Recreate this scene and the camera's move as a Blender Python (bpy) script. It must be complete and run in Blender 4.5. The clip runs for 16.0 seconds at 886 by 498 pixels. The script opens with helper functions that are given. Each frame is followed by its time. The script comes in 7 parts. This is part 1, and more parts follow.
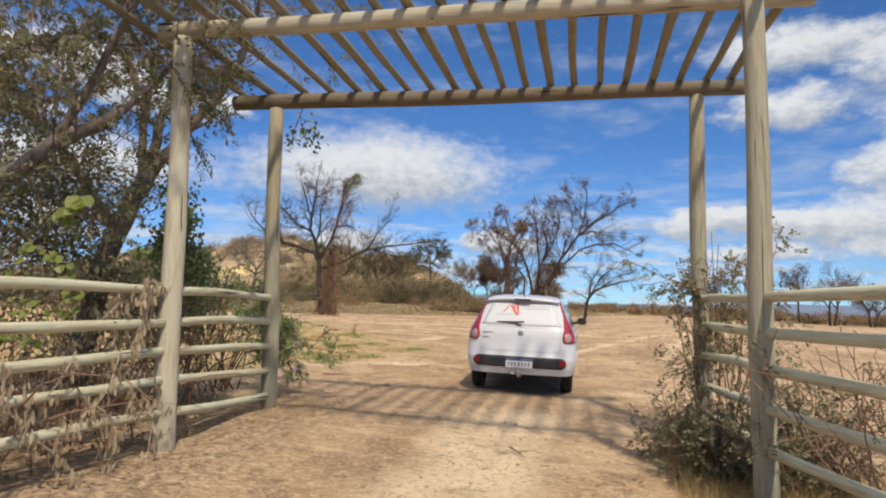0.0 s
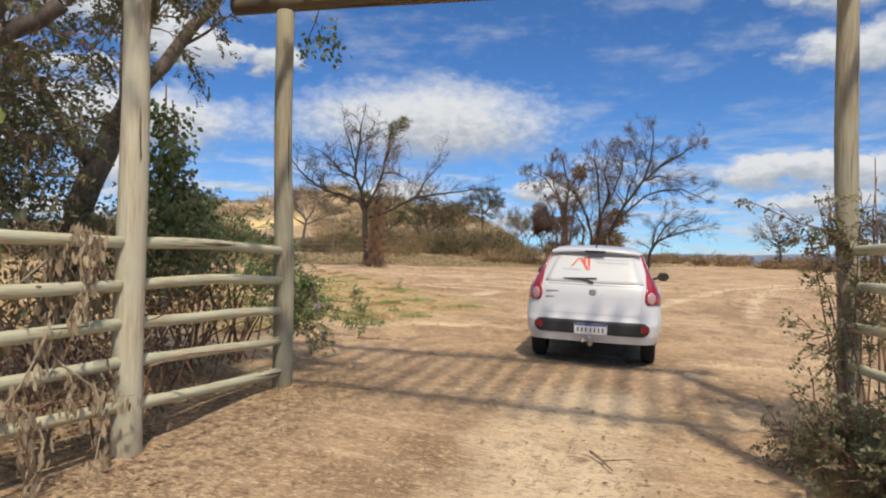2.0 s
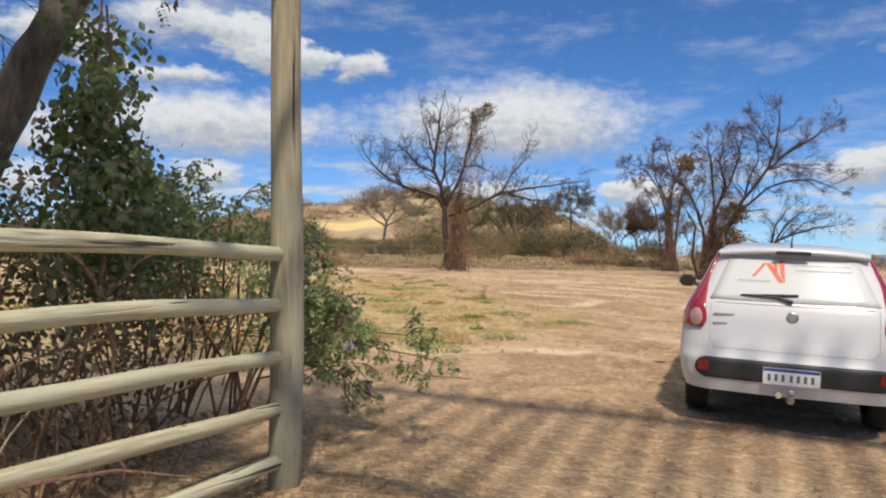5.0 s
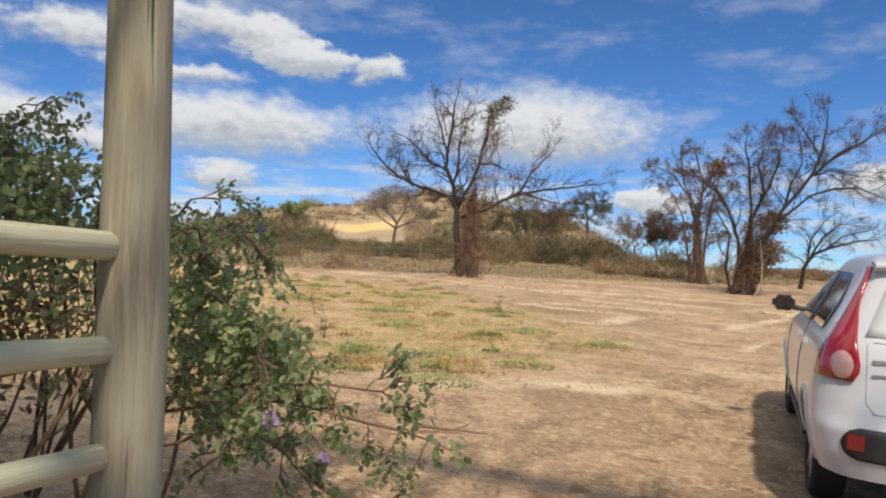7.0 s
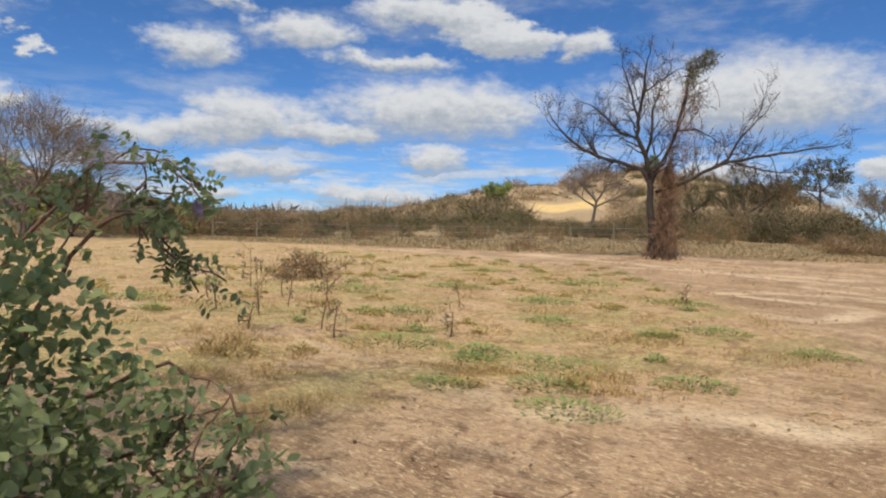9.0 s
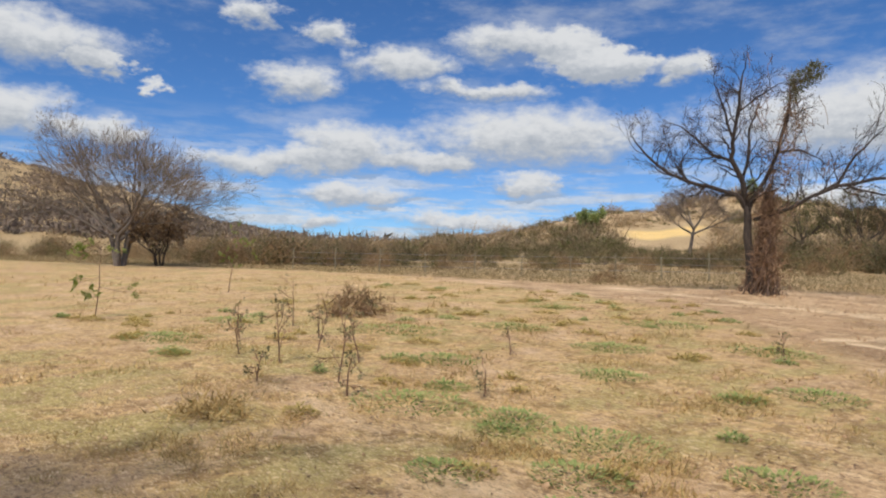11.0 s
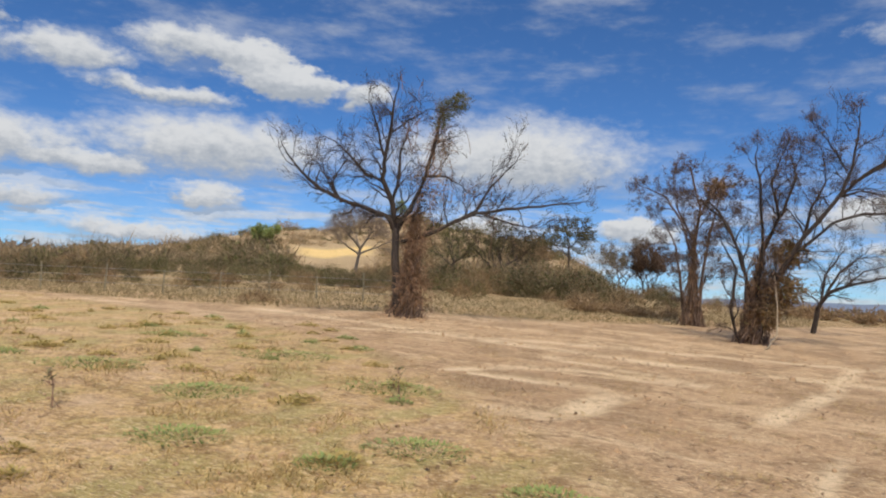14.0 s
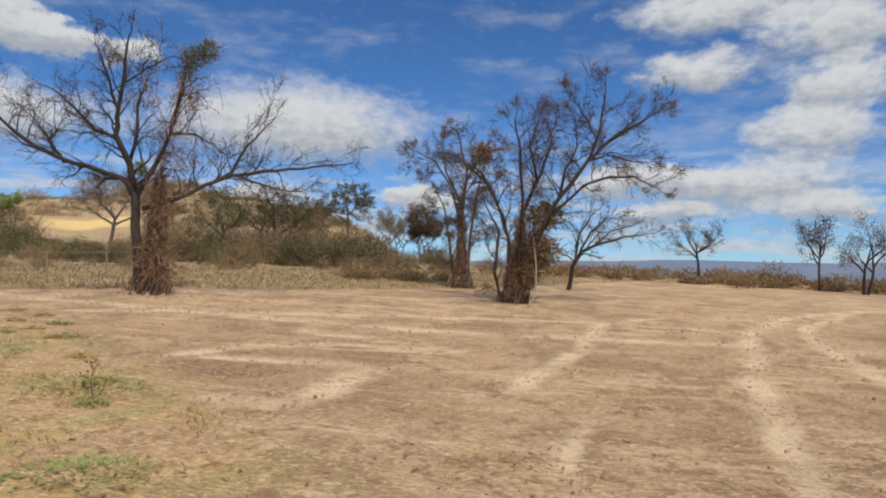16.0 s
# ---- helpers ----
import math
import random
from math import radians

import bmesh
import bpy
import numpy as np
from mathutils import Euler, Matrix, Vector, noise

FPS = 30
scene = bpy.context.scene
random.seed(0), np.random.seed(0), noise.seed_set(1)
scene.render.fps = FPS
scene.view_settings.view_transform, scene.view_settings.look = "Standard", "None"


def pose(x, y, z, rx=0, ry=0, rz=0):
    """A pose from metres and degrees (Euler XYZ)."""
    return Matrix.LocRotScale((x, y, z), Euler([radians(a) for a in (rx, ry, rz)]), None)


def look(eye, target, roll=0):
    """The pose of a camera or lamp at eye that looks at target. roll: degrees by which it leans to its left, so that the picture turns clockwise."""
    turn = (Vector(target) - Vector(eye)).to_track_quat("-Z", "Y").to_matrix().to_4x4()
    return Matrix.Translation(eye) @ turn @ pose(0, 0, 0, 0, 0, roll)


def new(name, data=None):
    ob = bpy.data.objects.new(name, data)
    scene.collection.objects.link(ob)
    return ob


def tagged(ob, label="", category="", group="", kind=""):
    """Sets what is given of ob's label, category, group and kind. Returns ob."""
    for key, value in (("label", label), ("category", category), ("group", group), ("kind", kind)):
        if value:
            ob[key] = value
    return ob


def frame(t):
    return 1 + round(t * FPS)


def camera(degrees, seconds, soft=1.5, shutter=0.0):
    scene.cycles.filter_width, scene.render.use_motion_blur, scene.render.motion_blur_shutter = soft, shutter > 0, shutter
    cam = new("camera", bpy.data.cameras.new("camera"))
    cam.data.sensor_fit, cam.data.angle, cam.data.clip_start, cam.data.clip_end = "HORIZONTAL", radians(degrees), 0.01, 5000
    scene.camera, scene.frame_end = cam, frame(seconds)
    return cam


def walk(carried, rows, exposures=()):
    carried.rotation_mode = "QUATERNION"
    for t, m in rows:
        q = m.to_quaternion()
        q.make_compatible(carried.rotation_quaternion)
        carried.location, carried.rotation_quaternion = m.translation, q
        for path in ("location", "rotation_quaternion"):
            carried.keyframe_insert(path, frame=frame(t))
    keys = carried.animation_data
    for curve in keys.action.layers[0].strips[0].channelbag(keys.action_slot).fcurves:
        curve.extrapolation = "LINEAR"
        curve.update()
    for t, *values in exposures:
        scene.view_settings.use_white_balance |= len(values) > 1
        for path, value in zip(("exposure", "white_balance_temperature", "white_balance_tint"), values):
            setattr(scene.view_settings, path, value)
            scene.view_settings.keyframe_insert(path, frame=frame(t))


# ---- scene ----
cam = camera(64.2, 16.0, soft=2.05)
METRES, EYE, TILT, LEAN, TURN = 13.475, 1.59, 0.0, 0.0, 11.2
ROWS = [
    (0.0, 0.0, 0.0, 0.0, -0.06, 5.05, -0.63),
    (0.5, -0.0064, 0.0336, -0.0017, -1.38, 4.34, -0.7),
    (1.0, -0.0079, 0.0684, -0.0005, -1.22, 2.91, -0.72),
    (1.5, -0.005, 0.1031, 0.0025, 0.92, 1.66, -0.59),
    (2.0, -0.0017, 0.1401, 0.004, 4.2, 0.99, -0.54),
    (2.5, 0.0068, 0.173, 0.007, 7.0, 2.2, -0.22),
    (3.0, 0.0053, 0.208, 0.0058, 8.38, 2.34, -1.11),
    (3.5, 0.0014, 0.2449, 0.0068, 10.91, 1.69, -1.16),
    (6.0, -0.0568, 0.4385, 0.0079, 10.83, 0.93, -0.16),
    (6.5, -0.0625, 0.4746, 0.0081, 10.63, 0.4, -2.76),
    (7.0, -0.0594, 0.513, 0.0087, 11.89, 1.42, -1.96),
    (7.5, -0.0539, 0.5504, 0.0121, 17.28, 2.54, -1.58),
    (8.0, -0.0484, 0.5861, 0.0148, 19.54, 3.42, -2.19),
    (8.5, -0.0394, 0.6178, 0.0151, 23.36, 0.94, -0.35),
    (9.0, -0.0416, 0.6521, 0.014, 28.69, -0.65, -1.36),
    (9.5, -0.0401, 0.6805, 0.0163, 31.45, -0.66, -0.98),
    (12.0, -0.0482, 0.7953, 0.0289, 37.55, 2.02, -2.31),
    (12.5, -0.0461, 0.8215, 0.0288, 30.57, 1.9, -3.23),
    (13.0, -0.0437, 0.8459, 0.0317, 23.93, 1.9, -3.93),
    (13.5, -0.0435, 0.8713, 0.0338, 17.38, 2.55, -3.99),
    (14.0, -0.0353, 0.891, 0.035, 10.73, 3.62, -2.76),
    (14.5, -0.0268, 0.9145, 0.0362, 3.42, 3.62, -3.32),
    (15.0, -0.0199, 0.9358, 0.037, -4.84, 3.38, -3.48),
    (15.5, -0.0087, 0.9541, 0.0365, -9.43, 2.98, -1.17),
    (16.0, 0.0005, 0.9725, 0.0367, -6.49, 1.5, -0.64),
]
walk(cam, [(t, pose(0, 0, EYE, TILT, LEAN, TURN) @ pose(METRES * x, METRES * y, METRES * z, 90 + pitch, roll, yaw)) for t, x, y, z, yaw, pitch, roll in ROWS],
     [(0.0, 0.14), (3.5, 0.06), (6.0, 0.14), (8.5, 0.02), (9.5, -0.02), (12.0, 0.02), (14.0, -0.04), (16.0, -0.12)])

# ---- light ----
SUN_TO = Vector((1.36, -2.63, 4.0)).normalized()          # towards the sun
sun = new("sun", bpy.data.lights.new("sun", "SUN"))
sun.data.energy, sun.data.angle, sun.data.color = 3.6, radians(2.4), (1.0, 0.875, 0.72)
sun.matrix_world = look((0, 0, 60), Vector((0, 0, 60)) - SUN_TO)
SUN_EL = math.asin(SUN_TO.z)
SUN_AZ = math.atan2(SUN_TO.x, SUN_TO.y)

# clouds: azimuth (left of +y), elevation, half width, half height, in degrees
CLOUDS_LEFT = [
    (40.2, 10.4, 9.4, 2.0),
    (55.7, 9.4, 4.8, 1.7),
    (62.8, 7.7, 6.7, 1.0),
    (48.8, 8.2, 3.9, 0.8),
    (41.0, 6.8, 2.8, 0.8),
    (59.6, 14.0, 3.6, 1.2),
    (51.4, 15.9, 4.2, 1.2),
    (41.8, 17.9, 5.0, 1.3),
    (37.3, 17.4, 2.6, 1.2),
    (34.8, 15.7, 3.2, 1.2),
    (44.4, 14.0, 5.0, 0.6),
    (28.7, 15.6, 2.0, 0.8),
    (78.6, 15.2, 6.4, 1.5),
    (73.8, 13.9, 1.5, 0.7),
    (79.4, 10.0, 3.9, 1.6),
    (70.4, 12.8, 0.9, 0.5),
    (57.3, 3.3, 2.7, 0.7),
    (45.9, 3.6, 6.3, 0.7),
    (55.1, 5.5, 4.6, 0.8),
    (57.1, 17.9, 2.1, 0.8),
    (63.4, 18.8, 2.0, 0.8),
    (73.5, 9.0, 2.3, 1.0),
]
CLOUDS_RIGHT = [
    (17.0, 11.1, 10.6, 2.7),
    (35.5, 15.9, 3.9, 1.1),
    (-16.1, 19.1, 7.3, 1.6),
    (-24.8, 16.9, 5.4, 2.2),
    (-14.9, 15.0, 5.2, 1.6),
    (-24.8, 13.1, 4.7, 1.9),
    (-23.0, 9.9, 5.5, 1.8),
    (-17.7, 6.7, 10.4, 1.7),
    (-12.4, 4.6, 6.1, 0.7),
    (-23.7, 4.5, 5.1, 1.2),
    (6.8, 5.4, 4.1, 0.8),
    (19.8, 5.5, 4.4, 1.0),
    (-10.5, 7.1, 7.3, 1.0),
    (6.6, 6.0, 2.7, 0.6),
]


def link(tree, a, b):
    tree.links.new(a, b)


def math_node(tree, op, a, b=None, clamp=False):
    n = tree.nodes.new("ShaderNodeMath")
    n.operation, n.use_clamp = op, clamp
    for i, v in enumerate((a, b)):
        if v is None:
            continue
        if isinstance(v, (int, float)):
            n.inputs[i].default_value = v
        else:
            link(tree, v, n.inputs[i])
    return n.outputs[0]


def mix_node(tree, fac, a, b, blend="MIX"):
    n = tree.nodes.new("ShaderNodeMix")
    n.data_type, n.blend_type = "RGBA", blend
    for i, v in ((0, fac), (6, a), (7, b)):
        if isinstance(v, (int, float)):
            n.inputs[i].default_value = v
        elif isinstance(v, tuple):
            n.inputs[i].default_value = (*v, 1)
        else:
            link(tree, v, n.inputs[i])
    return n.outputs[2]


def noise_node(tree, vec, scale, detail=4, rough=0.55, dist=0.0):
    n = tree.nodes.new("ShaderNodeTexNoise")
    n.inputs["Scale"].default_value, n.inputs["Detail"].default_value = scale, detail
    n.inputs["Roughness"].default_value, n.inputs["Distortion"].default_value = rough, dist
    if vec is not None:
        link(tree, vec, n.inputs["Vector"])
    return n.outputs[0]


def ramp(tree, v, lo, hi, a=0.0, b=1.0):
    n = tree.nodes.new("ShaderNodeMapRange")
    n.interpolation_type = "SMOOTHSTEP"
    for i, val in ((1, lo), (2, hi), (3, a), (4, b)):
        n.inputs[i].default_value = val
    link(tree, v, n.inputs[0])
    return n.outputs[0]


def vec_node(tree, op, a, b):
    n = tree.nodes.new("ShaderNodeVectorMath")
    n.operation = op
    for i, v in enumerate((a, b)):
        if isinstance(v, tuple):
            n.inputs[i].default_value = v
        elif v is not None:
            link(tree, v, n.inputs[i])
    return n.outputs["Value"] if op == "LENGTH" else n.outputs["Vector"]


def build_world():
    w = bpy.data.worlds.new("sky")
    scene.world = w
    w.use_nodes = True
    t = w.node_tree
    t.nodes.clear()
    out = t.nodes.new("ShaderNodeOutputWorld")
    back = t.nodes.new("ShaderNodeBackground")
    sky = t.nodes.new("ShaderNodeTexSky")
    sky.sky_type, sky.sun_disc = "NISHITA", False
    sky.sun_elevation, sky.sun_rotation = SUN_EL, SUN_AZ
    sky.air_density, sky.dust_density, sky.ozone_density, sky.altitude = 1.0, 0.2, 4.0, 2500
    co = t.nodes.new("ShaderNodeTexCoord")
    sep = t.nodes.new("ShaderNodeSeparateXYZ")
    link(t, co.outputs["Generated"], sep.inputs[0])
    az = math_node(t, "MULTIPLY", math_node(t, "ARCTAN2", math_node(t, "MULTIPLY", sep.outputs[0], -1.0), sep.outputs[1]), 57.2958)
    el = math_node(t, "MULTIPLY", math_node(t, "ARCSINE", sep.outputs[2]), 57.2958)
    comb = t.nodes.new("ShaderNodeCombineXYZ")
    link(t, az, comb.inputs[0])
    link(t, el, comb.inputs[1])
    # ragged edges: coarse and fine shifts of the sky coordinates
    stretched = vec_node(t, "MULTIPLY", comb.outputs[0], (1.0, 1.7, 1.0))
    coarse = t.nodes.new("ShaderNodeTexNoise")
    coarse.inputs["Scale"].default_value, coarse.inputs["Detail"].default_value = 0.28, 5
    coarse.inputs["Roughness"].default_value = 0.62
    link(t, stretched, coarse.inputs["Vector"])
    shift = vec_node(t, "MULTIPLY", vec_node(t, "SUBTRACT", coarse.outputs["Color"], (0.5, 0.5, 0.5)), (9.0, 3.2, 0.0))
    p = vec_node(t, "ADD", comb.outputs[0], shift)
    total, shade = None, None
    for a, e, ra, re in CLOUDS_LEFT + CLOUDS_RIGHT[:2] + [(a, e, ra * 0.88, re * 0.85) for a, e, ra, re in CLOUDS_RIGHT[2:]]:
        q = vec_node(t, "MULTIPLY", vec_node(t, "SUBTRACT", p, (a, e, 0.0)), (0.72 / ra, 0.63 / re, 0.0))
        wgt = math_node(t, "SUBTRACT", 1.0, vec_node(t, "LENGTH", q, None), True)
        s = t.nodes.new("ShaderNodeSeparateXYZ")
        link(t, q, s.inputs[0])
        sh = math_node(t, "MULTIPLY", wgt, s.outputs[1])
        total = wgt if total is None else math_node(t, "ADD", total, wgt)
        shade = sh if shade is None else math_node(t, "ADD", shade, sh)
    fine = noise_node(t, stretched, 0.9, 6, 0.6)
    # thin general cloud, also outside the view
    veil = noise_node(t, vec_node(t, "MULTIPLY", comb.outputs[0], (0.5, 1.5, 1.0)), 0.16, 6, 0.6)
    dens = math_node(t, "ADD", total, math_node(t, "MULTIPLY", math_node(t, "SUBTRACT", fine, 0.5), 0.46))
    mask = ramp(t, dens, 0.0, 0.70)
    high = math_node(t, "MULTIPLY", ramp(t, veil, 0.48, 0.70), 0.40)
    mask = math_node(t, "MAXIMUM", mask, high)
    # thin bands of cloud low over the horizon
    bands = noise_node(t, vec_node(t, "MULTIPLY", comb.outputs[0], (0.25, 1.8, 1.0)), 0.55, 5, 0.6)
    low = math_node(t, "MULTIPLY", ramp(t, el, 4.0, 13.0, 1.0, 0.0), ramp(t, bands, 0.42, 0.64, 0.10, 0.85))
    mask = math_node(t, "MAXIMUM", mask, low)
    rel = math_node(t, "DIVIDE", shade, math_node(t, "ADD", total, 0.05))
    lit = ramp(t, math_node(t, "ADD", rel, math_node(t, "MULTIPLY", math_node(t, "SUBTRACT", fine, 0.5), 1.1)), -0.55, 0.35)
    cloud = mix_node(t, lit, (0.40, 0.44, 0.50), (0.70, 0.715, 0.735))
    skyc = mix_node(t, 1.0, sky.outputs[0], (SKY * 0.57, SKY * 0.90, SKY * 1.21), "MULTIPLY")
    col = mix_node(t, mask, skyc, cloud)
    # broken bright cloud added overhead, above the view, to fill the shadows
    over = noise_node(t, vec_node(t, "MULTIPLY", co.outputs["Generated"], (1.0, 1.0, 1.6)), 3.2, 6, 0.6)
    cover = math_node(t, "MULTIPLY", ramp(t, el, 27.0, 42.0), ramp(t, over, 0.38, 0.54))
    col = mix_node(t, cover, col, (0.84, 0.85, 0.87))
    link(t, col, back.inputs[0])
    back.inputs[1].default_value = 1.0
    link(t, back.outputs[0], out.inputs[0])


SKY = 0.095
build_world()


# ---- materials ----
def material(name, fn):
    m = bpy.data.materials.new(name)
    m.use_nodes = True
    t = m.node_tree
    bsdf = t.nodes["Principled BSDF"]
    co = t.nodes.new("ShaderNodeTexCoord").outputs["Object"]
    fn(t, bsdf, co)
    return m


def bump(t, bsdf, height, dist=0.01, strength=0.6):
    n = t.nodes.new("ShaderNodeBump")
    n.inputs["Strength"].default_value, n.inputs["Distance"].default_value = strength, dist
    link(t, height, n.inputs["Height"])
    link(t, n.outputs[0], bsdf.inputs["Normal"])


def rand_island(t):
    return t.nodes.new("ShaderNodeNewGeometry").outputs["Random Per Island"]


def rand_object(t):
    return t.nodes.new("ShaderNodeObjectInfo").outputs["Random"]


def attr(t, name):
    n = t.nodes.new("ShaderNodeAttribute")
    n.attribute_name = name
    return n.outputs["Fac"]


def plain(name, color, rough=0.6, metal=0.0, vary=0.15, scale=8.0):
    def fn(t, b, co):
        n = noise_node(t, co, scale, 5, 0.6)
        dark = tuple(c * (1 - vary) for c in color)
        light = tuple(min(1, c * (1 + vary)) for c in color)
        link(t, mix_node(t, n, dark, light), b.inputs["Base Color"])
        b.inputs["Roughness"].default_value, b.inputs["Metallic"].default_value = rough, metal
        bump(t, b, noise_node(t, co, scale * 6, 3), 0.002, 0.3)
    return material(name, fn)


def leafy(name, a, b_col, c=None, rough=0.55, through_light=0.25):
    """Leaves: one of three tints for each leaf."""
    def fn(t, b, co):
        r = rand_island(t)
        col = mix_node(t, ramp(t, r, 0.0, 0.7), a, b_col)
        if c:
            col = mix_node(t, ramp(t, r, 0.86, 0.93), col, c)
        col = mix_node(t, math_node(t, "MULTIPLY", noise_node(t, co, 1.3, 2), 0.55), col, tuple(v * 0.55 for v in a))
        link(t, col, b.inputs["Base Color"])
        b.inputs["Roughness"].default_value = rough
        tr = t.nodes.new("ShaderNodeBsdfTranslucent")
        link(t, col, tr.inputs[0])
        mx = t.nodes.new("ShaderNodeMixShader")
        mx.inputs[0].default_value = through_light
        link(t, b.outputs[0], mx.inputs[1])
        link(t, tr.outputs[0], mx.inputs[2])
        link(t, mx.outputs[0], t.nodes["Material Output"].inputs[0])
    return material(name, fn)


def bark(name, dark, light, scale=6.0):
    def fn(t, b, co):
        n1 = noise_node(t, vec_node(t, "MULTIPLY", co, (1.0, 1.0, 0.25)), scale * 3, 6, 0.65)
        n2 = noise_node(t, co, scale * 0.3, 3)
        col = mix_node(t, ramp(t, n1, 0.3, 0.7), dark, light)
        col = mix_node(t, math_node(t, "MULTIPLY", n2, 0.5), col, tuple(v * 0.6 for v in dark))
        link(t, col, b.inputs["Base Color"])
        b.inputs["Roughness"].default_value = 0.9
        bump(t, b, n1, 0.02, 0.8)
    return material(name, fn)


def timber_fn(t, b, co, tone=(1.0, 1.0, 1.0)):
    # round treated pole: grain along the local z, drying cracks, knots, grey weathering
    r = rand_object(t)
    off = t.nodes.new("ShaderNodeCombineXYZ")
    for i in range(3):
        link(t, math_node(t, "MULTIPLY", r, 37.0 + 11 * i), off.inputs[i])
    p = vec_node(t, "ADD", co, off.outputs[0])
    grain = noise_node(t, vec_node(t, "MULTIPLY", p, (1.0, 1.0, 0.06)), 55, 5, 0.6, 0.4)
    blotch = noise_node(t, vec_node(t, "MULTIPLY", p, (1.0, 1.0, 0.45)), 4.0, 5, 0.6)
    crack = noise_node(t, vec_node(t, "MULTIPLY", p, (1.0, 1.0, 0.035)), 26, 2, 0.5, 0.6)
    knot = t.nodes.new("ShaderNodeTexVoronoi")
    knot.inputs["Scale"].default_value = 3.2
    link(t, vec_node(t, "MULTIPLY", p, (1.4, 1.4, 0.8)), knot.inputs["Vector"])
    col = mix_node(t, ramp(t, grain, 0.3, 0.75), (0.30, 0.255, 0.18), (0.52, 0.46, 0.345))
    col = mix_node(t, ramp(t, blotch, 0.35, 0.68), col, (0.42, 0.41, 0.325))
    col = mix_node(t, math_node(t, "MULTIPLY", ramp(t, blotch, 0.56, 0.75), 0.6), col, (0.22, 0.175, 0.12))
    col = mix_node(t, ramp(t, crack, 0.66, 0.72), col, (0.05, 0.04, 0.03))
    col = mix_node(t, ramp(t, knot.outputs["Distance"], 0.03, 0.07, 1.0, 0.0), col, (0.06, 0.045, 0.03))
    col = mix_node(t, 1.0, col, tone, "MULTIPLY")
    link(t, col, b.inputs["Base Color"])
    b.inputs["Roughness"].default_value = 0.85
    hgt = math_node(t, "SUBTRACT", grain, math_node(t, "MULTIPLY", ramp(t, crack, 0.62, 0.72), 1.5))
    bump(t, b, hgt, 0.006, 0.7)


def ground_fn(t, b, co):
    grass, litter, wear, field = attr(t, "grass"), attr(t, "litter"), attr(t, "wear"), attr(t, "field")
    big = noise_node(t, co, 0.22, 4, 0.6)
    mid = noise_node(t, vec_node(t, "MULTIPLY", co, (1.0, 0.6, 1.0)), 0.9, 6, 0.65, 0.5)
    patch_n = noise_node(t, co, 2.6, 8, 0.72, 0.3)
    fine = noise_node(t, co, 11, 7, 0.72)
    grit = noise_node(t, co, 70, 4, 0.7)
    fleck = noise_node(t, vec_node(t, "MULTIPLY", co, (0.5, 1.5, 1.0)), 24, 4, 0.6, 1.5)
    streak = noise_node(t, vec_node(t, "MULTIPLY", co, (0.35, 1.6, 1.0)), 0.9, 6, 0.65, 0.8)
    # bare earth
    col = mix_node(t, ramp(t, big, 0.3, 0.7), (0.45, 0.29, 0.16), (0.58, 0.395, 0.23))
    col = mix_node(t, math_node(t, "MULTIPLY", ramp(t, mid, 0.46, 0.60), 0.85), col, (0.30, 0.185, 0.095))
    col = mix_node(t, math_node(t, "MULTIPLY", ramp(t, streak, 0.50, 0.68), 0.68), col, (0.80, 0.61, 0.385))
    col = mix_node(t, math_node(t, "MULTIPLY", ramp(t, patch_n, 0.53, 0.62), 0.75), col, (0.23, 0.14, 0.07))
    col = mix_node(t, math_node(t, "MULTIPLY", wear, ramp(t, patch_n, 0.72, 0.52)), col, (0.80, 0.625, 0.405))
    # dry grass mat
    straw = mix_node(t, ramp(t, fine, 0.35, 0.65), (0.42, 0.26, 0.105), (0.82, 0.575, 0.24))
    straw = mix_node(t, math_node(t, "MULTIPLY", ramp(t, mid, 0.47, 0.60), 0.75), straw, (0.37, 0.325, 0.115))
    straw = mix_node(t, math_node(t, "MULTIPLY", ramp(t, patch_n, 0.51, 0.60), 0.68), straw, (0.25, 0.145, 0.06))
    g = math_node(t, "MULTIPLY", grass, ramp(t, math_node(t, "ADD", mid, math_node(t, "MULTIPLY", patch_n, 0.8)), 0.70, 1.0))
    col = mix_node(t, g, col, straw)
    lit = mix_node(t, ramp(t, fine, 0.38, 0.62), (0.18, 0.11, 0.065), (0.58, 0.41, 0.24))
    col = mix_node(t, math_node(t, "MULTIPLY", litter, ramp(t, mid, 0.28, 0.5)), col, lit)
    wild_col = mix_node(t, ramp(t, mid, 0.40, 0.62), (0.40, 0.285, 0.145), (0.27, 0.205, 0.095))
    hill_col = mix_node(t, ramp(t, noise_node(t, co, 0.12, 6, 0.65), 0.38, 0.62), (0.42, 0.31, 0.175), (0.32, 0.235, 0.13))
    wild_col = mix_node(t, attr(t, "hill"), wild_col, hill_col)
    col = mix_node(t, math_node(t, "MULTIPLY", attr(t, "wild"), 0.85), col, wild_col)
    col = mix_node(t, field, col, (0.78, 0.56, 0.21))
    col = mix_node(t, ramp(t, fleck, 0.57, 0.62, 0.0, 0.85), col, (0.78, 0.61, 0.37))
    tuft = noise_node(t, co, 5.5, 5, 0.75, 0.6)
    col = mix_node(t, ramp(t, tuft, 0.60, 0.68, 0.0, 0.55), col, (0.24, 0.155, 0.08))
    col = mix_node(t, ramp(t, fleck, 0.43, 0.37, 0.0, 0.75), col, (0.17, 0.105, 0.06))
    col = mix_node(t, ramp(t, grit, 0.60, 0.72, 0.0, 0.5), col, (0.22, 0.15, 0.09))
    crumb = noise_node(t, co, 17, 6, 0.8, 0.4)
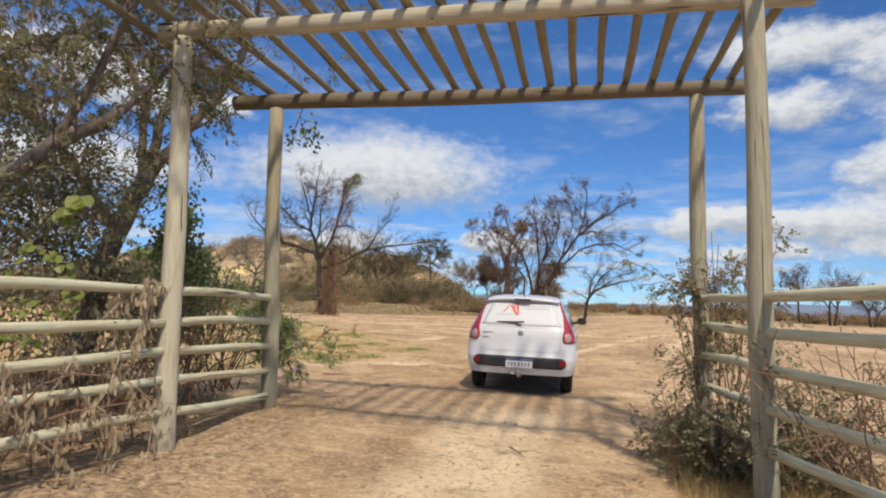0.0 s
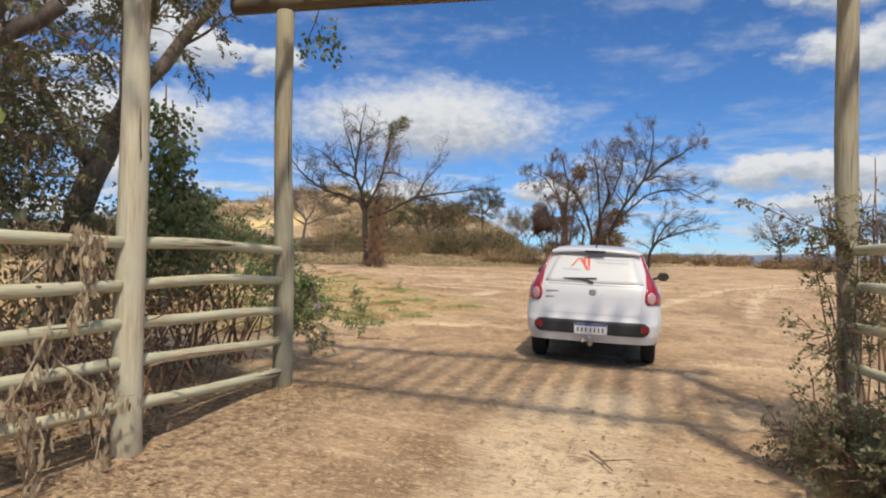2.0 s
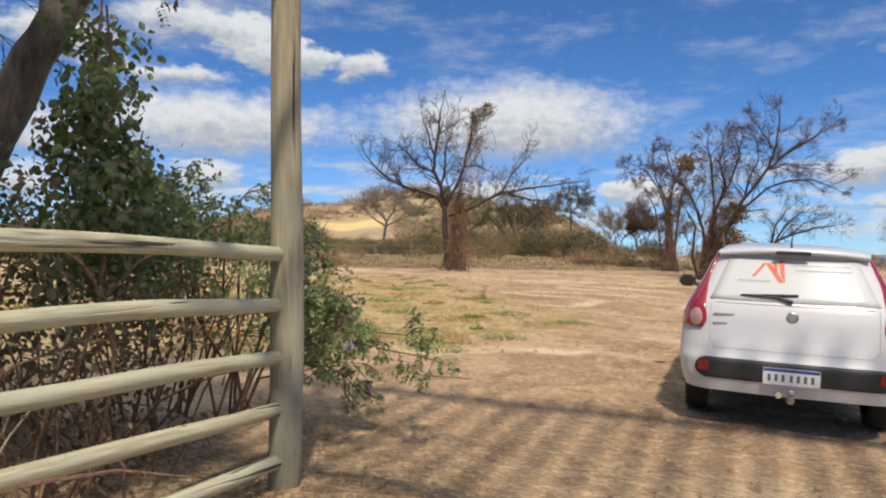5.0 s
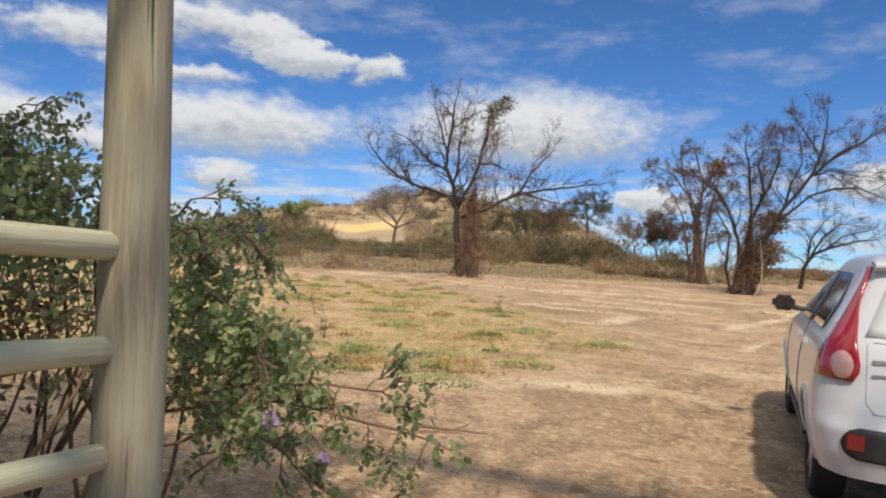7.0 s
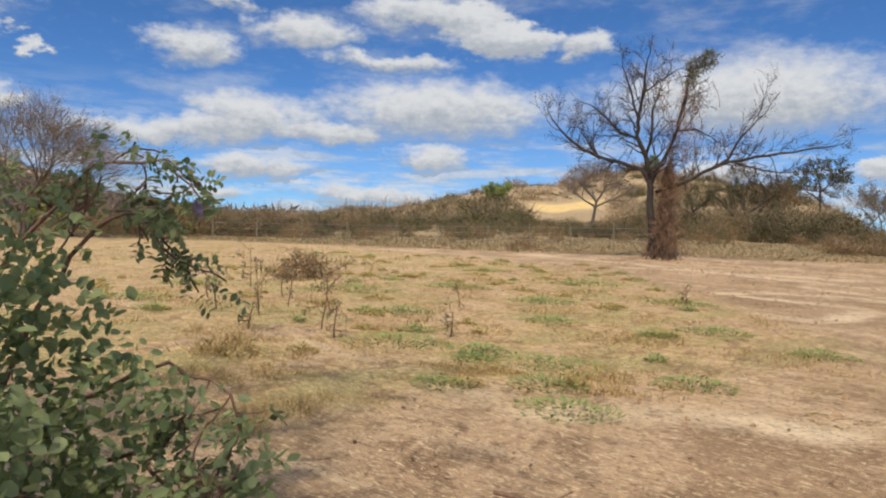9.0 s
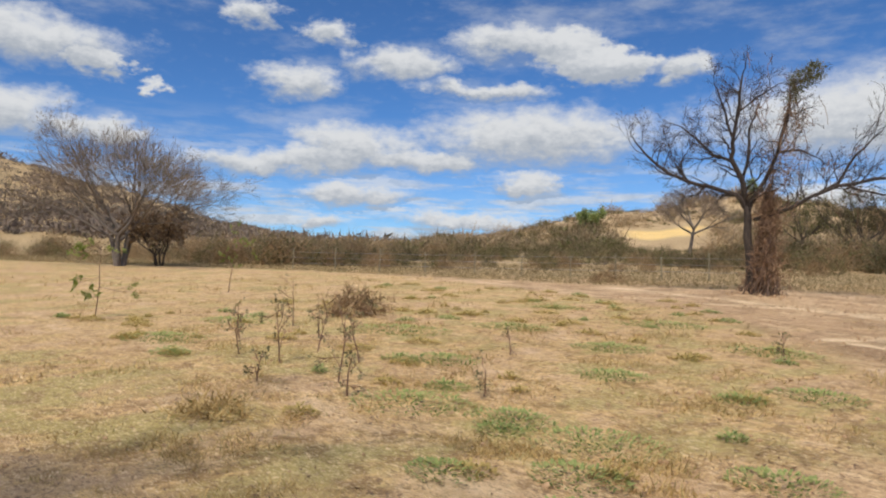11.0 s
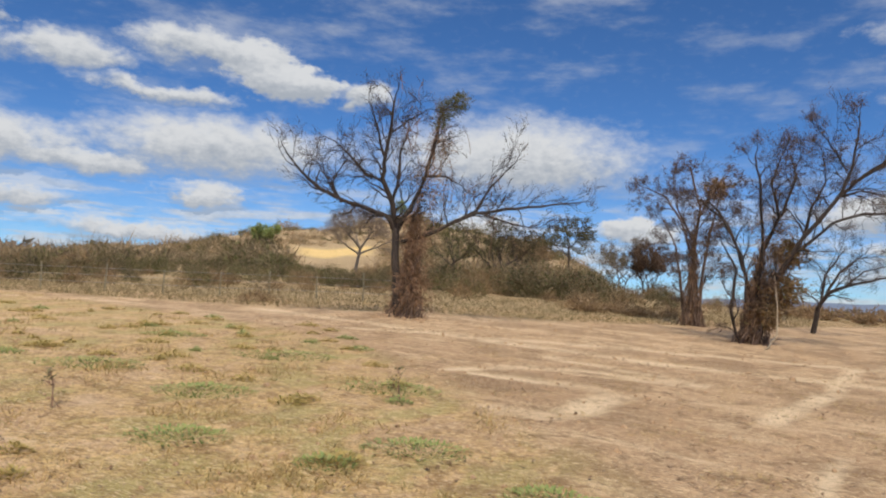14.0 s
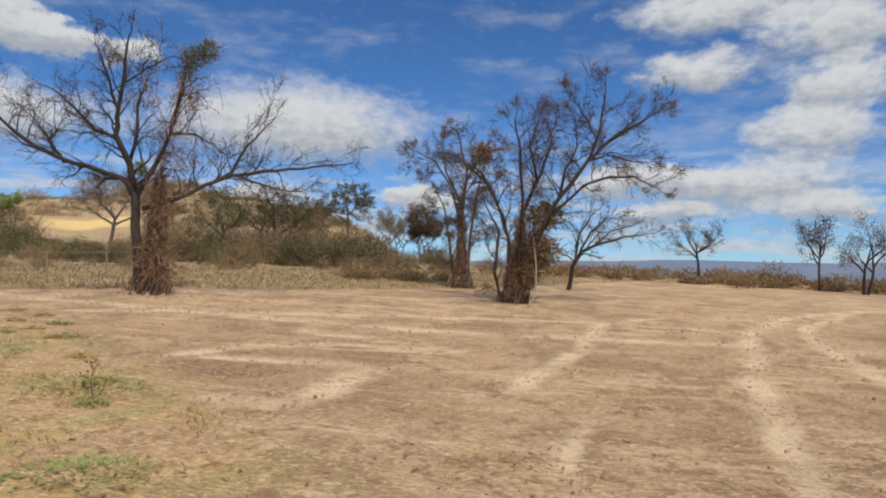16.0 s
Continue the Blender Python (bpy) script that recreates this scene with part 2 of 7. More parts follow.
    col = mix_node(t, ramp(t, crumb, 0.52, 0.64, 0.0, 0.5), col, (0.25, 0.16, 0.085))
    col = mix_node(t, ramp(t, crumb, 0.46, 0.36, 0.0, 0.4), col, (0.84, 0.66, 0.42))
    link(t, col, b.inputs["Base Color"])
    b.inputs["Roughness"].default_value = 0.95
    h = math_node(t, "ADD", math_node(t, "MULTIPLY", fine, 0.8), math_node(t, "MULTIPLY", grit, 0.25))
    h = math_node(t, "ADD", h, math_node(t, "MULTIPLY", fleck, 0.4))
    bump(t, b, math_node(t, "ADD", h, math_node(t, "MULTIPLY", patch_n, 1.4)), 0.06, 0.75)


def paint_fn(t, b, co):
    n = noise_node(t, co, 3.0, 4, 0.6)
    dust = ramp(t, noise_node(t, co, 14, 5, 0.7), 0.5, 0.8, 0.0, 0.10)
    col = mix_node(t, n, (0.56, 0.58, 0.60), (0.64, 0.65, 0.66))
    link(t, mix_node(t, dust, col, (0.55, 0.45, 0.34)), b.inputs["Base Color"])
    b.inputs["Roughness"].default_value = 0.28
    b.inputs["Coat Weight"].default_value, b.inputs["Coat Roughness"].default_value = 0.6, 0.08


def glass_dark_fn(t, b, co):
    b.inputs["Base Color"].default_value = (0.012, 0.014, 0.016, 1)
    b.inputs["Roughness"].default_value = 0.06
    b.inputs["Coat Weight"].default_value = 0.5


def film_fn(t, b, co):
    # rear pane with a pale perforated film
    n = noise_node(t, co, 4, 3)
    link(t, mix_node(t, n, (0.56, 0.58, 0.58), (0.66, 0.67, 0.66)), b.inputs["Base Color"])
    b.inputs["Roughness"].default_value = 0.12


def lamp_red_fn(t, b, co):
    n = noise_node(t, co, 40, 2)
    link(t, mix_node(t, n, (0.24, 0.005, 0.012), (0.36, 0.010, 0.02)), b.inputs["Base Color"])
    b.inputs["Roughness"].default_value = 0.12
    b.inputs["Coat Weight"].default_value = 1.0


M_TIMBER = material("weathered_timber", timber_fn)
# same timber in darker tones: rear beam, then slats and wire-fence posts
M_TIMBER_DARK = material("dark_timber", lambda t, b, co: timber_fn(t, b, co, (0.38, 0.335, 0.29)))
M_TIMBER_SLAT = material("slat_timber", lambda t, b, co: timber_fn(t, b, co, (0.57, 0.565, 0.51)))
M_TIMBER_POST = material("post_timber", lambda t, b, co: timber_fn(t, b, co, (0.82, 0.83, 0.77)))
M_TIMBER_RAIL = material("rail_timber", lambda t, b, co: timber_fn(t, b, co, (1.2, 1.26, 1.14)))
M_TIMBER_PALE = material("pale_post_timber", lambda t, b, co: timber_fn(t, b, co, (1.18, 1.18, 1.12)))
M_GROUND = material("dry_earth", ground_fn)
M_PAINT = material("white_paint", paint_fn)
M_GLASS = material("dark_glass", glass_dark_fn)
M_FILM = material("film_glass", film_fn)
M_RED = material("red_lens", lamp_red_fn)
M_CLEAR = plain("clear_lens", (0.48, 0.30, 0.29), 0.15, 0.2, 0.2, 30)
M_BLACK = plain("black_plastic", (0.028, 0.029, 0.032), 0.55)
M_TYRE = plain("rubber", (0.022, 0.021, 0.02), 0.85, 0, 0.4, 12)
M_STEEL = plain("steel", (0.45, 0.45, 0.46), 0.35, 0.9, 0.2, 20)
M_CHROME = plain("chrome", (0.75, 0.75, 0.76), 0.15, 1.0, 0.05)
M_PLATE = plain("plate_white", (0.74, 0.75, 0.76), 0.4, 0, 0.04)
M_PLATE_BLUE = plain("plate_blue", (0.03, 0.06, 0.30), 0.4)
M_INK = plain("plate_ink", (0.13, 0.14, 0.18), 0.5)
M_ORANGE = plain("sticker_orange", (0.62, 0.10, 0.05), 0.5)
M_GREYINK = plain("sticker_grey", (0.40, 0.41, 0.42), 0.5)
M_BARK = bark("grey_bark", (0.028, 0.022, 0.018), (0.090, 0.068, 0.055))
M_BRANCH = bark("dark_branch", (0.020, 0.016, 0.014), (0.060, 0.047, 0.040))
M_BARK_RED = bark("brown_bark", (0.09, 0.055, 0.038), (0.22, 0.145, 0.10))
M_BARK_GREY = bark("ash_bark", (0.11, 0.09, 0.075), (0.27, 0.23, 0.19))
M_TWIG = bark("dry_twig", (0.17, 0.095, 0.06), (0.36, 0.23, 0.15), 12)
M_TWIG_PALE = bark("pale_twig", (0.30, 0.23, 0.15), (0.55, 0.46, 0.33), 12)
M_LEAF_GREEN = leafy("green_leaf", (0.15, 0.205, 0.08), (0.27, 0.33, 0.15), (0.42, 0.46, 0.18), 0.5, 0.4)
M_LEAF_DUST = leafy("dusty_green_leaf", (0.22, 0.30, 0.12), (0.37, 0.45, 0.20), (0.48, 0.52, 0.28), 0.5, 0.5)
M_LEAF_DARK = leafy("dark_leaf", (0.15, 0.165, 0.08), (0.28, 0.275, 0.15), (0.38, 0.28, 0.16), 0.55, 0.4)
M_CREEPER = leafy("dead_creeper", (0.21, 0.12, 0.07), (0.36, 0.225, 0.135), (0.48, 0.34, 0.21), 0.9, 0.2)
M_CLIMBER = leafy("climber_leaf", (0.20, 0.125, 0.06), (0.32, 0.215, 0.10), (0.25, 0.23, 0.09), 0.9, 0.25)
M_CREEPER_PALE = leafy("pale_creeper", (0.26, 0.155, 0.09), (0.42, 0.27, 0.165), (0.54, 0.38, 0.24), 0.9, 0.25)
M_LEAF_CROWN = leafy("crown_leaf", (0.10, 0.064, 0.044), (0.19, 0.12, 0.08), (0.29, 0.185, 0.115), 0.8, 0.2)
M_LEAF_DRY = leafy("dry_leaf", (0.20, 0.11, 0.055), (0.36, 0.24, 0.13), (0.50, 0.40, 0.26))
M_LEAF_PALE = leafy("pale_dry_leaf", (0.36, 0.27, 0.17), (0.56, 0.46, 0.31), (0.20, 0.12, 0.07))
M_SCRUB = leafy("dry_scrub", (0.29, 0.19, 0.105), (0.40, 0.275, 0.15), (0.24, 0.20, 0.09), 0.9, 0.35)
M_SCRUB_HILL = leafy("hill_scrub", (0.42, 0.305, 0.17), (0.54, 0.395, 0.225), (0.33, 0.265, 0.135), 0.9, 0.3)
M_HILL_TWIG = leafy("hill_twig", (0.40, 0.30, 0.18), (0.52, 0.40, 0.25), (0.34, 0.25, 0.15), 0.9, 0.3)
M_MOUNTAIN = leafy("mountain_scrub", (0.19, 0.15, 0.12), (0.27, 0.215, 0.17), (0.16, 0.14, 0.10), 0.9, 0.15)
M_SCRUB_GREEN = leafy("olive_scrub", (0.12, 0.12, 0.042), (0.19, 0.18, 0.068), (0.26, 0.195, 0.09), 0.9, 0.2)
M_STRAW = leafy("straw", (0.38, 0.255, 0.10), (0.72, 0.54, 0.25), (0.30, 0.28, 0.10), 0.9, 0.3)
M_WEED = leafy("weed_leaf", (0.29, 0.37, 0.13), (0.45, 0.52, 0.20), (0.60, 0.54, 0.24), 0.8, 0.45)
M_WEED_DULL = leafy("dull_weed", (0.48, 0.385, 0.14), (0.64, 0.505, 0.20), (0.48, 0.44, 0.15), 0.9, 0.4)
M_FLOWER = leafy("lilac_petal", (0.52, 0.36, 0.62), (0.62, 0.46, 0.70))
M_CLOD = plain("earth_clod", (0.42, 0.28, 0.16), 0.95, 0, 0.4, 5)


# ---- mesh helpers ----
class Geo:
    """Collects points and faces for one mesh."""

    def __init__(self):
        self.v, self.f = [], []

    def tube(self, pts, radii, n=6, cap=False):
        pts = [Vector(p) for p in pts]
        base = len(self.v)
        ref = Vector((0.31, 0.87, 0.38))
        for i, p in enumerate(pts):
            d = (pts[min(i + 1, len(pts) - 1)] - pts[max(i - 1, 0)])
            if d.length < 1e-6:
                d = Vector((0, 0, 1))
            d.normalize()
            a = d.cross(ref)
            if a.length < 0.05:
                a = d.cross(Vector((1, 0, 0)))
            a.normalize()
            b = d.cross(a)
            r = radii[i] if isinstance(radii, (list, tuple)) else radii
            for k in range(n):
                w = 2 * math.pi * k / n
                q = p + a * (r * math.cos(w)) + b * (r * math.sin(w))
                self.v.append((q.x, q.y, q.z))
        for i in range(len(pts) - 1):
            for k in range(n):
                k2 = (k + 1) % n
                self.f.append((base + i * n + k, base + i * n + k2, base + (i + 1) * n + k2, base + (i + 1) * n + k))
        if cap:
            self.f.append(tuple(base + k for k in range(n))[::-1])
            e = base + (len(pts) - 1) * n
            self.f.append(tuple(e + k for k in range(n)))

    def leaf(self, p, d, n, length, width, fold=0.25):
        """A folded leaf of six corners from p along d with normal n."""
        d = Vector(d).normalized()
        s = d.cross(n)
        if s.length < 1e-4:
            s = d.cross(Vector((0.3, 0.5, 0.8)))
        s.normalize()
        u = s.cross(d)
        b = len(self.v)
        p = Vector(p)
        for a, w, h in ((0, 0, 0), (0.4, -1, 1), (0.8, -0.75, 0.8), (1, 0, 0.1), (0.8, 0.75, 0.8), (0.4, 1, 1)):
            q = p + d * (a * length) + s * (w * width * 0.5) + u * (h * fold * width * 0.5)
            self.v.append((q.x, q.y, q.z))
        self.f += [(b, b + 1, b + 2, b + 3), (b, b + 3, b + 4, b + 5)]

    def chip(self, p, d, n, length, width):
        """A small four-cornered leaf."""
        d = Vector(d).normalized()
        s = d.cross(n)
        if s.length < 1e-4:
            s = d.cross(Vector((0.3, 0.5, 0.8)))
        s.normalize()
        b = len(self.v)
        p = Vector(p)
        for a, w in ((0, 0), (0.5, -0.5), (1, 0), (0.5, 0.5)):
            q = p + d * (a * length) + s * (w * width)
            self.v.append((q.x, q.y, q.z))
        self.f.append((b, b + 1, b + 2, b + 3))

    def blade(self, p, d, side, length, width):
        b = len(self.v)
        p, d, s = Vector(p), Vector(d), Vector(side)
        for q in (p - s * width / 2, p + s * width / 2, p + d * length):
            self.v.append((q.x, q.y, q.z))
        self.f.append((b, b + 1, b + 2))

    def mesh(self, name, mat, smooth=False):
        me = bpy.data.meshes.new(name)
        me.from_pydata(self.v, [], self.f)
        if smooth:
            me.polygons.foreach_set("use_smooth", [True] * len(me.polygons))
        me.materials.append(mat)
        me.update()
        return me


def part(name, geo, mat, parent=None, label="", smooth=False):
    ob = new(name, geo.mesh(name, mat, smooth) if isinstance(geo, Geo) else geo)
    if parent is not None:
        ob.parent = parent
    if label:
        ob["label"] = label
    return ob


def thing(name, place, label, category, group="", kind=""):
    """An Empty at the base of a thing."""
    ob = new(name)
    ob.empty_display_size = 0.1
    ob.location = place
    return tagged(ob, label, category, group, kind)


def stuff(ob):
    ob["kind"] = "stuff"
    return ob


def bm_mesh(name, bm, mat, smooth=False):
    me = bpy.data.meshes.new(name)
    bm.to_mesh(me)
    bm.free()
    if smooth:
        me.polygons.foreach_set("use_smooth", [True] * len(me.polygons))
    me.materials.append(mat)
    return me


def unit(rng):
    while True:
        v = Vector((rng.uniform(-1, 1), rng.uniform(-1, 1), rng.uniform(-1, 1)))
        if 0.05 < v.length < 1:
            return v.normalized()


# ---- ground ----
END_X, END_Y = -2.5, 13.0


def ground_z(x, y):
    """Height of the land at numpy arrays or numbers x, y."""
    x, y = np.asarray(x, float), np.asarray(y, float)
    xl, yl = np.clip(x, -70, 25), np.clip(y, -30, 62)
    z = -0.033 - 0.0396 * np.clip(xl, -11, 25) - 0.017 * np.minimum(xl + 11, 0) + 0.0315 * yl
    dx, dy = x - END_X, y - END_Y
    r = np.hypot(dx, dy)
    az = np.degrees(np.arctan2(-dx, dy))
    side = np.where(az > 24, 15.0, 12.0)
    ridge = np.where(r < 170, np.exp(-((r - 170) / 46) ** 2 / 2), np.exp(-((r - 170) / 160) ** 2 / 2))
    wob = 1 + 0.05 * np.sin(az * 0.55) + 0.03 * np.sin(az * 1.3 + 1)
    z = z + HILL * wob * np.exp(-((az - 24) / side) ** 2 / 2) * ridge
    z = z + 78 * wob * np.exp(-((az - 96) / 20) ** 2 / 2) * np.exp(-((r - 520) / 170) ** 2 / 2) * np.clip((r - 60) / 120, 0, 1) ** 2
    d = np.hypot(np.maximum(0, y - 64), np.maximum(0, x - 34))
    away = 1 / (1 + np.exp((az - 6) / 1.6))
    z = z - 36 * (1 - np.exp(-d / 55)) * away
    return z


HILL = 14.5


def gz(x, y):
    return float(ground_z(x, y))


def smooth(a, lo, hi):
    u = np.clip((a - lo) / (hi - lo), 0, 1)
    return u * u * (3 - 2 * u)


def seg_dist(x, y, pts):
    best = np.full(np.shape(x), 1e9)
    for (x0, y0), (x1, y1) in zip(pts[:-1], pts[1:]):
        k = np.clip(((x - x0) * (x1 - x0) + (y - y0) * (y1 - y0)) / ((x1 - x0) ** 2 + (y1 - y0) ** 2), 0, 1)
        best = np.minimum(best, np.hypot(x - x0 - k * (x1 - x0), y - y0 - k * (y1 - y0)))
    return best


def grass_mask(x, y):
    edge = np.interp(y, [8, 12, 15, 17.4, 20, 22.6, 24.4, 27, 30], [-6.6, -5.6, -4.0, -3.6, -5.7, -8.6, -12, -22, -40])
    m = smooth(edge - x, -0.8, 1.2) * smooth(y, 7, 11)
    far = smooth(y - np.interp(x, [-30, -14, -8, -3, 5, 30], [26, 29.5, 33, 40, 54, 52]), -1.5, 2.0)
    left = smooth(-x, 22, 30) * smooth(y, 10, 18)
    return np.maximum(np.maximum(m, 0.6 * far), left)


def build_ground():
    n = 620
    u = np.linspace(-1, 1, n)
    a = 7.4
    k = 4000 / math.sinh(a)
    xs, ys = -3.5 + k * np.sinh(a * u), 13 + k * np.sinh(a * u)
    X, Y = np.meshgrid(xs, ys)
    Z = ground_z(X, Y)
    near = np.exp(-((X + 3) ** 2 + (Y - 14) ** 2) / 900)
    lumps = np.array([noise.noise(Vector((x * 1.1, y * 1.1, 0.3))) + 0.5 * noise.noise(Vector((x * 3.7, y * 3.7, 2.0))) for x, y in zip(X.ravel(), Y.ravel())]).reshape(X.shape)
    Z = Z + 0.022 * lumps * near
    # low bank of earth along the fence
    Z = Z + 0.07 * np.exp(-((X + 3.2) / 0.7) ** 2 - ((Y - 7.3) / 1.0) ** 2)
    co = np.stack([X, Y, Z], -1).reshape(-1, 3)
    i = np.arange(n * n).reshape(n, n)
    q = np.stack([i[:-1, :-1], i[:-1, 1:], i[1:, 1:], i[1:, :-1]], -1).reshape(-1, 4)
    me = bpy.data.meshes.new("ground")
    me.from_pydata(co.tolist(), [], q.tolist())
    me.polygons.foreach_set("use_smooth", [True] * len(me.polygons))
    me.materials.append(M_GROUND)
    tracks = np.zeros(X.shape)
    for pts, wide in TRACKS:
        tracks = np.maximum(tracks, smooth(-seg_dist(X + 0.12 * lumps, Y + 0.12 * lumps, pts), -wide, -wide * 0.3))
    tracks *= 0.50 + 0.50 * smooth(lumps + 0.4 * np.sin(X * 1.7 + Y * 2.3), -0.45, 0.35)
    Z = Z - 0.015 * tracks
    co[:, 2] = Z.ravel()
    me.vertices.foreach_set("co", co.ravel().astype(np.float32))
    litter = np.maximum(smooth(-X, 2.3, 3.4) * smooth(-Y, -9.6, -8), smooth(X, 1.0, 2.0) * smooth(-Y, -8, -6) * 0.6)
    az = np.degrees(np.arctan2(-(X - END_X), Y - END_Y))
    r = np.hypot(X - END_X, Y - END_Y)
    field = smooth(az + 0.06 * (r - 100), 28.0, 29.2) * smooth(-az, -34.6, -33.6) * smooth(r + 2 * np.sin(az * 1.6), 93, 97) * smooth(-r, -110, -106)
    wild = smooth(Y - np.interp(X, [-60, -30, -14, -8, -3, 5, 30], [14, 28, 31, 35, 42, 56, 54]), 0, 4) * smooth(r, 18, 24)
    hill = smooth(r, 58, 78) * smooth(-az, -60, -48)
    for name, val in (("wild", wild), ("hill", hill), ("grass", grass_mask(X, Y)), ("litter", litter), ("wear", tracks), ("field", field)):
        me.attributes.new(name, "FLOAT", "POINT").data.foreach_set("value", val.ravel().astype(np.float32))
    return tagged(new("ground", me), "dry sandy earth with wheel tracks and straw-coloured grass", "ground", kind="structure")


TRACKS = [
    ([(-5.22, 19.41), (-4.7, 19.32), (-4.36, 19.95), (-4.15, 21.37)], 0.34),
    ([(-4.15, 21.37), (-4.65, 21.73), (-6.15, 21.58)], 0.26),
    ([(-6.6, 21.7), (-5.9, 22.85), (-4.85, 23.33), (-3.6, 23.2)], 0.26),
    ([(-5.83, 24.4), (-4.64, 24.1), (-3.13, 23.38)], 0.24),
    ([(-10.5, 25.4), (-5.0, 27.6), (0.5, 29.2)], 0.3),
    ([(-0.4, 17.6), (-0.08, 19.2), (1.02, 23.07), (2.63, 28.11), (4.8, 32.27), (8.19, 36.39), (14, 41)], 0.27),
    ([(2.0, 18.5), (2.72, 22.79), (3.5, 26.78), (4.64, 30.22), (8.46, 36.18)], 0.27),
    ([(-2.27, 21.04), (-1.33, 24.16), (-0.27, 28.68), (1.5, 31)], 0.22),
    ([(-2.15, 17.9), (-1.75, 19.58)], 0.14),
    ([(-15, 28.2), (-9, 26.2), (-4, 25.6), (2, 26.2)], 0.4),
    ([(-1.2, 0.5), (-1.0, 5.5), (-0.9, 9.0)], 0.9),
    ([(-6.3, 13.5), (-5.8, 13.7)], 0.4),
    ([(-4.9, 12.9), (-4.2, 13.6), (-3.2, 13.9)], 0.35),
]
ground = build_ground()


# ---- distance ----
# blue distance haze is painted into the hills' own glowing colour
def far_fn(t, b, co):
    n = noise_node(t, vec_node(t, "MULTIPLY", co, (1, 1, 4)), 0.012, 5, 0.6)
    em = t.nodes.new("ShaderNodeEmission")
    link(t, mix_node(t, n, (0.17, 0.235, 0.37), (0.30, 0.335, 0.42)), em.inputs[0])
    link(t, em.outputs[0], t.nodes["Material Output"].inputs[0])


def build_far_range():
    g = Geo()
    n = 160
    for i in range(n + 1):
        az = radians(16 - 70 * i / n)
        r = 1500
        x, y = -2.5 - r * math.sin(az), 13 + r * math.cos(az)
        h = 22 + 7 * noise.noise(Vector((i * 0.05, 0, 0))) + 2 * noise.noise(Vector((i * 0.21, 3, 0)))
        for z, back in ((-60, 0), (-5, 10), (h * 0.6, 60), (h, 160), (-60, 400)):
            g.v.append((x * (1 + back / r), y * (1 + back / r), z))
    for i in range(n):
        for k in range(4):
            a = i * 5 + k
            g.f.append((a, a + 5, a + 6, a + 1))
    ob = part("backdrop", g, material("painted_haze_range", far_fn), smooth=True)
    tagged(ob, "range of hills along the horizon with painted blue haze", "hills", kind="structure")


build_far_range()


# ---- gateway ----
def pole(length, r0, r1, seed, sag=0.0, rings=9, n=14, mat=None):
    """A slightly crooked round pole along local z from 0 to length, with rounded ends."""
    rng = random.Random(seed)
    g = Geo()
    pts, rad = [], []
    ph, ph2 = rng.uniform(0, 6), rng.uniform(0, 6)
    for i in range(rings + 1):
        u = i / rings
        off = 0.012 * math.sin(ph + 5 * u) * (length / 3)
        off2 = 0.010 * math.sin(ph2 + 4 * u) * (length / 3)
        pts.append((off * math.sin(math.pi * u), off2 * math.sin(math.pi * u) - sag * math.sin(math.pi * u), u * length))
        rad.append((r0 + (r1 - r0) * u) * (1 + 0.035 * math.sin(ph * 3 + 9 * u) + rng.uniform(-0.012, 0.012)))
    e = 0.012
    pts = [pts[0], (pts[0][0], pts[0][1], e)] + pts[1:-1] + [(pts[-1][0], pts[-1][1], length - e), pts[-1]]
    rad = [rad[0] - e] + [rad[0]] + rad[1:-1] + [rad[-1], rad[-1] - e]
    g.tube(pts, rad, n, cap=True)
    return g.mesh("pole", mat or M_TIMBER, True)


def between(a, b, roll=0):
    a, b = Vector(a), Vector(b)
    q = (b - a).to_track_quat("Z", "Y")
    return Matrix.Translation(a) @ q.to_matrix().to_4x4() @ pose(0, 0, 0, 0, 0, roll)


def pole_part(name, a, b, r0, r1, seed, parent, sag=0.0, label="", mat=None):
    a, b = Vector(a), Vector(b)
    ob = part(name, pole((b - a).length, r0, r1, seed, sag, mat=mat), None, parent, label)
    ob.matrix_world = between(a, b, seed * 47 % 360)
    ob.matrix_parent_inverse = Matrix.Identity(4)
    ob.matrix_basis = parent.matrix_basis.inverted() @ between(a, b, seed * 47 % 360)
    return ob


A, B, C, D = (-3.75, 5.95), (1.36, 5.84), (-3.77, 8.17), (1.32, 8.47)


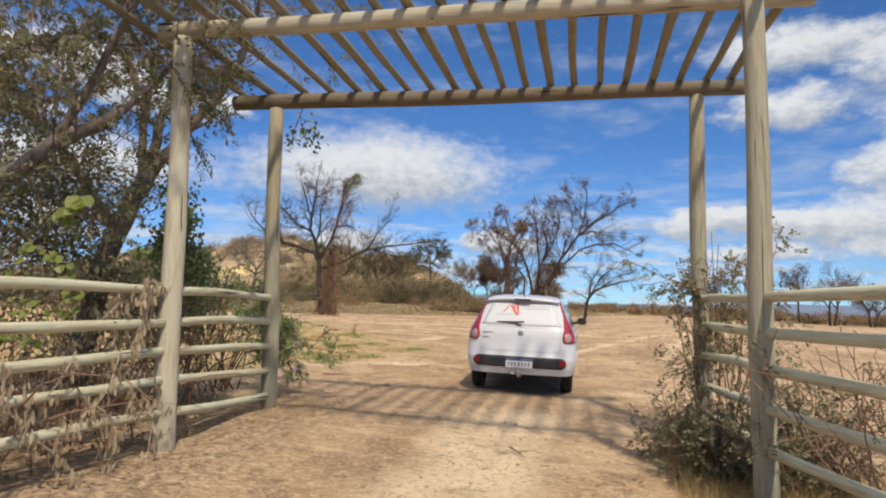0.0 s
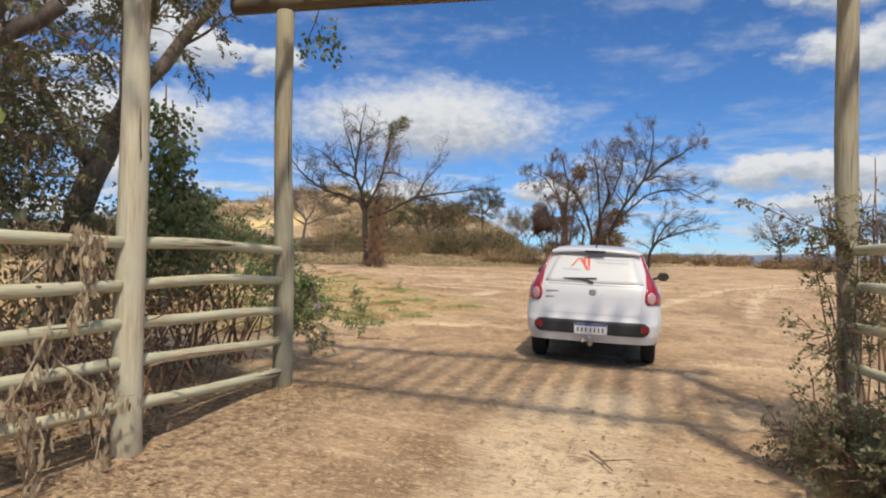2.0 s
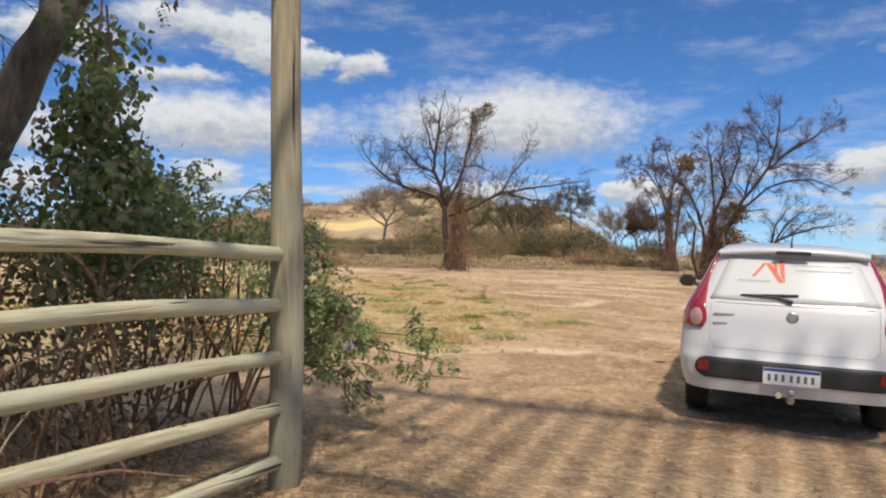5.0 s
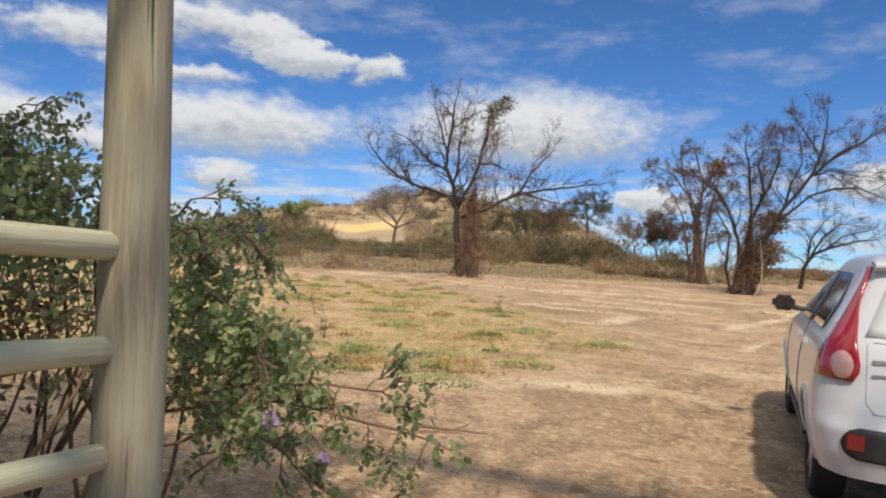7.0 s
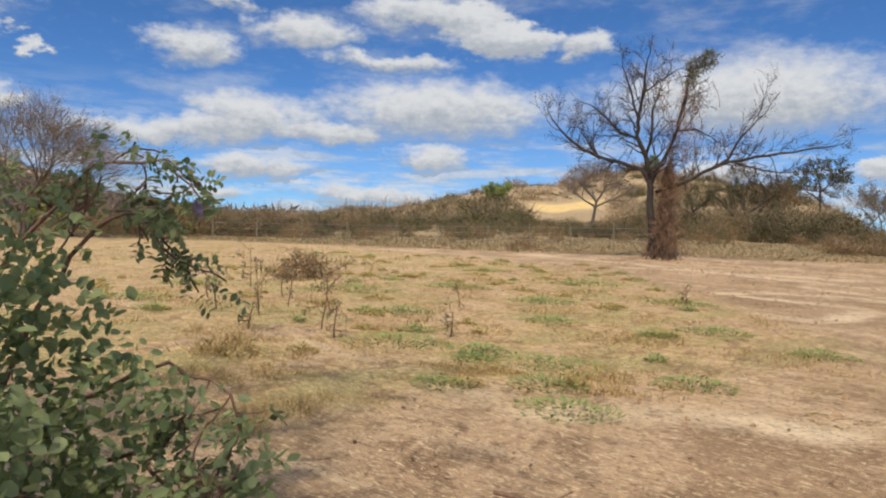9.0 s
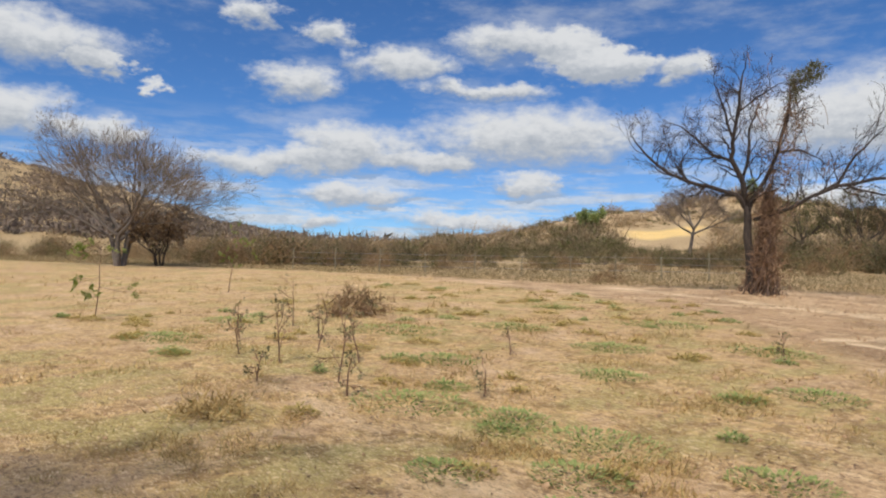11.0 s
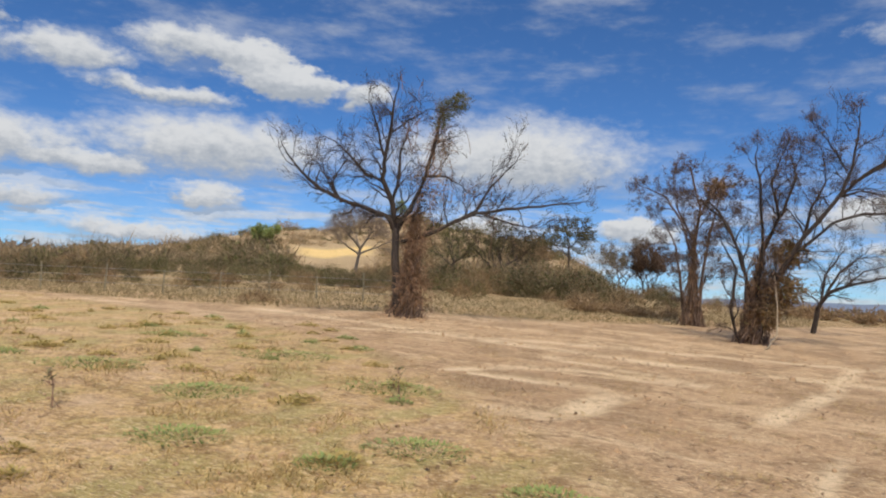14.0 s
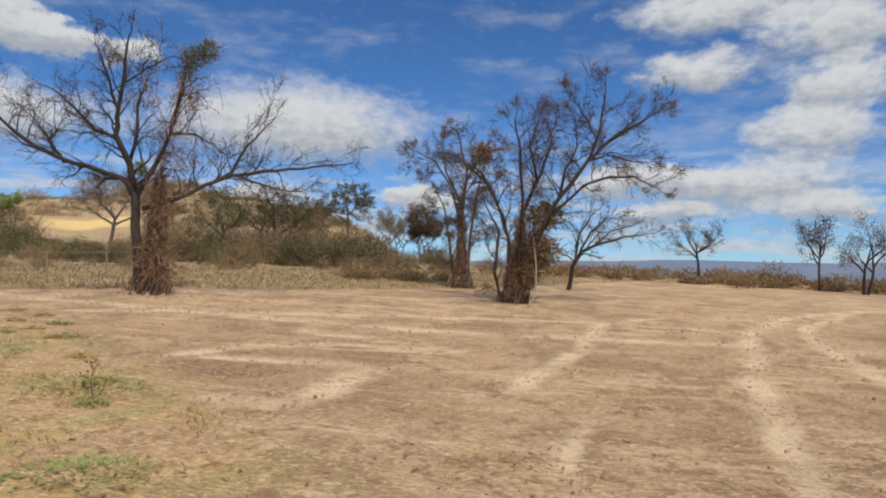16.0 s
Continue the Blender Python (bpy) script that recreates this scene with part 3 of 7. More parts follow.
def build_gateway():
    gate = thing("pergola_gateway", (-1.2, 7, gz(-1.2, 7)), "weathered round-timber gateway with an open slatted roof over the track", "gateway")
    tops = {"A": 4.17, "B": 4.17, "C": 4.12, "D": 4.14}
    for i, (k, (x, y)) in enumerate((("A", A), ("B", B), ("C", C), ("D", D))):
        lean = {"A": 0.02, "B": -0.01, "C": -0.01, "D": 0.0}[k]
        pole_part("post", (x, y, gz(x, y) - 0.12), (x + lean, y, tops[k] + (0.02 if k == "B" else 0)), 0.107 if k == "A" else 0.098, 0.086, 3 + i, gate, mat=M_TIMBER_PALE if k == "A" else M_TIMBER_POST)
    pole_part("beam", (-4.0, 6.0, 4.27), (1.83, 5.88, 4.12), 0.088, 0.080, 21, gate)
    pole_part("beam", (-4.36, 8.16, 4.215), (1.86, 8.48, 4.21), 0.098, 0.088, 22, gate, 0.0, "dark timber beam", M_TIMBER_DARK)
    xs = [-4.30, -3.90, -3.46, -3.10, -2.76, -2.44, -2.13, -1.82, -1.53, -1.23, -0.94, -0.66, -0.37, -0.08, 0.22, 0.52, 0.83, 1.14, 1.44, 1.72]
    for i, x in enumerate(xs):
        u = (x + 4.3) / 6.1
        yn = 8.46 + 0.3 * u + 0.05 * math.sin(i * 2.3)
        r = 0.046 + 0.005 * math.sin(i * 1.7)
        z1 = 4.215 + 0.098 + r - 0.006
        z0 = 4.27 - 0.15 * u + 0.088 + r - 0.006 + 0.02
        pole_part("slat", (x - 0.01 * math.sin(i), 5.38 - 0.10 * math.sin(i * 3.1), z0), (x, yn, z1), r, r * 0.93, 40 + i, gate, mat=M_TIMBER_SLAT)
    return gate


RAIL_Z = [1.73, 1.445, 1.17, 0.885, 0.595]


def build_fence(name, inner, outer, flare, zs_in, zs_out, seed, label):
    """Five rails between the two gateway posts and five more along the approach, ending on a post."""
    fence = thing(name, (inner[0], inner[1], gz(*inner)), label, "fence")
    for i in range(5):
        a, b = (outer[0], outer[1], zs_out[i]), (inner[0], inner[1], zs_in[i])
        pole_part("rail", a, b, 0.043, 0.040, seed + i, fence, 0.02, mat=M_TIMBER_RAIL)
    fx, fy = flare
    for i in range(5):
        pole_part("rail", (fx, fy, zs_out[i] + (-0.02 if i > 2 else 0.0)), (outer[0], outer[1], zs_out[i] + 0.0), 0.046, 0.041, seed + 10 + i, fence, 0.03, mat=M_TIMBER_RAIL)
    pole_part("post", (fx, fy, gz(fx, fy) - 0.1), (fx, fy, 1.95), 0.09, 0.085, seed + 30, fence)
    return fence


build_gateway()
build_fence("rail_fence", C, A, (-4.18, 2.5), [1.73, 1.44, 1.14, 0.85, 0.55], [1.75, 1.46, 1.20, 0.94, 0.64], 80, "weathered round-rail fence hung with dry creepers")
build_fence("rail_fence", D, B, (2.25, 2.4), [1.76, 1.46, 1.13, 0.80, 0.50], [1.72, 1.45, 1.17, 0.88, 0.57], 140, "weathered round-rail fence behind thorny shrubs")


# ---- car ----
CAR = {"len": 3.85, "wheel_r": 0.295, "axle_rear": 0.72, "axle_front": 3.14}
Z_KEYS = [0.20, 0.30, 0.42, 0.55, 0.62, 0.75, 0.90, 0.985, 1.02, 1.20, 1.36, 1.43, 1.47, 1.495]
W_KEYS = [0.70, 0.775, 0.815, 0.835, 0.838, 0.835, 0.815, 0.785, 0.765, 0.675, 0.600, 0.560, 0.50, 0.36]
R_KEYS = [0.09, 0.035, 0.005, 0.0, 0.035, 0.065, 0.085, 0.115, 0.135, 0.245, 0.345, 0.385, 0.50, 0.75]
F_KEYS = [3.70, 3.80, 3.85, 3.84, 3.80, 3.70, 3.25, 2.92, 2.80, 2.42, 2.08, 1.92, 1.75, 1.50]
C_KEYS = [0.16, 0.20, 0.23, 0.25, 0.25, 0.25, 0.24, 0.22, 0.21, 0.17, 0.14, 0.14, 0.16, 0.20]


def key(table, z):
    return float(np.interp(z, Z_KEYS, table))


def car_rear(x, z):
    """Depth of the rear face at x, z (0 is the rearmost point)."""
    w, rc, y = key(W_KEYS, z), key(C_KEYS, z), key(R_KEYS, z)
    a = abs(x)
    y += 0.05 * (a / w) ** 2
    over = max(0.0, a - (w - rc))
    return y + rc - math.sqrt(max(0.0, rc * rc - min(over, rc) ** 2))


def car_side(y, z):
    w, yr, yf, rc = key(W_KEYS, z), key(R_KEYS, z) + 0.05, key(F_KEYS, z), key(C_KEYS, z)
    rf = min(0.7, (yf - yr) * 0.3)
    x = w
    if y < yr + rc:
        x = w - rc + math.sqrt(max(0.0, rc * rc - min(rc, yr + rc - y) ** 2))
    if y > yf - rf:
        x = w - 0.28 * (1 - math.sqrt(max(0.0, 1 - ((y - yf + rf) / rf) ** 2)))
    return x


def car_ring(z, n_side=34, n_end=22):
    w, yr, yf, rc = key(W_KEYS, z), key(R_KEYS, z), key(F_KEYS, z), key(C_KEYS, z)
    pts = []
    wr = w - 0.004
    for i in range(n_end):                               # rear face, left to right
        u = math.sin((i / (n_end - 1) - 0.5) * math.pi)
        x = u * wr
        pts.append((x, car_rear(x, z), z))
    y0, y1 = pts[-1][1], yf - 0.02
    rf = min(0.7, (yf - yr) * 0.3)
    for i in range(1, n_side):                           # right side to the front
        y = y0 + (yf - y0) * i / n_side
        pts.append((car_side(y, z), y, z))
    xe = car_side(yf, z)
    for i in range(8):
        u = 1 - 2 * i / 7
        pts.append((xe * u, yf + 0.06 * (1 - u * u), z))
    for i in range(n_side - 1, 0, -1):
        y = y0 + (yf - y0) * i / n_side
        pts.append((-car_side(y, z), y, z))
    return pts


def in_arch(y, z, r=0.345):
    return min(math.hypot(y - CAR["axle_rear"], z - 0.30), math.hypot(y - CAR["axle_front"], z - 0.30)) < r


def patch(xs_of, zs, off, n=13, rear=True, side=1, thick=0.006):
    """A thin shell lying on the car's surface. xs_of(z): the two ends at height z (x on the rear, y on a side)."""
    g = Geo()
    rows = []
    for layer in (0, 1):
        for z in zs:
            a, b = xs_of(z)
            row = []
            for i in range(n):
                s = a + (b - a) * i / (n - 1)
                if rear:
                    y = car_rear(s, z)
                    e = 0.01
                    nx = (car_rear(s + e, z) - car_rear(s - e, z)) / (2 * e)
                    nz = (car_rear(s, z + e) - car_rear(s, z - e)) / (2 * e)
                    nn = Vector((nx, -1, nz)).normalized()
                    q = Vector((s, y, z))
                else:
                    e = 0.01
                    x = car_side(s, z)
                    ny = (car_side(s + e, z) - car_side(s - e, z)) / (2 * e)
                    nz = (car_side(s, z + e) - car_side(s, z - e)) / (2 * e)
                    nn = Vector((1, -ny, -nz)).normalized()
                    q = Vector((x, s, z))
                q = q + nn * (off if layer else off - thick)
                if not rear:
                    q.x *= side
                row.append(len(g.v))
                g.v.append(tuple(q))
            rows.append(row)
    m = len(zs)
    top = rows[m:]
    for j in range(m - 1):
        for i in range(n - 1):
            g.f.append((top[j][i], top[j][i + 1], top[j + 1][i + 1], top[j + 1][i]))
    bot = rows[:m]
    loop_t = top[0] + [r[-1] for r in top[1:]] + top[-1][-2::-1] + [r[0] for r in top[-2:0:-1]]
    loop_b = bot[0] + [r[-1] for r in bot[1:]] + bot[-1][-2::-1] + [r[0] for r in bot[-2:0:-1]]
    for i in range(len(loop_t)):
        k = (i + 1) % len(loop_t)
        g.f.append((loop_t[i], loop_b[i], loop_b[k], loop_t[k]))
    return g


def span(z0, z1, n):
    return [z0 + (z1 - z0) * i / (n - 1) for i in range(n)]


def box_geo(c, s, bev=0.01):
    bm = bmesh.new()
    bmesh.ops.create_cube(bm, size=1)
    bmesh.ops.scale(bm, vec=s, verts=bm.verts)
    bmesh.ops.bevel(bm, geom=list(bm.edges), offset=bev, segments=2, affect="EDGES")
    bmesh.ops.translate(bm, vec=c, verts=bm.verts)
    return bm


def lathe(profile, n, axis_x, place):
    """Profile of (radius, x) turned about the x axis at place; axis_x = 1 or -1 turns it outwards."""
    g = Geo()
    m = len(profile)
    for k in range(n):
        w = 2 * math.pi * k / n
        for r, x in profile:
            g.v.append((place[0] + x * axis_x, place[1] + r * math.cos(w), place[2] + r * math.sin(w)))
    for k in range(n):
        k2 = (k + 1) % n
        for i in range(m - 1):
            g.f.append((k * m + i, k * m + i + 1, k2 * m + i + 1, k2 * m + i))
    return g


def build_car():
    car = thing("car", (0, 0, 0), "white five-door hatchback parked on the track, seen from its rear", "car")
    zs = span(0.31, 0.62, 15) + span(0.645, 1.02, 15) + span(1.05, 1.43, 12) + [1.452, 1.47, 1.485, 1.495]
    g = Geo()
    rings = [car_ring(z) for z in zs]
    n = len(rings[0])
    for r in rings:
        g.v += r
    for j in range(len(zs) - 1):
        for i in range(n):
            i2 = (i + 1) % n
            c = [(Vector(rings[j][i]) + Vector(rings[j + 1][i2])) / 2][0]
            if abs(c.x) > 0.55 and in_arch(c.y, c.z):
                continue
            g.f.append((j * n + i, j * n + i2, (j + 1) * n + i2, (j + 1) * n + i))
    top = len(zs) - 1
    ctr = len(g.v)
    g.v.append((0, 1.15, 1.505))
    for i in range(n):
        g.f.append((top * n + i, top * n + (i + 1) % n, ctr))
    body = part("body", g, M_PAINT, car, smooth=True)
    # underside and arch liners
    under = Geo()
    ring = car_ring(0.312)
    under.v = [(x * 0.97, y * 0.985 + 0.03, z) for x, y, z in ring]
    under.f = [tuple(range(len(ring)))]
    part("underbody", under, M_BLACK, car)
    for ax in (CAR["axle_rear"], CAR["axle_front"]):
        for s in (1, -1):
            lin = Geo()
            for x in (0.50, 0.80 if ax < 2 else 0.78):
                for k in range(17):
                    w = math.pi * (k / 16)
                    lin.v.append((s * x, ax + 0.348 * math.cos(w), 0.30 + 0.348 * math.sin(w)))
            for k in range(16):
                lin.f.append((k, k + 1, 18 + k, 17 + k))
            lin.f.append(tuple(range(17)))
            part("wheel_arch", lin, M_BLACK, car)
            lip = Geo()
            pts = []
            for k in range(25):
                w = math.pi * (k / 24) * 0.98 + 0.01 * math.pi
                y, z = ax + 0.348 * math.cos(w), 0.30 + 0.348 * math.sin(w)
                pts.append((s * (car_side(y, max(z, 0.2)) - 0.004), y, z))
            lip.tube(pts, 0.017, 8)
            part("arch_trim", lip, M_PAINT, car, smooth=True)
            wheel = part("wheel", lathe([(0.19, -0.09), (0.27, -0.09), (0.289, -0.075), (0.295, -0.03), (0.295, 0.03), (0.289, 0.072), (0.262, 0.09), (0.205, 0.086), (0.19, 0.07)], 40, s, (s * 0.70, ax, 0.295)), M_TYRE, car, smooth=True)
            rim = part("rim", lathe([(0.195, 0.075), (0.18, 0.05), (0.17, 0.01), (0.02, -0.02), (0.001, -0.02)], 32, s, (s * 0.69, ax, 0.295)), M_BLACK, wheel, smooth=True)
            for k in range(7):
                w = 2 * math.pi * k / 7
                sp = Geo()
                sp.tube([(s * 0.76, ax + r * math.cos(w), 0.295 + r * math.sin(w)) for r in (0.02, 0.1, 0.188)], [0.026, 0.02, 0.022], 6, True)
                part("spoke", sp, M_STEEL, wheel)
    # rear panes, lamps and trim
    win = lambda z: (-0.83 * key(W_KEYS, z) + 0.02, 0.83 * key(W_KEYS, z) - 0.02)
    glass = part("rear_window", patch(win, span(1.035, 1.385, 9), 0.006, 15), M_FILM, car, "rear window covered with pale film", True)
    gap = Geo()
    for s in (-1, 1):
        pts = [(s * (0.60 if z > 0.70 else 0.60 - (0.70 - z) * 0.9), 0, z) for z in span(0.655, 1.0, 8)]
        pts = [(x, car_rear(x, z) - 0.001, z) for x, _, z in pts]
        gap.tube(pts, 0.0028, 5)
    for z0 in (0.655, 1.012):
        pts = [(x, car_rear(x, z0) - 0.001, z0) for x in span(-0.57, 0.57, 14)]
        gap.tube(pts, 0.0028 if z0 < 1 else 0.005, 5)
    part("hatch_seam", gap, M_GREYINK, car)
    # roof spoiler with the high brake lamp
    spo = Geo()
    for layer, (zz, yy) in enumerate(((1.462, 0.62), (1.470, 0.36), (1.452, 0.295), (1.425, 0.30), (1.405, 0.42))):
        for i in range(15):
            u = i / 7 - 1
            x = u * 0.555
            spo.v.append((x, yy + 0.07 * u * u, zz - 0.035 * u * u))
    for j in range(4):
        for i in range(14):
            a = j * 15 + i
            spo.f.append((a, a + 1, a + 16, a + 15))
    part("spoiler", spo, M_PAINT, car, smooth=True)
    part("brake_lamp", bm_mesh("brake_lamp", box_geo((0, 0.285, 1.428), (0.26, 0.02, 0.026), 0.006), M_BLACK), None, car, "dark high-mounted brake lamp")
    for s in (-1, 1):
        def lamp(z, s=s):
            out = key(W_KEYS, z) - (0.012 if z < 1.1 else 0.02)
            inn = float(np.interp(z, [0.80, 0.86, 1.00, 1.20, 1.42], [0.66, 0.625, 0.645, 0.625, 0.545]))
            return (s * inn, s * max(out, inn + 0.015))
        lm = part("tail_lamp", patch(lamp, span(0.80, 1.40, 14), 0.014, 9, thick=0.02), M_RED, car, "tall red tail lamp", True)
        lens = Geo()
        cx, cz = s * 0.715, 0.885
        for ring_r, o in ((0.075, 0.018), (0.055, 0.026), (0.02, 0.03)):
            for k in range(18):
                w = 2 * math.pi * k / 18
                x, z = cx + ring_r * 0.72 * math.cos(w), cz + ring_r * math.sin(w)
                lens.v.append((x, car_rear(x, z) - o, z))
        for j in range(2):
            for k in range(18):
                lens.f.append((j * 18 + k, j * 18 + (k + 1) % 18, (j + 1) * 18 + (k + 1) % 18, (j + 1) * 18 + k))
        lens.f.append(tuple(range(36, 54)))
        part("reversing_lens", lens, M_CLEAR, lm, "pale round lens", True)
    band = lambda z: (-0.61 - 0.09 * math.sqrt(max(0.0, 1 - ((z - 0.495) / 0.082) ** 2)), 0.61 + 0.09 * math.sqrt(max(0.0, 1 - ((z - 0.495) / 0.082) ** 2)))
    bum = part("bumper_insert", patch(band, span(0.414, 0.576, 11), 0.008, 25), M_BLACK, car, "black plastic bumper insert", True)
    for s in (-1, 1):
        rf = lambda z, s=s: (s * 0.60, s * 0.672)
        part("reflector", patch(rf, span(0.465, 0.545, 5), 0.013, 5), M_RED, bum, "red reflector")
    plate = part("number_plate", bm_mesh("number_plate", box_geo((0, -0.022, 0.475), (0.40, 0.012, 0.13), 0.004), M_PLATE), None, car, "white plate with a blue top band")
    part("plate_band", bm_mesh("plate_band", box_geo((0, -0.030, 0.527), (0.392, 0.006, 0.022), 0.002), M_PLATE_BLUE), None, plate)
    for i in range(7):
        x = -0.155 + 0.049 * i + (0.008 if i > 2 else 0)
        part("plate_bar", bm_mesh("plate_bar", box_geo((x, -0.030, 0.467), (0.022, 0.006, 0.055), 0.002), M_INK), None, plate)
    # badge, wiper, lettering bars, sticker
    badge = Geo()
    by = car_rear(0, 0.925)
    for r, o in ((0.045, 0.004), (0.042, 0.014), (0.030, 0.016), (0.001, 0.013)):
        for k in range(22):
            w = 2 * math.pi * k / 22
            badge.v.append((r * math.cos(w), by - o, 0.925 + r * math.sin(w)))
    for j in range(3):
        for k in range(22):
            badge.f.append((j * 22 + k, j * 22 + (k + 1) % 22, (j + 1) * 22 + (k + 1) % 22, (j + 1) * 22 + k))
    part("badge", badge, M_STEEL, car, "round metal badge", True)
    wip = Geo()
    wip.tube([(x, car_rear(x, z) - 0.03, z) for x, z in ((0.0, 1.045), (-0.12, 1.075), (-0.34, 1.085))], [0.016, 0.011, 0.006], 6, True)
    wip.tube([(x, car_rear(x, z) - 0.018, z) for x, z in ((0.04, 1.095), (-0.17, 1.085), (-0.38, 1.08))], [0.010, 0.012, 0.006], 5, True)
    part("wiper", wip, M_BLACK, car)
    for x, z, w, h in ((-0.52, 0.915, 0.16, 0.022), (-0.545, 0.845, 0.11, 0.018)):
        part("nameplate_bar", bm_mesh("nameplate_bar", box_geo((x + 0.02, car_rear(x, z) - 0.004, z), (w, 0.008, h), 0.003), M_STEEL), None, car)
    stick = Geo()

    def on_glass(x, z):
        return (x, car_rear(x, z) - 0.0105, z)
    for quad in (((-0.20, 1.34), (-0.16, 1.34), (-0.06, 1.19), (-0.10, 1.19)), ((-0.10, 1.36), (-0.06, 1.36), (-0.055, 1.19), (-0.085, 1.24)), ((-0.215, 1.34), (-0.19, 1.34), (-0.28, 1.23), (-0.30, 1.23)), ((-0.145, 1.345), (-0.115, 1.35), (-0.105, 1.24), (-0.125, 1.26))):
        b = len(stick.v)
        stick.v += [on_glass(x, z) for x, z in quad]
        stick.f.append((b, b + 1, b + 2, b + 3))
    part("sticker", stick, M_ORANGE, glass, "orange and red sticker")
    for z, x0, x1, h in ((1.325, -0.01, 0.42, 0.010), (1.285, 0.02, 0.42, 0.012), (1.19, -0.40, -0.16, 0.012)):
        bar = Geo()
        for zz in (z, z + h):
            for x in span(x0, x1, 6):
                bar.v.append(on_glass(x, zz))
        for i in range(5):
            bar.f.append((i, i + 1, i + 7, i + 6))
        part("lettering_bar", bar, M_GREYINK, glass)
    # tow ball
    tow = Geo()
    tow.tube([(0, 0.25, 0.27), (0, 0.0, 0.29), (0, -0.06, 0.30), (0, -0.07, 0.345)], [0.03, 0.03, 0.028, 0.018], 8, True)
    hitch = part("tow_bar", tow, M_STEEL, car)
    bm = bmesh.new()
    bmesh.ops.create_uvsphere(bm, u_segments=14, v_segments=9, radius=0.027)
    bmesh.ops.translate(bm, vec=(0, -0.07, 0.368), verts=bm.verts)
    part("tow_ball", bm_mesh("tow_ball", bm, M_CHROME, True), None, hitch)
    part("hitch_socket", bm_mesh("hitch_socket", box_geo((-0.085, -0.035, 0.335), (0.05, 0.05, 0.05), 0.012), M_CHROME), None, hitch)
    # sides: windows, handles, mirrors, mouldings
    for s in (-1, 1):
        def front_win(z):
            return (1.36, float(np.interp(z, [1.0, 1.36], [2.55, 1.98])))
        part("side_window", patch(front_win, span(1.005, 1.355, 7), 0.005, 9, False, s), M_GLASS, car, smooth=True)
        def rear_win(z):
            return (float(np.interp(z, [1.0, 1.2, 1.36], [0.62, 0.60, 0.80])), 1.30)
        part("side_window", patch(rear_win, span(1.02, 1.355, 7), 0.005, 9, False, s), M_GLASS, car, smooth=True)
        for y0 in (1.33, 2.52):
            seam = Geo()
            seam.tube([(s * (car_side(y0, z) + 0.0005), y0, z) for z in span(0.33, 1.0, 10)], 0.004, 5)
            part("door_seam", seam, M_BLACK, car)
        for y0 in (1.02, 2.02 - 0.55):
            part("door_handle", bm_mesh("door_handle", box_geo((s * (car_side(y0, 0.90) + 0.014), y0, 0.90), (0.03, 0.17, 0.035), 0.009), M_PAINT), None, car)
        bm = box_geo((0, 0, 0), (0.17, 0.10, 0.125), 0.035)
        bmesh.ops.rotate(bm, cent=(0, 0, 0), matrix=Euler((0, 0, -s * 0.15)).to_matrix(), verts=bm.verts)
        bmesh.ops.translate(bm, vec=(s * 0.905, 2.30, 1.055), verts=bm.verts)
        mir = part("mirror", bm_mesh("mirror", bm, M_BLACK, False), None, car, "black wing mirror")
        arm = Geo()
        arm.tube([(s * 0.75, 2.34, 1.01), (s * 0.86, 2.31, 1.03)], 0.022, 6, True)
        part("mirror_arm", arm, M_BLACK, mir)
        part("mirror_glass", bm_mesh("mirror_glass", box_geo((s * 0.905, 2.247, 1.055), (0.13, 0.006, 0.095), 0.002), M_GLASS), None, mir)
        part("sill", bm_mesh("sill", box_geo((s * 0.745, 1.92, 0.285), (0.10, 1.6, 0.09), 0.02), M_BLACK), None, car)
    shield = Geo()
    for z in span(1.0, 1.42, 6):
        yf = key(F_KEYS, z)
        xe = car_side(yf, z) * 0.94
        for i in range(9):
            u = 1 - 2 * i / 8
            shield.v.append((xe * u, yf + 0.06 * (1 - u * u) + 0.006, z + 0.004))
    for j in range(5):
        for i in range(8):
            a = j * 9 + i
            shield.f.append((a, a + 1, a + 10, a + 9))
    part("windscreen", shield, M_GLASS, car, smooth=True)
    ant = Geo()
    ant.tube([(0, 0.52, 1.46), (0, 0.50, 1.51), (0, 0.45, 1.61)], [0.012, 0.006, 0.004], 6, True)
    part("antenna", ant, M_BLACK, car)
    # sits across the slope
    x, y = -0.965, 10.80
    zl, zr = gz(x - 0.7, y + 0.7), gz(x + 0.7, y + 0.7)
    zf = gz(x, y + 3.1)
    roll = math.atan2(zl - zr, 1.4)
    pitch = math.atan2(zf - gz(x, y + 0.7), 2.4)
    car.matrix_basis = Matrix.Translation((x, y, gz(x, y + 0.7) - 0.7 * math.tan(pitch) + 0.002)) @ Euler((pitch, roll, radians(0.0))).to_matrix().to_4x4()
    return car


build_car()


# ---- plants ----
M_SCRUB_TWIG = leafy("scrub_twig", (0.28, 0.185, 0.095), (0.42, 0.30, 0.16), (0.54, 0.42, 0.24), 0.9, 0.3)
M_TWIG_GREY = leafy("grey_twig", (0.16, 0.12, 0.065), (0.27, 0.205, 0.12), (0.37, 0.29, 0.175), 0.9, 0.15)
M_SCRUB_DARK = leafy("dark_scrub", (0.085, 0.082, 0.032), (0.14, 0.125, 0.055), (0.20, 0.155, 0.07), 0.9, 0.15)
M_LEAF_BROWN = leafy("dead_leaf", (0.18, 0.12, 0.07), (0.33, 0.23, 0.14), (0.50, 0.40, 0.27), 0.8, 0.25)


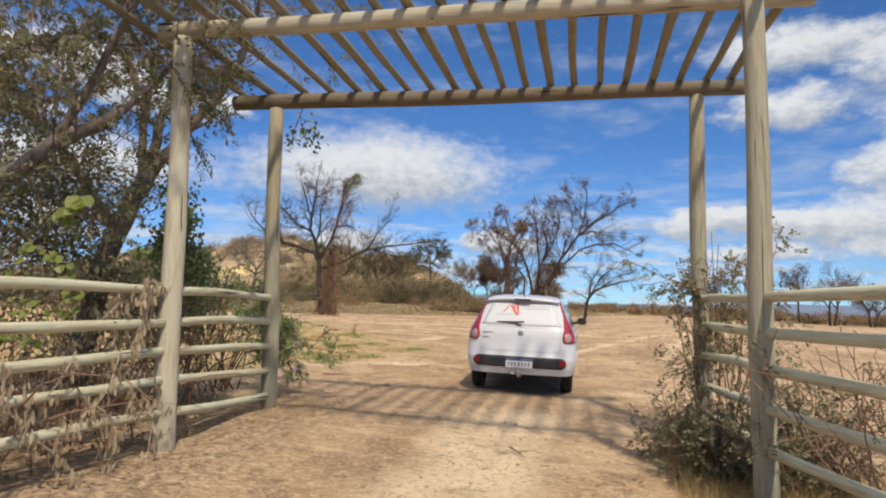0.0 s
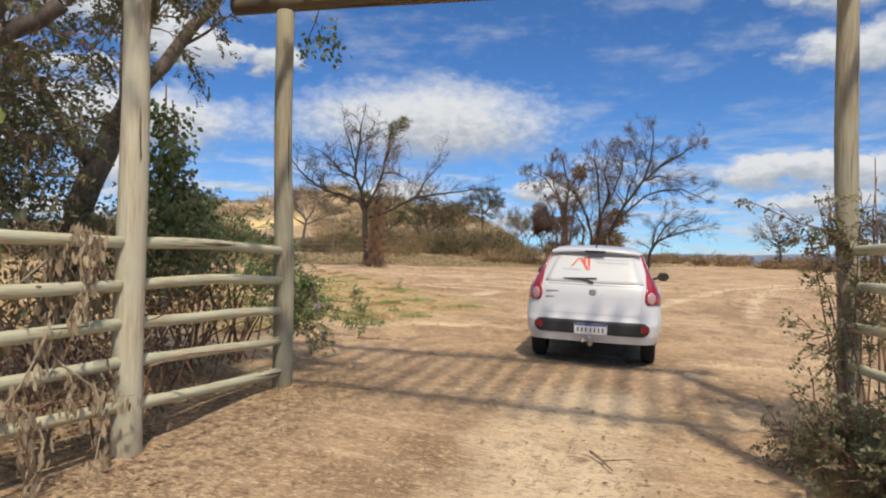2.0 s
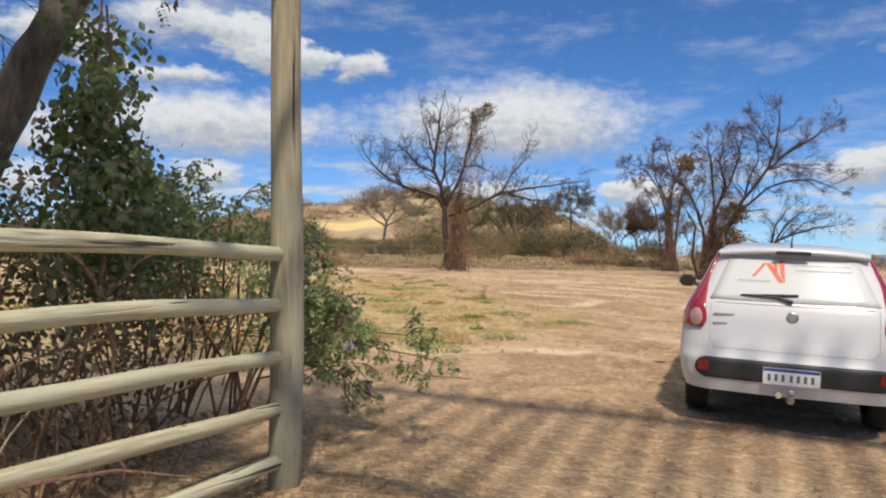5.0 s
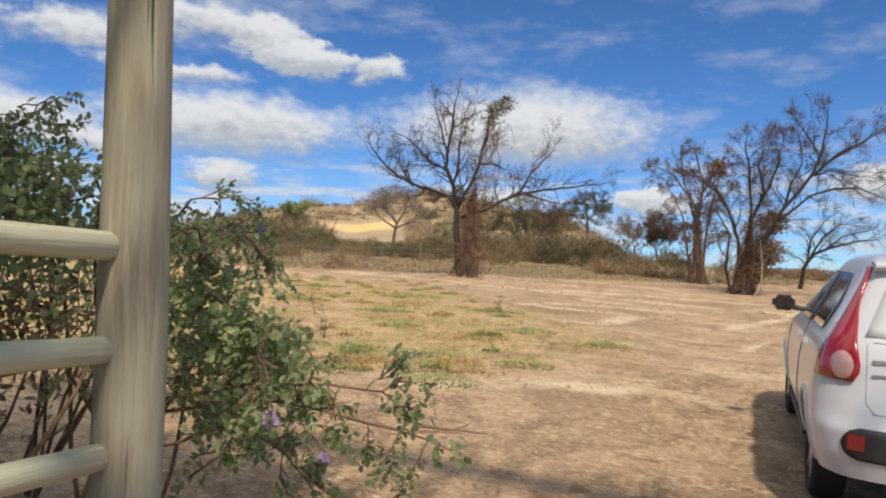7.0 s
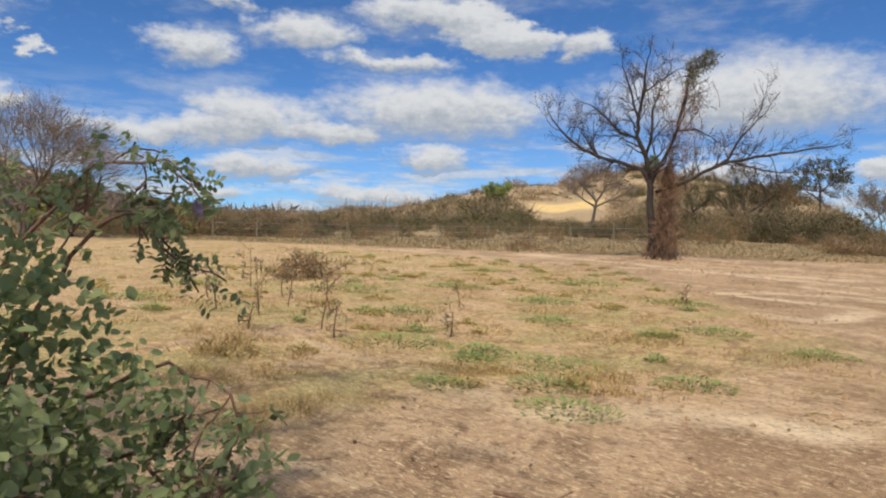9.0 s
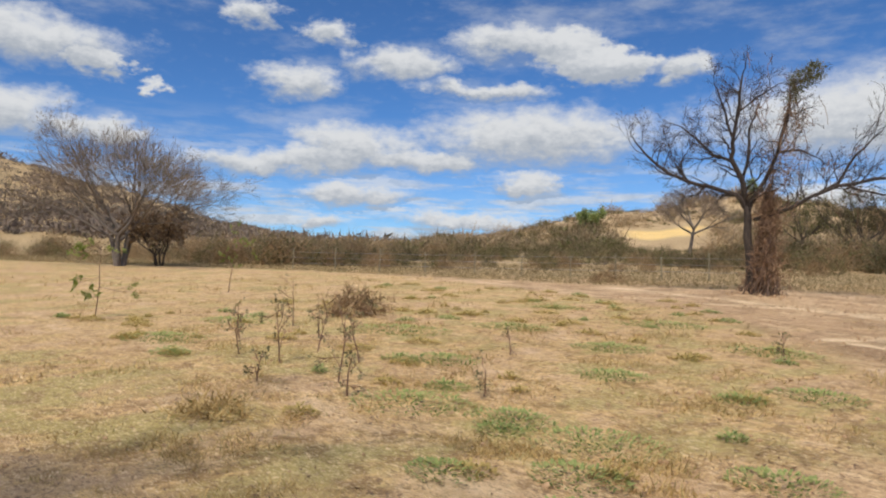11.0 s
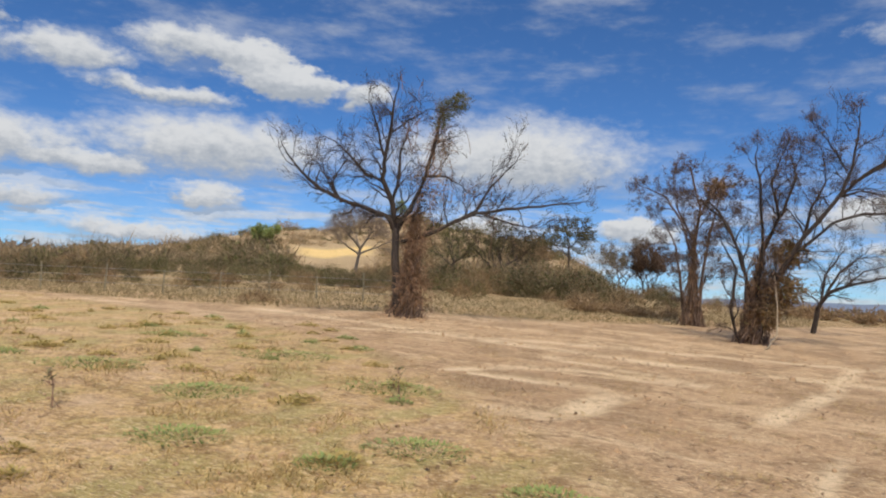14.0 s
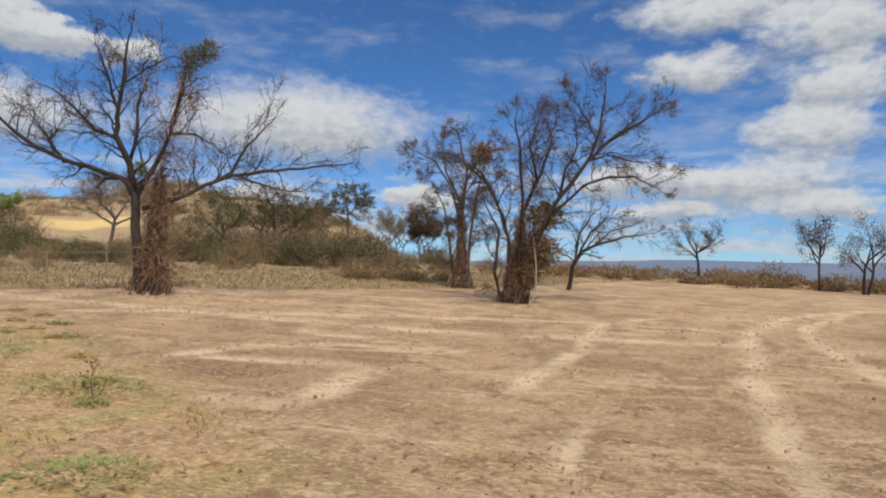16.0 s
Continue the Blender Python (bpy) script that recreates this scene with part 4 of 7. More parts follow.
def tri_mesh(name, co, mat):
    """A mesh of loose triangles from an array (n, 3, 3)."""
    n = len(co)
    me = bpy.data.meshes.new(name)
    me.vertices.add(3 * n)
    me.vertices.foreach_set("co", co.reshape(-1).astype(np.float32))
    me.loops.add(3 * n)
    me.loops.foreach_set("vertex_index", np.arange(3 * n, dtype=np.int32))
    me.polygons.add(n)
    me.polygons.foreach_set("loop_start", np.arange(0, 3 * n, 3, dtype=np.int32))
    me.update(calc_edges=True)
    me.materials.append(mat)
    return me


def dome_tris(rng, centres, half, count, size, slim=0.45, low=-0.15, out=0.6):
    """Loose leaf and twig triangles filling uneven domes. centres, half: (n, 3); size: (n,)."""
    n = len(centres)
    d = rng.normal(size=(n, count, 3))
    d /= np.linalg.norm(d, axis=-1, keepdims=True)
    d[..., 2] = np.where(d[..., 2] < low, -d[..., 2], d[..., 2])
    lobes = 0.72 + 0.38 * np.sin(3 * np.arctan2(d[..., 1], d[..., 0]) + rng.uniform(0, 6, (n, 1))) * (1 - np.abs(d[..., 2]))
    rad = rng.uniform(0.25, 1, (n, count)) ** 0.45 * lobes * rng.uniform(0.75, 1.15, (n, count))
    p = centres[:, None] + d * rad[..., None] * half[:, None]
    a = rng.normal(size=(n, count, 3)) + d * out
    a[..., 2] += 0.1
    a /= np.linalg.norm(a, axis=-1, keepdims=True)
    b = np.cross(a, rng.normal(size=(n, count, 3)))
    b /= np.linalg.norm(b, axis=-1, keepdims=True) + 1e-9
    s = size[:, None, None] * rng.uniform(0.6, 1.5, (n, count, 1))
    co = np.stack([p - b * s * slim * 0.5, p + b * s * slim * 0.5, p + a * s], axis=2)
    return co.reshape(-1, 3, 3)


def wander(rng, p, d, length, segs, bend, lift=0.0):
    pts = [Vector(p)]
    d = Vector(d).normalized()
    for _ in range(segs):
        d = (d + unit(rng) * bend + Vector((0, 0, lift))).normalized()
        pts.append(pts[-1] + d * (length / segs))
    return pts, d


def grow(wood, twigs, tips, rng, p, d, length, r, level, spread=0.8, lift=0.06, bend=0.22, kids=(3, 5)):
    """A branch and its side branches; ends are collected in tips as (point, direction)."""
    pts, dd = wander(rng, p, d, length, 5 if level > 0 else 3, bend, lift)
    n = len(pts) - 1
    rad = [max(0.004, r * (1 - 0.65 * i / n)) for i in range(n + 1)]
    (wood if level > 1 else twigs).tube(pts, rad, 7 if level > 2 else 5 if level > 1 else 3)
    if level <= 0:
        tips.append((pts[-1], dd))
        tips.append((pts[len(pts) // 2], dd))
        return
    for _ in range(rng.randint(*kids)):
        u = rng.uniform(0.25, 1.0)
        i = min(n - 1, int(u * n))
        q = pts[i].lerp(pts[i + 1], u * n - i)
        base = (pts[i + 1] - pts[i]).normalized()
        side = base.cross(unit(rng)).normalized()
        nd = (base + side * rng.uniform(0.5, 1.0) * spread).normalized()
        grow(wood, twigs, tips, rng, q, nd, length * rng.uniform(0.45, 0.7), max(0.004, r * (1 - 0.65 * u) * 0.6), level - 1, spread, lift, bend, kids)
    grow(wood, twigs, tips, rng, pts[-1], dd, length * 0.55, max(0.004, r * 0.33), level - 1, spread, lift, bend, kids)


def leaves_at(tips, rng, count, length, spread, geo=None, droop=0.0, chips=True):
    g = geo or Geo()
    for p, d in tips:
        for _ in range(int(count) + (1 if rng.random() < count - int(count) else 0)):
            q = p + unit(rng) * rng.uniform(0, spread)
            dd = (d + unit(rng) * 1.2 + Vector((0, 0, -droop))).normalized()
            ln = length * rng.uniform(0.6, 1.3)
            if chips:
                g.chip(q, dd, unit(rng), ln, ln * 0.6)
            else:
                g.leaf(q, dd, unit(rng), ln, ln * 0.62)
    return g


def tree_from_limbs(name, place, right, limbs, seed, label, mats, leaf_share, leaf_mat, leaf_len=0.07, twig_level=2, density=4.0, depth=0.35, extra=None, stout=1.0, twig_len=(0.45, 0.95)):
    """A tree whose main limbs are given as ((across, up, radius), ...) metres from the base; depth is drawn at random."""
    rng = random.Random(seed)
    right = Vector(right).normalized()
    away = Vector((-right.y, right.x, 0))
    root = thing(name, place, label, "tree")
    wood, twigs, tips = Geo(), Geo(), []
    for pts in limbs:
        dep, slope = 0.0, rng.uniform(-depth, depth)
        line, rad = [], []
        for i, (u, z, r) in enumerate(pts):
            if i:
                dep += slope * abs(u - pts[i - 1][0]) + slope * 0.35 * abs(z - pts[i - 1][1])
            line.append(right * u + away * dep + Vector((0, 0, z)))
            rad.append(r * stout if r > 0.05 else r)
        fine, frad = [], []
        for i in range(len(line) - 1):
            for k in range(3):
                f = k / 3
                fine.append(line[i].lerp(line[i + 1], f) + unit(rng) * (0.02 if i + k else 0))
                frad.append(rad[i] + (rad[i + 1] - rad[i]) * f)
        fine.append(line[-1])
        frad.append(rad[-1])
        wood.tube(fine, frad, 8)
        for i in range(1, len(fine) - 1):
            if frad[i] > 0.085:
                continue
            seg = fine[i + 1] - fine[i]
            if rng.random() < density * seg.length:
                base = seg.normalized()
                nd = (base * 0.8 + base.cross(unit(rng)).normalized() * 0.9 + Vector((0, 0, 0.2))).normalized()
                grow(wood, twigs, tips, rng, fine[i], nd, rng.uniform(*twig_len), max(0.010, frad[i] * 0.5), twig_level, 0.95, 0.02, 0.38, (3, 5))
        grow(wood, twigs, tips, rng, fine[-1], fine[-1] - fine[-2], 0.42, max(0.008, frad[-1]), twig_level, 0.9, 0.02, 0.36, (3, 5))
    part("trunk", wood, mats[0], root, smooth=True)
    part("branch", twigs, mats[1], root)["kind"] = "stuff"
    if leaf_share:
        lv = leaves_at(tips, rng, leaf_share, leaf_len, 0.15)
        if lv.f:
            part("leaves", lv, leaf_mat, root, "few dry brown leaves")["kind"] = "stuff"
    if extra:
        extra(root, rng, tips)
    return root


def shaggy_creeper(root, rng, height, radius, mat_stem, mat_leaf, leaf_n, label, lean=(0, 0), off=(0, 0)):
    """Dead creepers hanging round a trunk."""
    stems, shreds = Geo(), Geo()
    for k in range(60):
        w = rng.uniform(0, 6.28)
        z = rng.uniform(0.4, 1.1) * height
        r = radius * rng.uniform(0.3, 1.15)
        pts = []
        for i in range(10):
            u = i / 9
            rr = r * (0.30 + 0.8 * (1 - u) ** 1.6) + 0.07 * math.sin(i * 2 + k)
            pts.append((off[0] + rr * math.cos(w + u * 1.2) + lean[0] * u * z + rng.gauss(0, 0.02), off[1] + rr * math.sin(w + u * 1.2) + lean[1] * u * z + rng.gauss(0, 0.02), u * z))
        stems.tube(pts, [0.02 - 0.0014 * i for i in range(10)], 4)
    for _ in range(leaf_n):
        w, z = rng.uniform(0, 6.28), (1 - math.sqrt(rng.random() * 0.97)) * 1.35 * height
        bulge = 1 + 0.35 * math.sin(z * 3.1 + w * 2) + 0.25 * math.sin(z * 7.3 - w * 3)
        r = radius * rng.uniform(0.25, 1.1) * max(0.2, 1.1 - 0.8 * z / height) * bulge
        if math.sin(z * 5.0 + w * 4) + 0.4 * math.sin(z * 11 + w) < -0.75:
            continue
        p = Vector((off[0] + r * math.cos(w) + lean[0] * z, off[1] + r * math.sin(w) + lean[1] * z, z))
        shreds.chip(p, Vector((rng.uniform(-0.7, 0.7), rng.uniform(-0.7, 0.7), -1)), unit(rng), rng.uniform(0.06, 0.22), rng.uniform(0.012, 0.04))
    part("creeper_stem", stems, mat_stem, root)["kind"] = "stuff"
    part("creeper", shreds, mat_leaf, root, label)["kind"] = "stuff"


def clump(root, rng, centre, radius, count, mat, name, label, size=0.09, slim=0.3):
    r = np.random.default_rng(rng.randint(0, 9999))
    co = dome_tris(r, np.array([centre], float), np.array([[radius, radius, radius * 0.9]]), count, np.array([size]), slim, -2)
    part(name, tri_mesh(name, co, mat), None, root, label)["kind"] = "stuff"


def web(root, rng, columns, right, mat, label):
    """Fine hanging tangle of dead creeper stems; columns: (across, up, half width, half height, count)."""
    r = np.random.default_rng(rng.randint(0, 9999))
    co = []
    for u, z, w, h, n in columns:
        c = np.array([[right[0] * u, right[1] * u, z]])
        co.append(dome_tris(r, c, np.array([[w, w, h]]), n, np.array([0.34]), 0.045, -2, 0.2))
    co = np.concatenate(co)
    co = co[co[:, :, 2].min(axis=1) > 0.02]
    stuff(part("creeper_web", tri_mesh("creeper_web", co, mat), None, root, label))


# bare tree in the clearing; limbs read as across, up
K1 = 0.0105


def l1(*pts):
    return [((x - 347) * K1 * 0.88, (737 - y) * K1 * 0.83, r * 0.95) for x, y, r in pts]


def build_tree_one():
    limbs = [
        l1((347, 745, 0.20), (338, 640, 0.16), (330, 540, 0.14), (328, 470, 0.13)),
        l1((328, 470, 0.10), (300, 425, 0.085), (240, 403, 0.075), (165, 388, 0.06), (110, 362, 0.05), (60, 320, 0.035), (12, 265, 0.02)),
        l1((328, 475, 0.12), (312, 385, 0.10), (282, 312, 0.08), (285, 240, 0.065), (298, 150, 0.045), (305, 60, 0.02)),
        l1((330, 470, 0.10), (372, 380, 0.075), (408, 290, 0.06), (428, 200, 0.05), (440, 130, 0.03)),
        l1((345, 500, 0.08), (430, 472, 0.07), (500, 430, 0.062), (560, 402, 0.055), (640, 386, 0.045), (740, 374, 0.032), (850, 356, 0.015)),
        l1((505, 428, 0.05), (562, 388, 0.042), (600, 312, 0.03), (660, 245, 0.012)),
        l1((282, 312, 0.055), (230, 290, 0.045), (180, 235, 0.03), (135, 190, 0.018)),
        l1((590, 398, 0.035), (672, 426, 0.026), (752, 432, 0.013)),
        l1((285, 240, 0.045), (262, 170, 0.032), (240, 95, 0.018)),
        l1((298, 160, 0.03), (350, 120, 0.022), (400, 90, 0.012)),
        l1((312, 390, 0.06), (330, 300, 0.045), (330, 220, 0.03), (350, 150, 0.015)),
        l1((165, 388, 0.04), (130, 330, 0.03), (150, 290, 0.015)),
        l1((408, 290, 0.04), (470, 280, 0.03), (520, 300, 0.015)),
    ]

    def extra(root, rng, tips):
        shaggy_creeper(root, rng, 2.7, 0.42, M_BARK_RED, M_CREEPER, 2600, "dead brown creepers hanging round the trunk", (0.06, 0.03), (0.16, 0.06))
        web(root, rng, ((0.3, 0.8, 0.68, 1.1, 1300), (0.38, 2.1, 0.55, 1.2, 900), (0.75, 3.6, 0.7, 1.0, 260), (0.95, 4.7, 0.6, 0.9, 200)), (0.885, 0.466), M_CREEPER_PALE, "haze of fine dead creeper stems")
        for c, rad, cnt in (((0.95, 0.50, 5.81), 0.46, 800), ((1.25, 0.65, 6.04), 0.40, 650), ((0.80, 0.40, 5.39), 0.3, 260)):
            clump(root, rng, c, rad, cnt, M_SCRUB_GREEN, "epiphyte", "olive clump of epiphytes high in the branches", 0.12, 0.13)
        clump(root, rng, (-0.1, 0.0, 3.0), 0.26, 260, M_LEAF_GREEN, "epiphyte", "small green clump in the fork", 0.10, 0.3)
        g = Geo()
        for _ in range(60):
            w, r = rng.uniform(0, 6.28), 0.15 + 0.8 * rng.random() ** 1.4
            s = rng.uniform(0.04, 0.13) * (1.25 - r)
            x, y = r * math.cos(w), r * math.sin(w)
            g.tube([(x, y, -0.02), (x + 0.02, y, s * 0.5), (x + 0.01, y + 0.02, s)], [s, s * 0.9, s * 0.3], 6, True)
        part("root_mound", g, M_CLOD, root, "dark lumps of earth and bark round the foot")["kind"] = "stuff"
        hang = Geo()
        for _ in range(230):
            p, d = tips[rng.randrange(len(tips))]
            if not -0.4 < p.x * 0.885 + p.y * 0.466 < 2.4 or p.z < 2.2:
                continue
            pts, _d = wander(rng, p, (rng.uniform(-0.5, 0.5), rng.uniform(-0.5, 0.5), -1), rng.uniform(0.2, 1.0), 5, 0.45, -0.05)
            hang.tube(pts, 0.008, 3)
        part("hanging_stem", hang, M_TWIG, root)["kind"] = "stuff"
    x, y = -11.05, 29.0
    return tree_from_limbs("bare_tree", (x, y, gz(x, y) - 0.03), (0.885, 0.466, 0), limbs, 11, "bare grey tree with dead creepers round its trunk", (M_BARK, M_BRANCH), 1.6, M_LEAF_CROWN, 0.032, 2, 8.5, 0.5, extra, 0.78)


K2 = 0.0112


def l2(*pts):
    return [((x - 440) * K2 * 0.93, (690 - y) * K2 * 0.87, r) for x, y, r in pts]


def build_tree_two():
    limbs = [
        l2((440, 700, 0.13), (440, 560, 0.11), (470, 410, 0.09), (520, 300, 0.065), (552, 190, 0.04), (545, 150, 0.02)),
        l2((455, 700, 0.13), (485, 525, 0.11), (560, 385, 0.095), (636, 272, 0.08), (660, 200, 0.055), (672, 90, 0.02)),
        l2((640, 270, 0.06), (700, 212, 0.05), (765, 168, 0.035), (838, 118, 0.012)),
        l2((485, 525, 0.09), (562, 412, 0.075), (640, 332, 0.06), (722, 300, 0.045), (800, 294, 0.03), (878, 330, 0.012)),
        l2((425, 700, 0.11), (428, 500, 0.085), (392, 385, 0.06), (350, 300, 0.035)),
        l2((440, 570, 0.08), (412, 432, 0.06), (372, 332, 0.045), (300, 262, 0.02)),
        l2((452, 610, 0.08), (462, 402, 0.06), (455, 255, 0.04), (440, 165, 0.018)),
        l2((470, 420, 0.06), (500, 330, 0.045), (480, 240, 0.03), (500, 170, 0.015)),
        l2((560, 385, 0.05), (580, 300, 0.035), (610, 230, 0.02), (600, 150, 0.012)),
        l2((636, 272, 0.04), (690, 255, 0.025), (780, 275, 0.012)),
        l2((412, 690, 0.06), (390, 600, 0.05), (400, 480, 0.035), (370, 420, 0.02)),
        l2((660, 200, 0.03), (620, 130, 0.02), (600, 100, 0.012)),
    ]

    def extra(root, rng, tips):
        shaggy_creeper(root, rng, 2.6, 0.42, M_BARK_RED, M_CREEPER, 1000, "tangle of dead creepers round the stems", (0.10, 0.05))
        web(root, rng, ((0.1, 0.8, 0.6, 0.9, 600), (0.4, 1.9, 0.75, 1.2, 700), (0.5, 3.2, 0.85, 0.9, 200)), (1, 0.02), M_CREEPER_PALE, "tangle of fine dead stems")
        for c, rad, cnt in (((0.75, 0.1, 1.5), 0.75, 1700), ((0.35, -0.1, 0.8), 0.6, 900), ((0.9, 0.2, 2.5), 0.65, 1100)):
            clump(root, rng, c, rad, cnt, M_CLIMBER, "climber", "brown and olive climber between the stems", 0.12, 0.35)
        stick = Geo()
        stick.tube([(0.55, -0.35, 1.9), (0.62, -0.6, 1.0), (0.60, -0.95, 0.35), (0.35, -1.5, 0.0), (0.28, -1.7, 0.0)], [0.012, 0.018, 0.022, 0.022, 0.012], 6, True)
        part("fallen_branch", stick, M_TWIG_PALE, root, "pale broken branch leaning on the ground", True)
    x, y = -2.2, 33.0
    tree_from_limbs("bare_tree", (x, y, gz(x, y) - 0.03), (1, 0.02, 0), limbs, 23, "many-stemmed bare tree with sparse brown leaves", (M_BARK, M_BRANCH), 11, M_LEAF_CROWN, 0.027, 2, 12.0, 0.5, extra, 0.6)
    # slimmer tree behind, with rust-brown leaves
    k = 0.0125

    def l3(*pts):
        return [((x - 320) * k, (640 - y) * k, r) for x, y, r in pts]
    limbs = [
        l3((322, 645, 0.13), (318, 520, 0.11), (322, 400, 0.09), (332, 300, 0.065), (305, 190, 0.025)),
        l3((320, 460, 0.07), (282, 340, 0.055), (240, 270, 0.035), (180, 240, 0.015)),
        l3((330, 330, 0.06), (362, 270, 0.045), (392, 215, 0.02)),
        l3((335, 640, 0.09), (345, 480, 0.07), (360, 380, 0.05), (380, 290, 0.02)),
        l3((322, 400, 0.05), (270, 300, 0.03), (260, 210, 0.015)),
        l3((300, 640, 0.06), (285, 520, 0.045), (270, 410, 0.03), (230, 330, 0.015)),
    ]

    def extra_b(root, rng, tips):
        shaggy_creeper(root, rng, 3.4, 0.4, M_BARK_RED, M_CREEPER, 1500, "dead creepers round the trunk")
        clump(root, rng, (0.7, 0.2, 4.9), 0.6, 800, M_LEAF_DRY, "dry_foliage", "rust-brown dry foliage", 0.12, 0.4)
    x, y = -3.95, 38.2
    tree_from_limbs("bare_tree", (x, y, gz(x, y) - 0.03), (1, 0.02, 0), limbs, 29, "slim dry tree with rust-brown leaves and creepers", (M_BARK_RED, M_BRANCH), 9, M_LEAF_CROWN, 0.042, 2, 7.5, 0.4, extra_b, 0.7)
    # low bare tree spreading to one side
    k = 0.0135

    def l4(*pts):
        return [((x - 520) * k, (640 - y) * k, r) for x, y, r in pts]
    limbs = [
        l4((520, 645, 0.10), (530, 570, 0.08), (552, 528, 0.07), (600, 505, 0.05), (660, 488, 0.035), (730, 478, 0.012)),
        l4((552, 528, 0.05), (585, 470, 0.04), (630, 430, 0.025), (670, 425, 0.01)),
        l4((540, 550, 0.05), (550, 480, 0.04), (580, 430, 0.025), (600, 405, 0.01)),
        l4((600, 505, 0.035), (640, 465, 0.025), (700, 450, 0.01)),
    ]
    x, y = 0.1, 41.0
    tree_from_limbs("bare_tree", (x, y, gz(x, y) - 0.03), (1, 0.02, 0), limbs, 31, "low bare tree with a fine spreading crown", (M_BARK, M_BRANCH), 2, M_LEAF_CROWN, 0.03, 2, 8.0, 0.5)


build_tree_one()
build_tree_two()


def round_tree(name, az, dist, height, crown_from, spread, seed, label, bark_mat, leaf_mat=None, leaf_n=0, leaf_len=0.12, stems=1, level=3, trunk_r=0.11, lift=0.07, reach=1.0):
    """A free-standing tree seen at azimuth az from the end of the walk."""
    x, y = END_X - dist * math.sin(radians(az)), END_Y + dist * math.cos(radians(az))
    rng = random.Random(seed)
    root = thing(name, (x, y, gz(x, y) - 0.05), label, "tree")
    wood, twigs, tips = Geo(), Geo(), []
    for s in range(stems):
        w = 6.28 * s / max(1, stems) + rng.uniform(0, 1)
        d = Vector((math.cos(w) * 0.25, math.sin(w) * 0.25, 1)) if stems > 1 else Vector((rng.uniform(-0.1, 0.1), rng.uniform(-0.1, 0.1), 1))
        pts, dd = wander(rng, (0.15 * math.cos(w) * (stems > 1), 0.15 * math.sin(w) * (stems > 1), 0), d, height * crown_from, 5, 0.08)
        wood.tube(pts, [trunk_r * (1 - 0.08 * i) for i in range(6)], 8)
        limbs = 5 if stems == 1 else 3
        for i in range(limbs):
            a = 6.28 * i / limbs + rng.uniform(-0.4, 0.4)
            nd = Vector((math.cos(a) * spread, math.sin(a) * spread, rng.uniform(0.5, 1.1)))
            grow(wood, twigs, tips, rng, pts[-1 - (i % 2)], nd, reach * height * (1 - crown_from) * rng.uniform(0.42, 0.6), trunk_r * 0.62, level, 0.85, lift, 0.2, (3, 4))
    part("trunk", wood, bark_mat, root, smooth=True)
    part("branch", twigs, bark_mat, root)["kind"] = "stuff"
    if leaf_n:
        part("crown", leaves_at(tips, rng, leaf_n, leaf_len, 0.3), leaf_mat, root)
    return root


def twig_dome(root, seed, centre, half, count, size, mat):
    """A crown of fine radiating twigs over the branches."""
    r = np.random.default_rng(seed)
    c = np.array(centre, float)
    d = r.normal(size=(count, 3))
    d /= np.linalg.norm(d, axis=1, keepdims=True)
    d[:, 2] = np.abs(d[:, 2]) * 1.05 - 0.12
    p = c + d * np.array(half) * (r.uniform(0.3, 1, count) ** 0.45)[:, None]
    a = d + r.normal(size=(count, 3)) * 0.45 + np.array([0, 0, 0.25])
    a /= np.linalg.norm(a, axis=1, keepdims=True)
    b = np.cross(a, r.normal(size=(count, 3)))
    b /= np.linalg.norm(b, axis=1, keepdims=True)
    ln = size * r.uniform(0.5, 1.3, (count, 1))
    co = np.stack([p - b * 0.014, p + b * 0.014, p + a * ln], axis=1)
    stuff(part("twig_haze", tri_mesh("twig_haze", co, mat), None, root, "haze of fine bare twigs"))


M_DOME_TWIG = leafy("dome_twig", (0.20, 0.15, 0.11), (0.32, 0.25, 0.19), (0.40, 0.32, 0.24), 0.9, 0.2)
round_tree("umbrella_tree", 12.6, 62, 6.0, 0.62, 1.7, 5, "slender tree with a flat thin grey-green crown", M_BARK, M_SCRUB_DARK, 8, 0.13, 1, 3, 0.11, 0.0, 2.0)
domed = round_tree("bare_tree", 30.1, 52, 5.4, 0.40, 0.9, 6, "pale-trunked bare tree with a dense domed crown", M_BARK_GREY, None, 0, 0.1, 1, 4, 0.15, 0.03, 1.1)
twig_dome(domed, 61, (0, 0, 3.3), (2.5, 2.5, 2.0), 2600, 0.5, M_DOME_TWIG)
round_tree("small_tree", 22.0, 46, 4.2, 0.38, 1.2, 7, "small olive-brown tree at the edge of the clearing", M_BARK, M_SCRUB_GREEN, 5, 0.09, 1, 3, 0.10, 0.04, 1.3)
round_tree("small_tree", 18.2, 45, 4.4, 0.25, 1.0, 8, "dark bushy small tree at the edge of the clearing", M_BARK, M_SCRUB_DARK, 4, 0.10, 3, 3, 0.09, 0.05, 1.2)
round_tree("small_tree", 16.2, 48, 4.0, 0.35, 1.0, 9, "small brown tree at the edge of the clearing", M_BARK, M_SCRUB, 8, 0.09, 1, 3, 0.07, 0.05)
round_tree("small_tree", -15.2, 46, 4.3, 0.42, 0.7, 12, "small dry tree alone against the sky", M_BARK, M_LEAF_CROWN, 4, 0.065, 1, 3, 0.10, 0.04)
round_tree("small_tree", -23.4, 43, 4.0, 0.45, 0.8, 13, "small dry tree with a thin crown", M_BARK, M_LEAF_CROWN, 4, 0.065, 1, 3, 0.08, 0.04)
